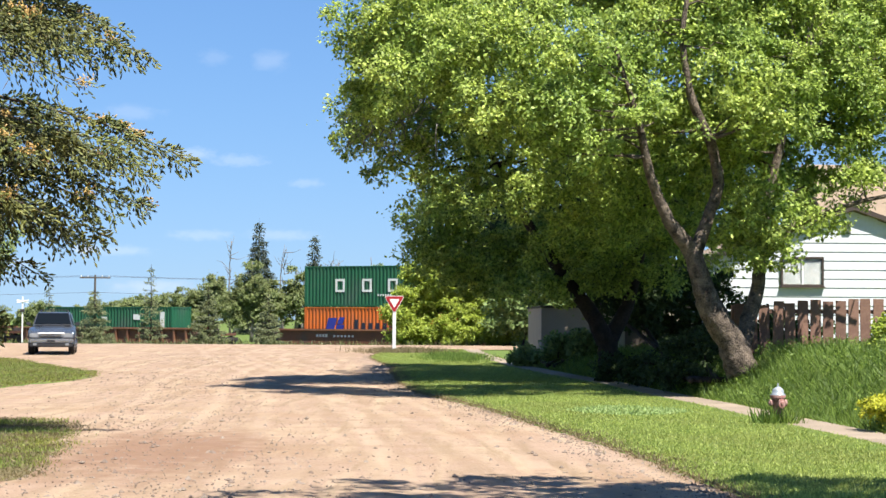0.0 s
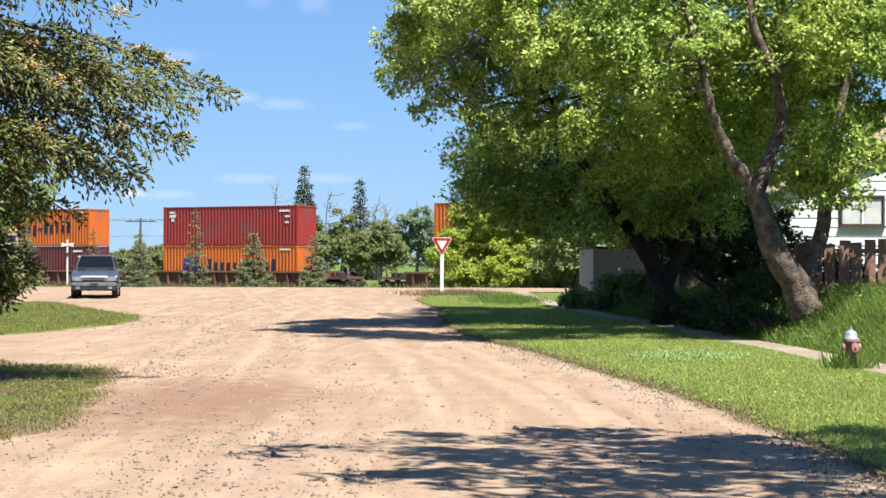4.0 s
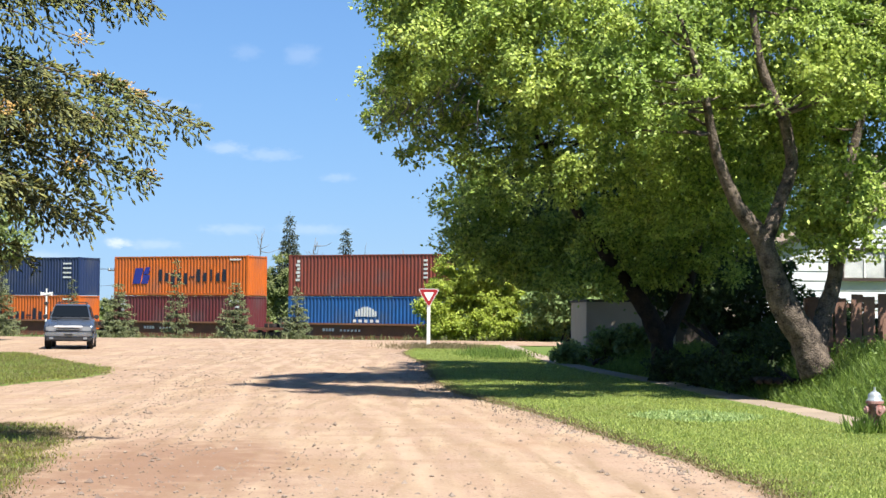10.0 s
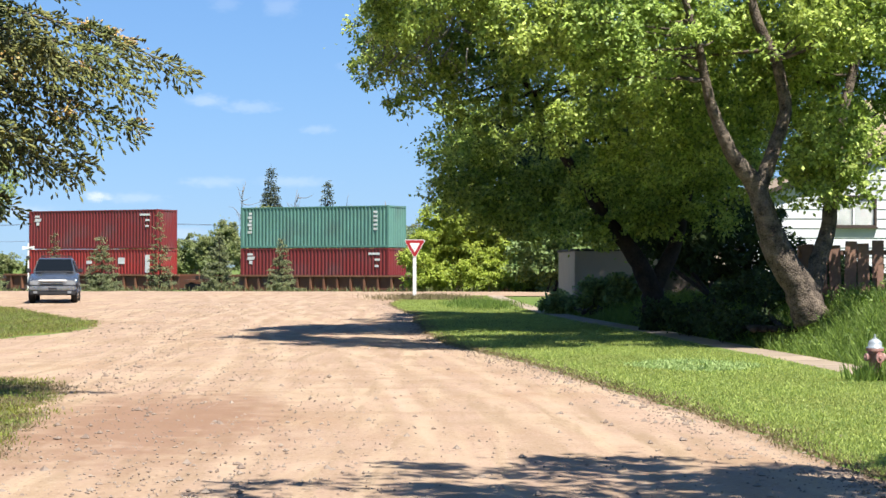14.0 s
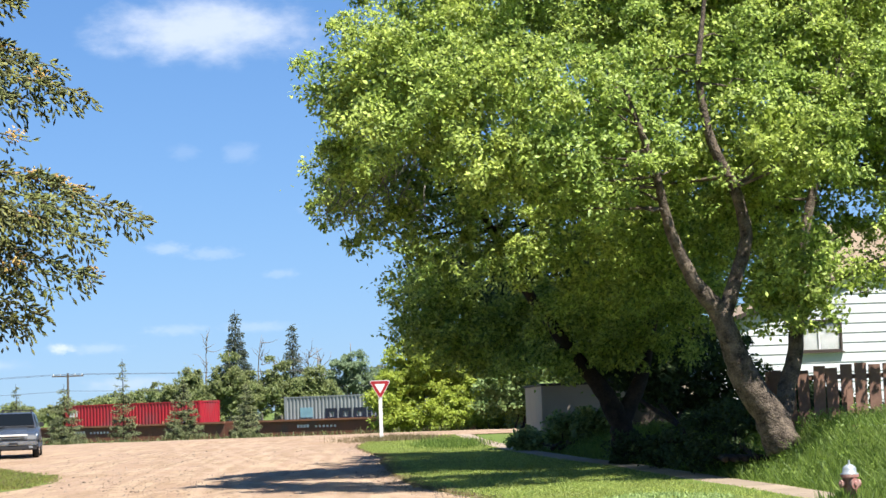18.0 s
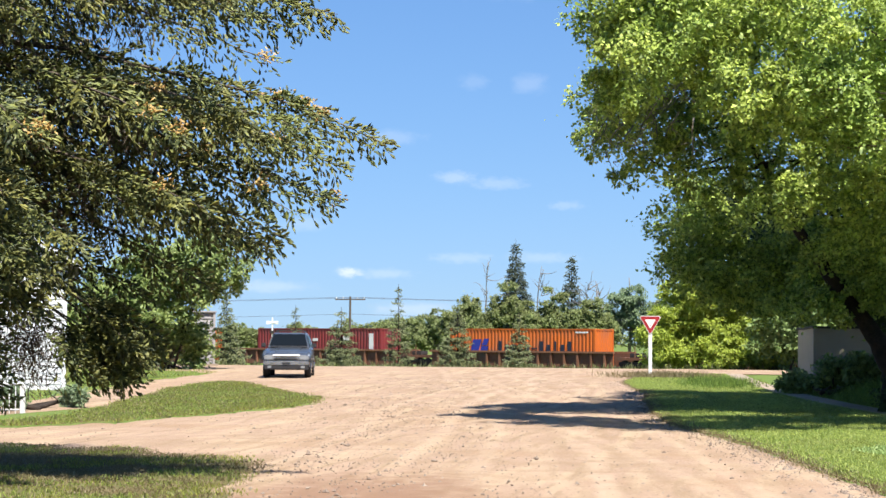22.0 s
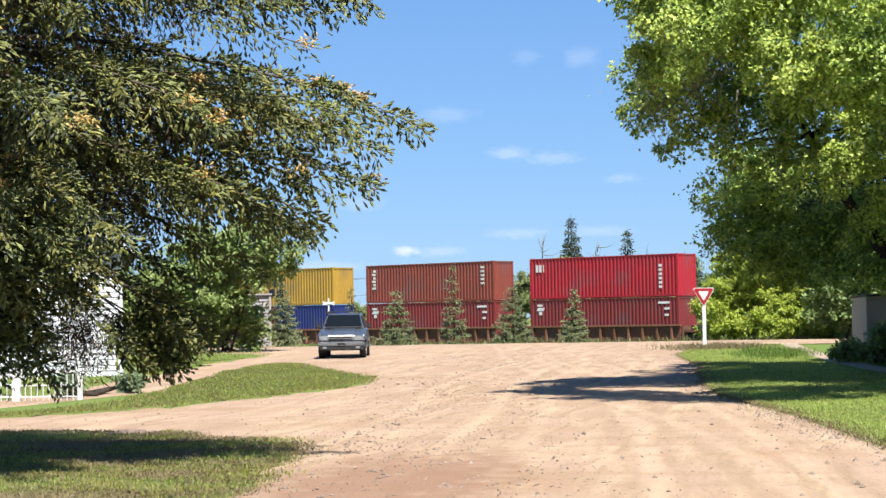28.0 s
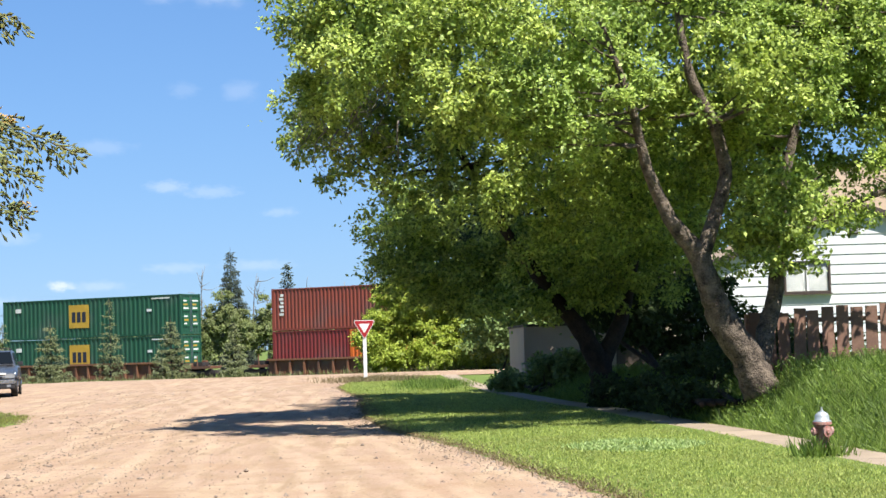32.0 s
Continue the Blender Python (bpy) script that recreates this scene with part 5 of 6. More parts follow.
# pale leaves stand in for sunlight that the crowns block here
bush("hedge_bush", "leafy shrub at a garage wall", 4.9, 54.0, 0.3,
     [((5.2, 55.8, 0.7), (0.7, 0.6, 0.6)), ((6.0, 54.8, 0.75), (0.8, 0.6, 0.7)), ((4.1, 57.5, 0.45), (0.5, 0.7, 0.4))], 60, 150, 0.33, 0.15, YARD_LEAF, 43)
# small blob before the shed is added to darken its wall's left part
bush("yard_bush", "leafy green tree over a grey shed", -20.0, 79.0, 0.35,
     [((-18.6, 78.6, 4.6), (2.0, 1.6, 1.9)), ((-20.8, 78.4, 3.6), (2.6, 1.8, 2.4)), ((-18.8, 78.8, 3.9), (1.4, 1.2, 0.9)), ((-23.0, 78.0, 2.4), (2.4, 1.8, 2.2)), ((-21.6, 79.0, 1.3), (1.9, 1.2, 1.1)), ((-21.0, 85.6, 1.5), (0.6, 0.6, 1.2)), ((-19.3, 79.6, 1.3), (1.1, 1.0, 1.2)), ((-20.6, 79.2, 1.6), (1.4, 1.0, 1.4))], 220, 190, 0.6, 0.17, YARD_LEAF, 44)

# trees beyond the railway
FAR = (("poplar", -20.0, 196, 7.4, 3.4, POPLAR), ("poplar", -15.3, 190, 8.6, 3.0, POPLAR), ("poplar", -10.8, 192, 7.6, 3.2, POPLAR), ("bluish poplar", -3.0, 200, 9.6, 3.6, BLUE_POPLAR), ("poplar", -25.5, 215, 5.6, 3.2, POPLAR), ("poplar", -32, 230, 5.2, 4.2, POPLAR), ("poplar", -39, 235, 4.6, 4.0, POPLAR), ("poplar", 4, 190, 8.0, 3.6, POPLAR), ("poplar", -47, 240, 4.2, 4.2, POPLAR), ("poplar", 12, 185, 8.0, 4.0, POPLAR), ("poplar", -56, 245, 4.2, 4.4, POPLAR), ("poplar", -66, 245, 4.0, 4.4, POPLAR), ("poplar", 0.6, 205, 7.0, 3.4, POPLAR), ("poplar", -6.8, 194, 6.6, 3.2, POPLAR), ("poplar", 8.2, 196, 7.4, 3.4, POPLAR), ("poplar", -28.8, 224, 5.2, 3.6, POPLAR), ("poplar", -35.5, 238, 4.8, 3.8, POPLAR))
for k, (kind, x, y, top, w, leaf) in enumerate(FAR):
    z = -0.7
    tree("poplar_tree", f"distant {kind} with a loose green crown beyond the railway", (x, y, z),
         [[((x, y, z), 0.22), ((x + 0.2, y, top * 0.5), 0.12), ((x, y, top * 0.9), 0.03)]],
         [((x, y, top * 0.55), (w * 0.62, w * 0.5, top * 0.42)), ((x - w * 0.5, y, top * 0.38), (w * 0.5, w * 0.5, top * 0.34)), ((x + w * 0.5, y, top * 0.42), (w * 0.5, w * 0.5, top * 0.36))],
         95, 190, 0.75, 0.24, 0.15, DEAD_WOOD, leaf, 60 + k, 60, shell=0.3, group="trees beyond the railway")
for label, x, y, h, r0, sd in (("tall dark spruce beyond the railway", -21.6, 281, 18.1, 4.2, 51), ("slim dark spruce beyond the railway", -11.25, 243.6, 13.5, 2.6, 52)):
    conifer("spruce_tree", label, x, y, -0.7, h, lambda q: (r0 * 1.1 * max(1 - q / h, 0.0) ** 1.1 + 0.1, 0.25 * r0 * (1 - q / h)), DARK_BARK, DARK_SPRUCE, sd, start=1.0, step=0.95, arms=15, shoot=0.42, thick=0.15, pitch=0.18, side=0.9, hang=0.35, bare=0.1, trunk_r=0.24, curl=0.12)

# ---- buildings ----
WHITE_SIDING = mat("white_siding_paint", (0.575, 0.582, 0.592), (0.50, 0.508, 0.518), rough=0.6, fine=10, coarse=1.0, bump=0.05, jitter=0.04)
GREY_SIDING = mat("grey_siding_paint", (0.304, 0.286, 0.274), (0.255, 0.237, 0.225), rough=0.7, fine=10, coarse=1.5, jitter=0.06)
BEIGE_WALL = mat("beige_stucco", (0.336, 0.276, 0.214), (0.290, 0.235, 0.181), rough=0.9, fine=30, coarse=1.5)
ROOF_DARK = mat("dark_shingle", (0.054, 0.046, 0.037), (0.034, 0.027, 0.024), rough=0.9, fine=14, coarse=2)
ROOF_TAN = mat("tan_shingle", (0.255, 0.189, 0.122), (0.206, 0.149, 0.098), rough=0.9, fine=10, coarse=1.2)
BROWN_TRIM = mat("brown_trim", (0.052, 0.034, 0.024), (0.037, 0.024, 0.018), rough=0.6)
WHITE_PAINT = mat("white_paint", (0.686, 0.678, 0.651), (0.581, 0.563, 0.528), rough=0.6, fine=20, coarse=3)
FENCE_WOOD = mat("stained_fence_board", (0.20, 0.112, 0.075), (0.13, 0.066, 0.044), rough=0.85, fine=18, coarse=2.5, bump=0.3, jitter=0.25)
CURTAIN = mat("drawn_curtain", (0.353, 0.365, 0.341), (0.28, 0.298, 0.28), rough=0.9, fine=8, coarse=3)
GLASS = bpy.data.materials.new("window_glass")
GLASS.use_nodes = True
gp = GLASS.node_tree.nodes["Principled BSDF"]
gp.inputs["Transmission Weight"].default_value, gp.inputs["Roughness"].default_value, gp.inputs["IOR"].default_value = 1.0, 0.02, 1.45


def clipped_siding(parent, x0, x1, y, z0, top, course, material, name="board", thick=0.03):
    """Lapped boards across a wall that faces -y; top(x) bounds them above."""
    z = z0
    while True:
        xs2 = np.linspace(x0, x1, 41)
        ok = xs2[[top(v) > z + course * 0.5 for v in xs2]]
        if len(ok) < 2:
            break
        a, b = ok[0], ok[-1]
        bm = bmesh.new()
        v = [bm.verts.new(p) for p in ((a, y - thick, z), (b, y - thick, z), (b, y - 0.006, z + course), (a, y - 0.006, z + course), (a, y + 0.01, z), (b, y + 0.01, z))]
        bm.faces.new((v[0], v[1], v[2], v[3])); bm.faces.new((v[4], v[5], v[1], v[0]))
        part(name, bm, material, parent)
        z += course


def window(parent, x0, x1, z0, z1, y, mullions=1, frame_m=BROWN_TRIM):
    w = part("window", boxm(x0, x1, y - 0.02, y + 0.02, z0, z1), CURTAIN, parent, "window with pale drawn curtains")
    f = 0.07
    for a, b, c, d in ((x0 - f, x1 + f, z1, z1 + f), (x0 - f, x1 + f, z0 - f, z0), (x0 - f, x0, z0, z1), (x1, x1 + f, z0, z1)):
        part("window_frame", boxm(a, b, y - 0.09, y - 0.01, c, d, bevel=0.008), frame_m, w)
    for k in range(mullions):
        c = x0 + (x1 - x0) * (k + 1) / (mullions + 1)
        part("mullion", boxm(c - 0.025, c + 0.025, y - 0.07, y - 0.03, z0, z1), WHITE_PAINT, w)
    g = part("pane", boxm(x0 + 0.01, x1 - 0.01, y - 0.05, y - 0.045, z0 + 0.01, z1 - 0.01), GLASS, w)
    g.visible_shadow = False
    part("window_sill", boxm(x0 - f - 0.03, x1 + f + 0.03, y - 0.14, y - 0.01, z0 - f - 0.04, z0 - f), frame_m, w)


def gable_house(name, label, x0, x1, y0, y1, zb, apex_x, apex_z, slope, siding, roof_m, course=0.22, over=0.45, fascia=None, front=None):
    ob = thing(name, label, "house")
    fascia = fascia or siding
    front = over if front is None else front
    top = lambda v: apex_z - abs(v - apex_x) * slope
    bm = bmesh.new()
    prof = [(x0, zb), (x1, zb), (x1, top(x1)), (apex_x, apex_z), (x0, top(x0))]
    a = [bm.verts.new((x, y0, z)) for x, z in prof]
    b = [bm.verts.new((x, y1, z)) for x, z in prof]
    bm.faces.new(a); bm.faces.new(b[::-1])
    for k in range(5):
        bm.faces.new((a[k], b[k], b[(k + 1) % 5], a[(k + 1) % 5]))
    part("wall", bm, siding, ob)
    clipped_siding(ob, x0, x1, y0, zb, top, course, siding)
    for sgn, xe in ((-1, x0 - over), (1, x1 + over)):
        bm = bmesh.new()
        q = [(apex_x, apex_z + 0.03), (xe, top(xe) + 0.03), (xe, top(xe) + 0.19), (apex_x, apex_z + 0.19)]
        a = [bm.verts.new((x, y0 - front, z)) for x, z in q]
        b = [bm.verts.new((x, y1 + over, z)) for x, z in q]
        bm.faces.new(a); bm.faces.new(b[::-1])
        for k in range(4):
            bm.faces.new((a[k], b[k], b[(k + 1) % 4], a[(k + 1) % 4]))
        part("roof", bm, roof_m, ob)
        bm = bmesh.new()
        q = [(apex_x, apex_z + 0.04), (xe, top(xe) + 0.04), (xe, top(xe) + 0.2), (apex_x, apex_z + 0.2)]
        a = [bm.verts.new((x, y0 - front - 0.03, z)) for x, z in q]
        b = [bm.verts.new((x, y0 - front - 0.003, z)) for x, z in q]
        bm.faces.new(a); bm.faces.new(b[::-1])
        for k in range(4):
            bm.faces.new((a[k], b[k], b[(k + 1) % 4], a[(k + 1) % 4]))
        part("fascia", bm, fascia, ob)
    return ob


house = gable_house("house", "white clapboard house with low gable and brown-framed windows", 10.4, 20.2, 60.0, 72.0, 0.4, 15.2, 5.35, 0.355, WHITE_SIDING, ROOF_TAN, 0.30, fascia=BROWN_TRIM, front=0.25)
window(house, 16.52, 18.17, 2.88, 3.72, 59.97)
window(house, 12.84, 14.14, 2.9, 3.75, 59.97)
part("downspout", boxm(19.9, 20.0, 59.86, 59.95, 0.5, 3.55, bevel=0.015), WHITE_PAINT, house, "white downspout")
bm = bmesh.new()
cyl(bm, 0.02, 0.0, 0.10, 20, 0.36, Matrix.Translation((18.8, 60.6, 4.55)) @ Matrix.Rotation(radians(-65), 4, "X"))
part("satellite_dish", bm, GREY_SIDING, house, "small grey satellite dish on the roof")
part("dish_arm", boxm(18.78, 18.82, 60.62, 60.66, 4.15, 4.6), GREY_SIDING, house)
vent = part("gable_vent", boxm(14.86, 15.12, 59.93, 59.985, 4.6, 4.92), BROWN_TRIM, house, "small dark louvred vent")
for k in range(4):
    part("slat", boxm(14.88, 15.10, 59.90, 59.935, 4.64 + 0.07 * k, 4.67 + 0.07 * k), GREY_SIDING, vent)

# the tan-roofed house behind
tan = thing("house", "tall house with a broad tan shingle roof behind trees", "house")
part("wall", boxm(19.0, 33.0, 77.0, 86.0, 0.4, 5.6), BEIGE_WALL, tan)
bm = bmesh.new()
q = [(76.2, 5.2), (82.0, 8.6), (87.0, 5.2), (87.0, 5.4), (82.0, 8.85), (76.2, 5.4)]
a = [bm.verts.new((18.4, y, z)) for y, z in q]
b = [bm.verts.new((33.6, y, z)) for y, z in q]
bm.faces.new(a[::-1]); bm.faces.new(b)
for k in range(6):
    bm.faces.new((a[k], b[k], b[(k + 1) % 6], a[(k + 1) % 6]))
part("roof", bm, ROOF_TAN, tan)
for k in range(13):
    y, z = 76.3 + k * 0.43, 5.43 + k * 0.252
    bm = bmesh.new()
    box(bm, 18.45, 33.55, y, y + 0.46, z - 0.02, z + 0.012)
    bmesh.ops.rotate(bm, verts=bm.verts, cent=(26, y, z), matrix=Matrix.Rotation(math.atan2(3.4, 5.8), 3, "X"))
    part("shingle_course", bm, ROOF_TAN, tan)
part("dormer_wall", boxm(23.0, 26.2, 78.4, 81.0, 6.4, 8.5), BEIGE_WALL, tan)
window(tan, 23.5, 24.9, 7.15, 8.0, 78.38)

# the garage in the shade
garage = thing("garage", "pale beige garage with flat dark roof behind shrubs", "garage")
part("wall", boxm(4.72, 9.6, 58.6, 65.0, 0.0, 2.06), BEIGE_WALL, garage)
part("corner_trim", boxm(4.68, 4.77, 58.56, 58.6, 0.0, 2.06), BEIGE_WALL, garage)
part("roof", boxm(4.66, 9.7, 58.52, 65.1, 2.065, 2.13, bevel=0.02), ROOF_DARK, garage)
part("door_trim", boxm(7.4, 7.5, 58.57, 58.6, 0.3, 1.9), BROWN_TRIM, garage)
part("door", boxm(7.5, 8.35, 58.575, 58.6, 0.3, 1.9), BROWN_TRIM, garage, "dark brown side door")

# the board fence on the bank
fence = thing("fence", "weathered red-brown board fence with narrow gaps on a grassy bank", "fence")
for k in range(26):
    x = 7.35 + k * 0.272
    z0 = 0.9 + 0.06 * math.sin(k * 2.1)
    h = 2.02 + 0.012 * k + rng.normal(0, 0.02)
    bm = boxm(-0.113, 0.113, -0.012, 0.012, 0, h - z0, bevel=0.004)
    part("board", bm, FENCE_WOOD, fence).matrix_basis = pose(x, 38.6 + rng.normal(0, 0.006), z0, rng.normal(0, 0.6), rng.normal(0, 0.7), 0)
for z in (1.15, 1.82):
    part("fence_rail", boxm(7.2, 14.4, 38.63, 38.72, z, z + 0.09), FENCE_WOOD, fence)
for k in range(4):
    part("fence_post", boxm(7.2 + k * 2.35, 7.31 + k * 2.35, 38.72, 38.83, 0.6, 2.0), FENCE_WOOD, fence)
part("loose_board", boxm(8.66, 8.78, 38.45, 38.475, 0.9, 1.62), FENCE_WOOD, fence, "shorter grey board leaning on the fence")

# the white house and its wire fence across the street
hl = gable_house("house", "white clapboard house half hidden by a spruce", -25.0, -16.4, 54.3, 64.0, 0.0, -20.7, 6.1, 0.55, WHITE_SIDING, ROOF_DARK, 0.16)
hl.matrix_basis = Matrix.Translation((-16.4, 54.3, 0)) @ Matrix.Rotation(radians(20), 4, "Z") @ Matrix.Translation((16.4, -54.3, 0))
part("corner_trim", boxm(-16.5, -16.36, 54.22, 54.3, 0.0, 3.7), WHITE_SIDING, hl)
window(hl, -20.4, -19.0, 1.3, 2.5, 54.27, 1, WHITE_PAINT)
part("stoop", boxm(-16.2, -14.9, 53.2, 54.0, 0.05, 0.12, bevel=0.02), CONCRETE, hl, "low concrete step")
wf = thing("wire_fence", "low white wire fence with one thick painted post", "fence")
part("post", boxm(-14.48, -14.31, 41.42, 41.58, 0.0, 0.72, bevel=0.02), WHITE_PAINT, wf)
part("post", boxm(-17.9, -17.78, 41.9, 42.02, 0.0, 0.70, bevel=0.02), WHITE_PAINT, wf)
for z in (0.66, 0.36, 0.1):
    part("rail", boxm(-17.9, -14.35, 41.47, 41.50, z, z + 0.035), WHITE_PAINT, wf)
for k in range(26):
    part("wire", boxm(-17.8 + k * 0.133, -17.785 + k * 0.133, 41.475, 41.49, 0.03, 0.74), WHITE_PAINT, wf)

part("post", boxm(-13.02, -12.92, 41.42, 41.52, 0.0, 0.68, bevel=0.02), WHITE_PAINT, wf)
for z in (0.62, 0.34, 0.1):
    part("rail", boxm(-14.31, -13.02, 41.47, 41.50, z, z + 0.03), WHITE_PAINT, wf)
for k in range(9):
    part("wire", boxm(-14.2 + k * 0.133, -14.185 + k * 0.133, 41.475, 41.49, 0.03, 0.70), WHITE_PAINT, wf)

# the small grey shed at the corner
shed = thing("shed", "small grey lap-sided shed beside the gravel", "shed")
shed.matrix_basis = Matrix.Translation((-20.2, 86.7, 0)) @ Matrix.Rotation(radians(15), 4, "Z") @ Matrix.Translation((20.2, -86.7, 0))
part("wall", boxm(-21.1, -20.2, 86.7, 90.5, 0.3, 2.86), GREY_SIDING, shed)
clipped_siding(shed, -21.1, -20.2, 86.7, 0.42, lambda v: 2.86, 0.27, GREY_SIDING, thick=0.05)
part("corner_trim", boxm(-20.24, -20.14, 86.6, 86.7, 0.4, 2.86), GREY_SIDING, shed)
part("roof", boxm(-21.2, -20.1, 86.55, 90.7, 2.864, 2.93), GREY_SIDING, shed)
part("step", boxm(-21.2, -20.0, 86.0, 86.6, 0.36, 0.5, bevel=0.02), CONCRETE, shed)

# ---- street things ----
RED_PAINT = mat("sign_red", (0.32, 0.016, 0.02), (0.264, 0.014, 0.018), rough=0.45, bump=0)
sign = thing("yield_sign", "red and white triangular yield sign on a white post", "road sign", pose(-0.12, 74.8, 0.28, 0, 0, 2))
part("post", boxm(-0.07, 0.07, 0.02, 0.12, -0.05, 2.25, bevel=0.012), WHITE_PAINT, sign)


def triangle(w, z_top, drop, y, thick=0.008, rounding=0.0):
    bm = bmesh.new()
    q = [(-w / 2, z_top), (w / 2, z_top), (0, z_top - drop)]
    a = [bm.verts.new((x, y, z)) for x, z in q]
    b = [bm.verts.new((x, y + thick, z)) for x, z in q]
    bm.faces.new(a[::-1]); bm.faces.new(b)
    for k in range(3):
        bm.faces.new((a[k], b[k], b[(k + 1) % 3], a[(k + 1) % 3]))
    if rounding:
        es = [e for e in bm.edges if abs(e.verts[0].co.y - e.verts[1].co.y) > thick / 2]
        bmesh.ops.bevel(bm, geom=es, offset=rounding, segments=4, affect="EDGES")
    return bm


part("sign_edge", triangle(0.86, 2.36, 0.745, 0.0, 0.008, 0.05), WHITE_PAINT, sign, "white outer edge")
part("sign_border", triangle(0.80, 2.338, 0.69, -0.004, 0.003, 0.045), RED_PAINT, sign, "red border")
part("sign_face", triangle(0.42, 2.225, 0.365, -0.008, 0.003, 0.02), WHITE_PAINT, sign, "white centre")
for z in (2.0, 2.28):
    bm = bmesh.new(); cyl(bm, 0.015, -0.012, 0.012, 8, m=Matrix.Translation((0, -0.012, z)) @ Matrix.Rotation(math.pi / 2, 4, "X"))
    part("bolt", bm, DARK_STEEL, sign)

HYDRANT_RED = mat("faded_hydrant_red", (0.255, 0.073, 0.054), (0.334, 0.219, 0.189), rough=0.7, fine=30, coarse=9, bump=0.2, dirt=(0.182, 0.079, 0.042))
HYDRANT_CAP = mat("silver_hydrant_paint", (0.377, 0.402, 0.414), (0.274, 0.304, 0.316), rough=0.45, metal=0.3, fine=20, coarse=6)
hyd = thing("fire_hydrant", "faded red fire hydrant with a silver bonnet on a lawn", "hydrant", pose(6.02, 28.4, 0.02, 0, 0, 15) @ Matrix.Diagonal((0.8, 0.8, 1.0, 1.0)))


def turned(profile, n=18):
    bm = bmesh.new()
    rings = [[bm.verts.new((r * math.cos(k * math.tau / n), r * math.sin(k * math.tau / n), z)) for k in range(n)] for r, z in profile]
    for a, b in zip(rings, rings[1:]):
        for k in range(n):
            bm.faces.new((a[k], a[(k + 1) % n], b[(k + 1) % n], b[k]))
    bm.faces.new(rings[0][::-1]); bm.faces.new(rings[-1])
    return bm


part("barrel", turned([(0.13, -0.05), (0.13, 0.06), (0.105, 0.08), (0.105, 0.36), (0.125, 0.38), (0.125, 0.43)]), HYDRANT_RED, hyd, smooth=True)
part("flange", turned([(0.155, 0.425), (0.155, 0.455), (0.15, 0.46)]), HYDRANT_RED, hyd)
part("bonnet", turned([(0.15, 0.455), (0.15, 0.475), (0.118, 0.482), (0.115, 0.535), (0.10, 0.56), (0.06, 0.582), (0.045, 0.59)]), HYDRANT_CAP, hyd, "silver-painted bonnet", smooth=True)
part("operating_nut", turned([(0.035, 0.58), (0.035, 0.60), (0.02, 0.605), (0.018, 0.65)], 6), HYDRANT_CAP, hyd)
for ang, r in ((-90, 0.075), (180, 0.055), (0, 0.055)):
    bm = turned([(r * 0.8, 0.09), (r * 0.8, 0.14), (r, 0.145), (r, 0.18), (r * 0.5, 0.185), (r * 0.3, 0.205)], 12)
    nz = part("nozzle_cap", bm, HYDRANT_RED, hyd)
    nz.matrix_basis = Matrix.Translation((0, 0, 0.34)) @ Matrix.Rotation(radians(ang), 4, "Z") @ Matrix.Rotation(math.pi / 2, 4, "Y")
hx = rng.normal(0, 0.16, (500, 2)) + (6.0, 28.35)
blades("hydrant_weeds", hx, 0.1, 0.38, TALL_BLADE, "weeds round a hydrant", 0.02, 0.4)

# railway crossing sign
xb = thing("crossing_sign", "white crossed-board railway crossing sign on a post", "road sign", pose(-26.3, 127.6, -0.68, 0, 0, 10))
part("post", boxm(-0.05, 0.05, 0.03, 0.13, 0, 3.85, bevel=0.01), WHITE_PAINT, xb)
for sgn in (1, -1):
    b = part("board", boxm(-0.42, 0.42, -0.012, 0.012, -0.055, 0.055, bevel=0.005), WHITE_PAINT, xb)
    b.matrix_basis = pose(0, 0.015 * sgn, 3.5, 0, sgn * 11, 0)
part("signal_head", boxm(-0.16, 0.16, -0.05, 0.03, 2.75, 2.95, bevel=0.03), DARK_STEEL, xb)

# power line
POLE_WOOD = mat("pole_wood", (0.103, 0.079, 0.061), (0.061, 0.049, 0.037), rough=0.9)
WIRE = mat("wire", (0.073, 0.073, 0.079), rough=0.5, bump=0)
for x, y in ((-34.0, 204.0), (-104.0, 216.0), (36.0, 192.0)):
    up = thing("utility_pole", "wooden utility pole with a crossarm beyond the railway", "utility pole", pose(x, y, -0.7), "utility poles along the railway")
    bm = bmesh.new(); cyl(bm, 0.16, 0, 7.25, 10, 0.11); part("pole", bm, POLE_WOOD, up)
    part("crossarm", boxm(-1.7, 1.7, -0.07, 0.07, 6.85, 7.0), POLE_WOOD, up)
    for k in (-1.55, -0.8, 0.8, 1.55):
        bm = bmesh.new(); cyl(bm, 0.05, 7.0, 7.18, 8); bmesh.ops.translate(bm, verts=bm.verts, vec=(k, 0, 0)); part("insulator", bm, WHITE_PAINT, up)
for (xa, ya), (xc, yc) in (((-104.0, 216.0), (-34.0, 204.0)), ((-34.0, 204.0), (36.0, 192.0))):
    for dz, dx in ((6.45, -1.55), (6.45, 1.55), (4.6, 0.0)):
        u = np.linspace(0, 1, 13)
        p = np.stack([xa + dx + (xc - xa) * u, ya + (yc - ya) * u, dz - 2.4 * u * (1 - u)], 1)
        v, f = tube(p, np.full(13, 0.016), 4)
        tagged(put("power_line", mesh_np("power_line", v, f, WIRE)), "thin sagging power line between poles", "power line")

# ---- parked car ----
CAR_PAINT = mat("blue_grey_car_paint", (0.085, 0.105, 0.135), (0.065, 0.08, 0.105), rough=0.28, metal=0.45, fine=4, coarse=0.8, bump=0.02, dirt=(0.098, 0.091, 0.085))
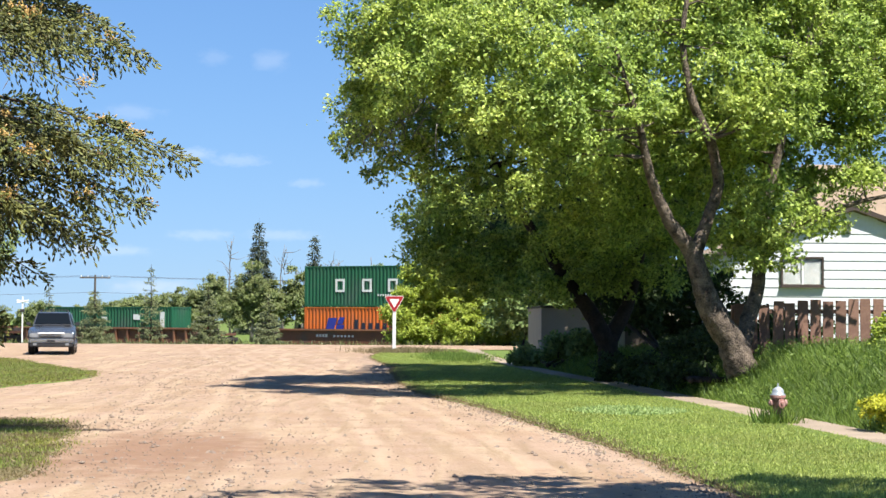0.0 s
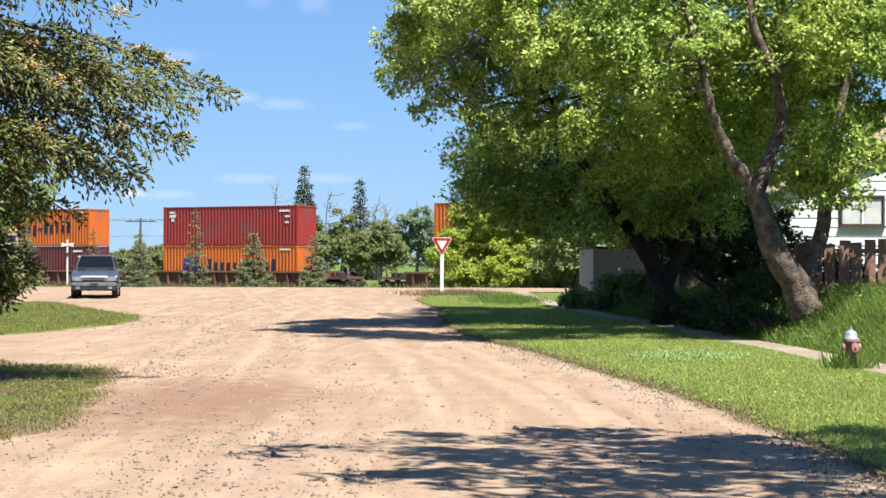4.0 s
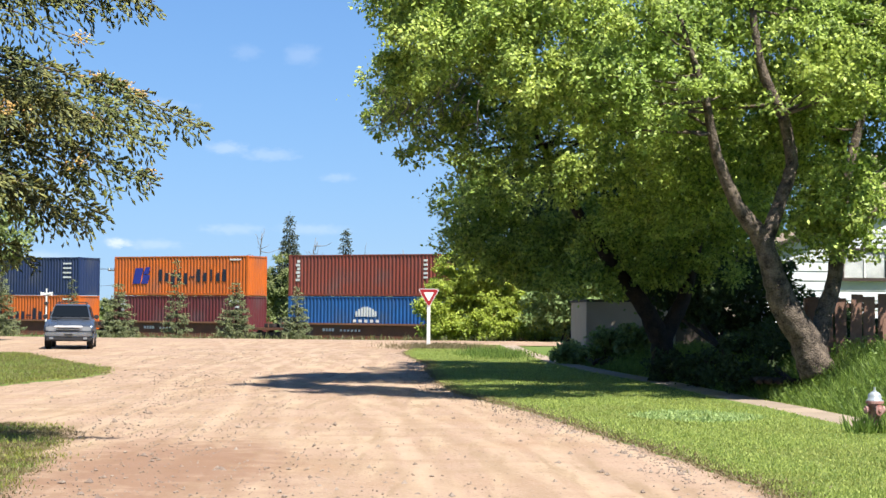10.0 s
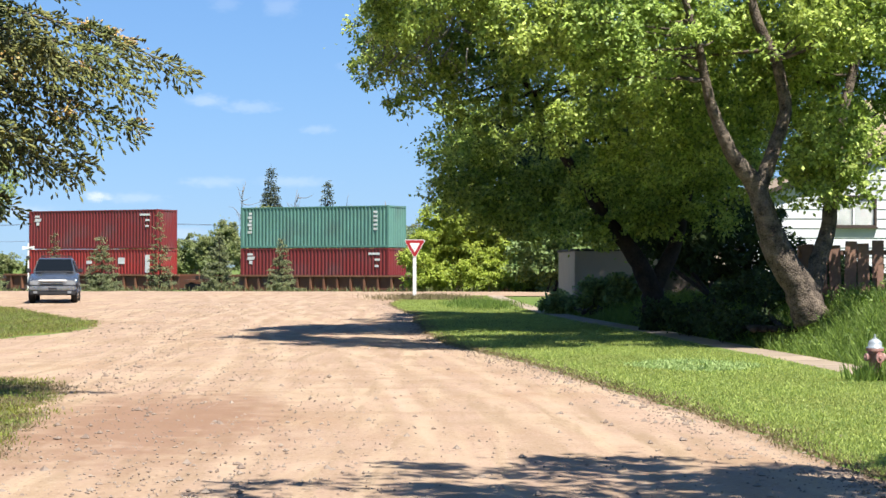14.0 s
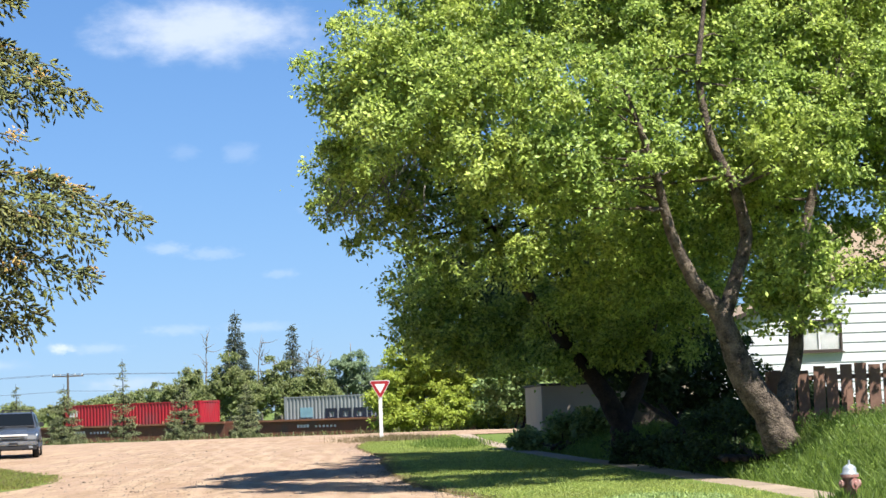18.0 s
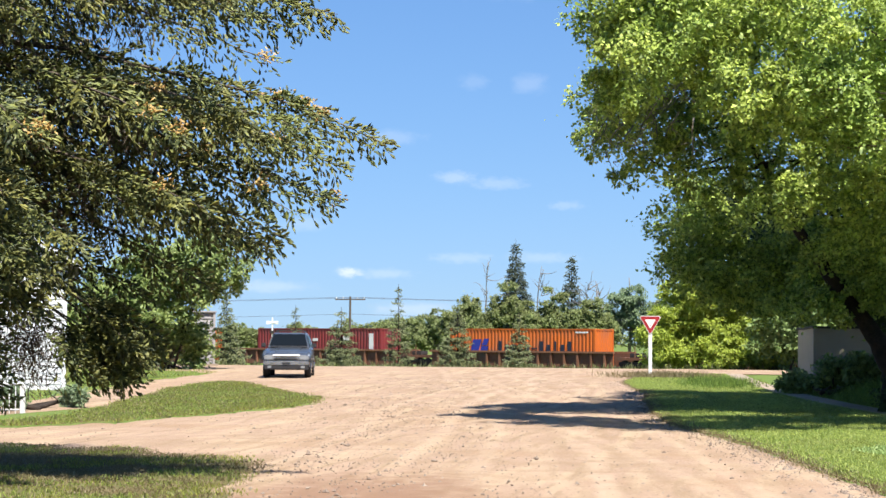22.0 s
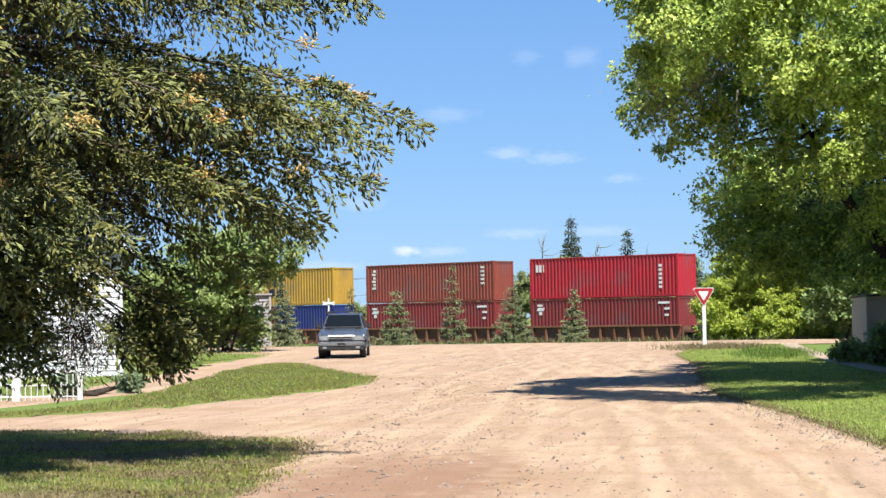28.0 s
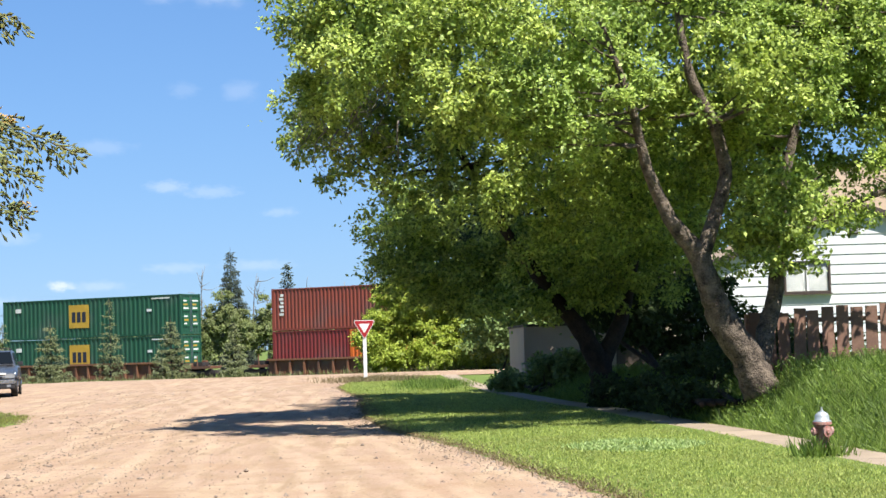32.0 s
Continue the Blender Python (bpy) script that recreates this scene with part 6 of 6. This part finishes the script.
RUBBER = mat("tyre_rubber", (0.022, 0.022, 0.022), (0.012, 0.012, 0.012), rough=0.9)
TINT = mat("dark_glass", (0.006, 0.008, 0.01), (0.006, 0.008, 0.01), rough=0.16, bump=0, spec=0.12)
LENS = mat("headlight_lens", (0.24, 0.25, 0.26), (0.18, 0.19, 0.20), rough=0.15, bump=0)
PLASTIC = mat("black_plastic", (0.02, 0.02, 0.022), rough=0.6, bump=0)


def lofted(sections):
    """A closed body through cross sections: each (y, [(x, z), ...]) with equal counts."""
    bm = bmesh.new()
    rings = [[bm.verts.new((x, y, z)) for x, z in sec] for y, sec in sections]
    n = len(rings[0])
    for a, b in zip(rings, rings[1:]):
        for k in range(n):
            bm.faces.new((a[k], a[(k + 1) % n], b[(k + 1) % n], b[k]))
    bm.faces.new(rings[0][::-1]); bm.faces.new(rings[-1])
    bmesh.ops.recalc_face_normals(bm, faces=bm.faces)
    return bm


def slab(w, z0, z1, wt=None, r=0.06):
    wt = w if wt is None else wt
    return [(-w, z0 + r), (-w + r, z0), (w - r, z0), (w, z0 + r), ((w + wt) / 2, (z0 + z1) / 2), (wt, z1 - r), (wt - r, z1), (-wt + r, z1), (-wt, z1 - r), (-(w + wt) / 2, (z0 + z1) / 2)]


car = thing("suv", "parked blue-grey sport utility vehicle with roof rack on gravel", "car", pose(-13.15, 69.2, 0.235, 0, 0, 8.5))
part("body", lofted([(0.02, slab(0.76, 0.40, 0.84, 0.74)), (0.12, slab(0.83, 0.36, 0.90, 0.79)), (0.5, slab(0.86, 0.36, 0.98, 0.81)), (1.25, slab(0.865, 0.36, 1.07, 0.82)), (1.7, slab(0.865, 0.35, 1.08, 0.83)), (3.9, slab(0.865, 0.36, 1.09, 0.83)), (4.4, slab(0.84, 0.45, 1.06, 0.80)), (4.5, slab(0.78, 0.5, 1.0, 0.74))]), CAR_PAINT, car, smooth=False)
part("cabin", lofted([(1.32, slab(0.76, 1.03, 1.10, 0.74, 0.02)), (1.95, slab(0.78, 1.03, 1.60, 0.60, 0.05)), (2.2, slab(0.78, 1.03, 1.65, 0.61, 0.05)), (4.0, slab(0.78, 1.03, 1.65, 0.61, 0.05)), (4.38, slab(0.76, 1.03, 1.42, 0.62, 0.05))]), CAR_PAINT, car)


def quad(q, thick, material, name, parent, label=""):
    """A thin panel through four corners, pushed out by thick."""
    v = [Vector(p) for p in q]
    nrm = (v[1] - v[0]).cross(v[3] - v[0]).normalized()
    bm = bmesh.new()
    a = [bm.verts.new(p) for p in v]
    b = [bm.verts.new(p + nrm * thick) for p in v]
    bm.faces.new(a[::-1]); bm.faces.new(b)
    for k in range(4):
        bm.faces.new((a[k], a[(k + 1) % 4], b[(k + 1) % 4], b[k]))
    return part(name, bm, material, parent, label)


quad([(-0.69, 1.40, 1.168), (0.69, 1.40, 1.168), (0.575, 1.93, 1.588), (-0.575, 1.93, 1.588)], 0.015, TINT, "windscreen", car)
for sgn in (1, -1):
    for y0, y1 in ((1.85, 2.7), (2.78, 3.5), (3.58, 4.15)):
        q = [(sgn * 0.765, y0, 1.12), (sgn * 0.765, y1, 1.12), (sgn * 0.63, y1 - 0.03, 1.55), (sgn * 0.63, y0 + (0.32 if y0 < 2 else 0.02), 1.55)]
        quad(q if sgn > 0 else q[::-1], 0.02, TINT, "side_window", car)
    m = part("mirror", boxm(sgn * 0.86 - 0.09, sgn * 0.86 + 0.09, 1.62, 1.72, 1.10, 1.26, bevel=0.03), PLASTIC, car)
    m.location.x = sgn * 0.07
    part("headlight", boxm(-0.2 + sgn * 0.55, 0.2 + sgn * 0.55, -0.02, 0.12, 0.65, 0.83, bevel=0.03), LENS, car, "clear headlight")
    part("turn_signal", boxm(sgn * 0.755 - 0.05, sgn * 0.755 + 0.05, 0.02, 0.16, 0.66, 0.82, bevel=0.02), LENS, car)
    part("fog_lamp", boxm(sgn * 0.6 - 0.07, sgn * 0.6 + 0.07, -0.09, -0.06, 0.36, 0.45, bevel=0.01), LENS, car)
    part("wheel_arch", boxm(sgn * 0.845 - 0.03, sgn * 0.845 + 0.03, 0.42, 1.24, 0.66, 0.74, bevel=0.02), PLASTIC, car)
    part("door_seam", boxm(sgn * 0.865 - 0.006, sgn * 0.865 + 0.006, 2.72, 2.735, 0.42, 1.05), PLASTIC, car)
    part("roof_rail", boxm(sgn * 0.52 - 0.02, sgn * 0.52 + 0.02, 2.3, 4.0, 1.67, 1.71, bevel=0.008), PLASTIC, car)
    part("side_moulding", boxm(sgn * 0.872 - 0.012, sgn * 0.872 + 0.012, 1.3, 3.4, 0.62, 0.70), CHROME, car)
    for y in (0.83, 3.55):
        bm = bmesh.new(); cyl(bm, 0.355, -0.115, 0.115, 28)
        bmesh.ops.bevel(bm, geom=[e for e in bm.edges if abs(e.verts[0].co.z - e.verts[1].co.z) < 1e-6], offset=0.035, segments=2, affect="EDGES")
        wheel = part("wheel", bm, RUBBER, car, "black tyre")
        wheel.matrix_basis = Matrix.Translation((sgn * 0.75, y, 0.355)) @ Matrix.Rotation(math.pi / 2, 4, "Y")
        bm = bmesh.new(); cyl(bm, 0.21, -0.005, 0.02, 20, 0.18); bmesh.ops.translate(bm, verts=bm.verts, vec=(0, 0, 0.112 if sgn > 0 else -0.127))
        part("rim", bm, CHROME, wheel)
part("grille", boxm(-0.46, 0.46, -0.02, 0.08, 0.66, 0.80, bevel=0.015), PLASTIC, car, "black grille with chrome surround")
part("grille_bar", boxm(-0.5, 0.5, -0.04, 0.06, 0.79, 0.86, bevel=0.015), WHITE_PAINT, car, "bright bar over the grille")
part("grille_bar", boxm(-0.5, 0.5, -0.035, 0.06, 0.715, 0.745, bevel=0.01), CHROME, car)
for sgn in (1, -1):
    part("wing", lofted([(0.10, slab(0.10, 0.62, 0.86, 0.08, 0.03)), (0.35, slab(0.12, 0.66, 0.95, 0.09, 0.04)), (0.85, slab(0.125, 0.74, 1.02, 0.09, 0.04)), (1.3, slab(0.10, 0.72, 1.06, 0.07, 0.03))]), CAR_PAINT, car, smooth=True).location.x = sgn * 0.78
part("bonnet_bulge", lofted([(0.14, slab(0.50, 0.80, 0.90, 0.46, 0.03)), (0.6, slab(0.52, 0.9, 1.02, 0.46, 0.03)), (1.3, slab(0.54, 0.98, 1.105, 0.48, 0.03))]), CAR_PAINT, car, smooth=True)
part("cowl", boxm(-0.68, 0.68, 1.30, 1.42, 1.08, 1.15, bevel=0.02), PLASTIC, car)
part("bumper", boxm(-0.84, 0.84, -0.08, 0.2, 0.47, 0.62, bevel=0.04), CHROME, car, "grey chrome bumper")
part("air_dam", boxm(-0.80, 0.80, -0.06, 0.22, 0.30, 0.47, bevel=0.03), PLASTIC, car)
for x0, x1 in ((-0.5, -0.3), (0.3, 0.5), (-0.2, 0.2)):
    part("intake", boxm(x0, x1, -0.067, -0.03, 0.36, 0.43), PLASTIC, car)
part("number_plate", boxm(-0.15, 0.15, -0.095, -0.082, 0.49, 0.57), PLASTIC, car, "dark blank number plate")
for x in (-0.4, 0.35):
    bm = boxm(-0.012, 0.012, 0, 0.02, 0, 0.62)
    w = part("wiper", bm, PLASTIC, car); w.matrix_basis = pose(x, 1.375, 1.16, -52, 62, 0)
for y in (2.5, 3.7):
    part("rack_bar", boxm(-0.52, 0.52, y - 0.02, y + 0.02, 1.71, 1.74), PLASTIC, car)

# ---- shrubs, dead twigs, stones ----
GOLD = leaf_mat("golden_juniper", (0.24, 0.26, 0.015), (0.50, 0.48, 0.035), 0.3)
bush("juniper_bush", "low golden-yellow juniper at the foot of a bank", 7.7, 26.3, 0.15, [((7.75, 26.3, 0.35), (0.95, 0.8, 0.42)), ((8.6, 26.9, 0.75), (0.9, 0.8, 0.4))], 150, 330, 0.2, 0.05, GOLD, 45)
bush("garden_shrub", "leafy lime-green shrub on a bank before a fence", 9.5, 33.0, 0.95, [((9.35, 33.0, 1.35), (0.7, 0.6, 0.42)), ((10.3, 33.2, 1.45), (0.9, 0.6, 0.55))], 60, 150, 0.26, 0.1, LIME, 46)
# blobs behind the trunks are added to block light; dark leaves paint the shade
bush("hedge_bush", "overgrown shrub under trees, coloured dark for shade", 6.6, 45.0, 0.6, [((7.4, 44.5, 0.9), (1.2, 0.9, 0.7)), ((9.2, 44.0, 1.1), (1.6, 1.0, 0.9)), ((8.6, 51.5, 1.8), (1.9, 1.3, 1.7)), by_eye(1120, 430, 130, 170, 54), by_eye(960, 390, 150, 100, 54), by_eye(1130, 300, 170, 120, 56), by_eye(820, 370, 90, 80, 55), by_eye(1120, 520, 70, 60, 50)], 420, 170, 0.5, 0.14, SHADED_LEAF, 47)
bush("vine_bush", "vines and weeds over a wire fence", -13.6, 43.2, 0.05, [((-13.7, 42.8, 0.3), (0.4, 0.5, 0.3)), ((-12.9, 44.6, 0.3), (0.35, 0.5, 0.33))], 34, 90, 0.17, 0.08, BLUE_POPLAR, 48)
# the leaf colour holds the shade round the trunks
bush("undergrowth_bush", "weedy undergrowth round the tree trunks, coloured dark for shade", 6.6, 38.0, 0.4, [((6.3, 40.0, 0.4), (0.9, 0.9, 0.45)), ((6.0, 43.0, 0.4), (0.9, 1.4, 0.5)), ((5.6, 45.8, 0.4), (0.8, 0.6, 0.45)), ((7.4, 41.5, 1.0), (1.1, 1.2, 0.5))], 80, 120, 0.24, 0.09, SHADED_LEAF, 49)
dead = thing("dead_branch", "bare grey dead branches in a tree's crown", "branch")
r9 = np.random.default_rng(5)
for k in range(26):
    a = np.array((r9.uniform(-0.6, 1.2), r9.uniform(42.4, 43.6), r9.uniform(6.0, 7.9)))
    b = a + np.array((r9.uniform(-1.1, 0.1), r9.uniform(-0.6, 0.2), r9.uniform(-1.2, 0.3)))
    pcs = [limb(a, b, 0.022, 0.006, 0.5, 8, 100 + k, 5)]
    for j in range(5):
        c = a + (b - a) * r9.uniform(0.3, 1)
        pcs.append(limb(c, c + r9.normal(0, 0.3, 3), 0.009, 0.003, 0.4, 5, 300 + 7 * k + j, 4))
    v, f = joined(pcs)
    put("branch", mesh_np("branch", v, f, DEAD_WOOD, True), dead)
for x, y, top, seed in ((-25.5, 276, 13.5, 1), (-17.5, 278, 13.2, 2), (-9.0, 240, 9.6, 3), (-7.4, 238, 8.4, 4), (-12.6, 241, 8.0, 5)):
    bt = thing("bare_tree", "leafless grey tree beyond the railway", "tree", group="bare trees")
    rb = np.random.default_rng(seed)
    v, f = limb((x, y, -0.7), (x + rb.normal(0, 0.5), y, top), 0.22, 0.03, 0.12, 9, seed, 6)
    put("trunk", mesh_np("trunk", v, f, DEAD_WOOD, True), bt)
    for k in range(18):
        z = top * rb.uniform(0.35, 0.95)
        v, f = limb((x, y, z), (x + rb.normal(0, 1.3), y + rb.normal(0, 0.8), z + rb.uniform(0.3, 2.2)), 0.07, 0.015, 0.3, 6, seed * 50 + k, 4)
        put("branch", mesh_np("branch", v, f, DEAD_WOOD, True), bt)

# loose stones and clods on the gravel
STONE = mat("road_stone", (0.255, 0.206, 0.158), (0.134, 0.091, 0.067), rough=0.95, fine=8, coarse=2)
n = 16000
py = 11 + 60 * rng.random(n) ** 2.0
px = -14 + rng.random(n) * 17.5
near_edge = rng.random(n) < 0.25
px = np.where(near_edge, edge_x(py) - np.abs(rng.normal(0, 0.35, n)), px)
clod = (rng.random(n) < 0.5) & ~near_edge
px = np.where(clod, -2.6 + rng.normal(0, 1.3, n) - (py - 20) * 0.12, px)
keep = px < edge_x(py) + 0.05
px, py = px[keep], py[keep]
n = len(px)
sz = np.where(rng.random(n) < 0.06, rng.uniform(0.02, 0.045, n), rng.uniform(0.006, 0.018, n))
octa = np.array([(1, 0, 0), (0, 1, 0), (-1, 0, 0), (0, -1, 0), (0, 0, 0.7), (0, 0, -0.5)], float)
ang = rng.uniform(0, math.tau, n)
sv = octa[None] * sz[:, None, None] * rng.uniform(0.6, 1.4, (n, 6, 1))
sv = np.stack([sv[..., 0] * np.cos(ang)[:, None] - sv[..., 1] * np.sin(ang)[:, None], sv[..., 0] * np.sin(ang)[:, None] + sv[..., 1] * np.cos(ang)[:, None], sv[..., 2]], -1)
sv += np.stack([px, py, road_z(py) + 0.004], 1)[:, None]
of = np.array([(0, 1, 4), (1, 2, 4), (2, 3, 4), (3, 0, 4), (1, 0, 5), (2, 1, 5), (3, 2, 5), (0, 3, 5)])
sf = (of[None] + 6 * np.arange(n)[:, None, None]).reshape(-1, 3)
tagged(put("loose_stones", mesh_np("loose_stones", sv.reshape(-1, 3), sf, STONE)), "small loose stones and clods on gravel", "stones", kind="stuff")

# ---- clouds ----
def cloud_mat(name, strength, seed, stretch):
    m = bpy.data.materials.new(name)
    m.use_nodes = True
    n, l = nodes(m)
    tc = n.new("ShaderNodeTexCoord")
    mp = n.new("ShaderNodeMapping"); mp.inputs["Location"].default_value = (seed * 3.1, seed * 1.7, 0)
    mp.inputs["Scale"].default_value = (stretch, 1.0, 1.0)
    l.new(tc.outputs["Object"], mp.inputs["Vector"])
    nz = n.new("ShaderNodeTexNoise"); nz.inputs["Scale"].default_value, nz.inputs["Detail"].default_value, nz.inputs["Roughness"].default_value = 2.2, 7, 0.6
    l.new(mp.outputs[0], nz.inputs["Vector"])
    gr = n.new("ShaderNodeTexGradient"); gr.gradient_type = "SPHERICAL"
    l.new(tc.outputs["Object"], gr.inputs["Vector"])
    ad = n.new("ShaderNodeMath"); ad.operation = "MULTIPLY_ADD"; ad.inputs[1].default_value = 1.3
    l.new(gr.outputs["Fac"], ad.inputs[0])
    sb = n.new("ShaderNodeMath"); sb.operation = "SUBTRACT"; sb.inputs[1].default_value = 0.92
    l.new(nz.outputs["Fac"], sb.inputs[0]); l.new(sb.outputs[0], ad.inputs[2])
    mr = n.new("ShaderNodeMapRange"); mr.interpolation_type = "SMOOTHSTEP"
    mr.inputs["From Min"].default_value, mr.inputs["From Max"].default_value, mr.inputs["To Max"].default_value = 0.0, 0.75, strength * (0.62 if strength > 0.9 else 0.45)
    l.new(ad.outputs[0], mr.inputs["Value"])
    em = n.new("ShaderNodeEmission"); em.inputs["Color"].default_value = (0.80, 0.84, 0.92, 1); em.inputs["Strength"].default_value = 0.62
    tr = n.new("ShaderNodeBsdfTransparent")
    mx = n.new("ShaderNodeMixShader")
    l.new(mr.outputs[0], mx.inputs[0]); l.new(tr.outputs[0], mx.inputs[1]); l.new(em.outputs[0], mx.inputs[2])
    l.new(mx.outputs[0], n["Material Output"].inputs[0])
    return m


for k, (dx, dy, dz, w, h, st) in enumerate(((-0.1702, 0.9847, 0.0382, 0.014, 0.0055, 1.0), (-0.150, 0.985, 0.0375, 0.03, 0.006, 0.45), (-0.112, 0.9904, 0.091, 0.022, 0.007, 0.55), (-0.088, 0.9904, 0.0875, 0.03, 0.007, 0.4), (-0.0708, 0.9873, 0.1424, 0.02, 0.011, 0.3), (-0.1016, 0.9845, 0.1432, 0.016, 0.009, 0.2),
                                               (-0.1459, 0.9829, 0.1124, 0.03, 0.009, 0.3), (-0.086, 0.9754, 0.2085, 0.11, 0.034, 1.0), (-0.1935, 0.979, 0.0644, 0.025, 0.008, 0.35), (-0.0641, 0.9968, 0.0471, 0.04, 0.006, 0.4), (-0.051, 0.9958, 0.0757, 0.02, 0.005, 0.35), (-0.108, 0.9931, 0.0466, 0.035, 0.006, 0.4), (-0.1336, 0.9908, 0.018, 0.05, 0.008, 0.6), (-0.215, 0.975, 0.03, 0.05, 0.007, 0.5), (-0.03, 0.9908, 0.11, 0.02, 0.006, 0.25))):
    D = 3600.0
    c = Vector((dx, dy, dz)) * D
    bm = bmesh.new()
    bmesh.ops.create_grid(bm, x_segments=1, y_segments=1, size=1.0)
    cl = part("cloud", bm, cloud_mat("cloud", st, k + 1, w / h * 0.55))
    tagged(cl, "thin white fair-weather cloud", "cloud", "clouds", "structure")
    cl.matrix_basis = look(c, (0, 0, 0)) @ Matrix.Rotation(math.pi, 4, "Y") @ Matrix.Diagonal((w * D, h * D, 1, 1))


# ---- movement ----
def motions():
    for ob, s, side, z in riders:
        walk(ob, [(t, track_pose(s + SPEED * t, side, z)) for t in (0, 4, 8, 12, 16, 20, 24, 28, 32)])


motions()
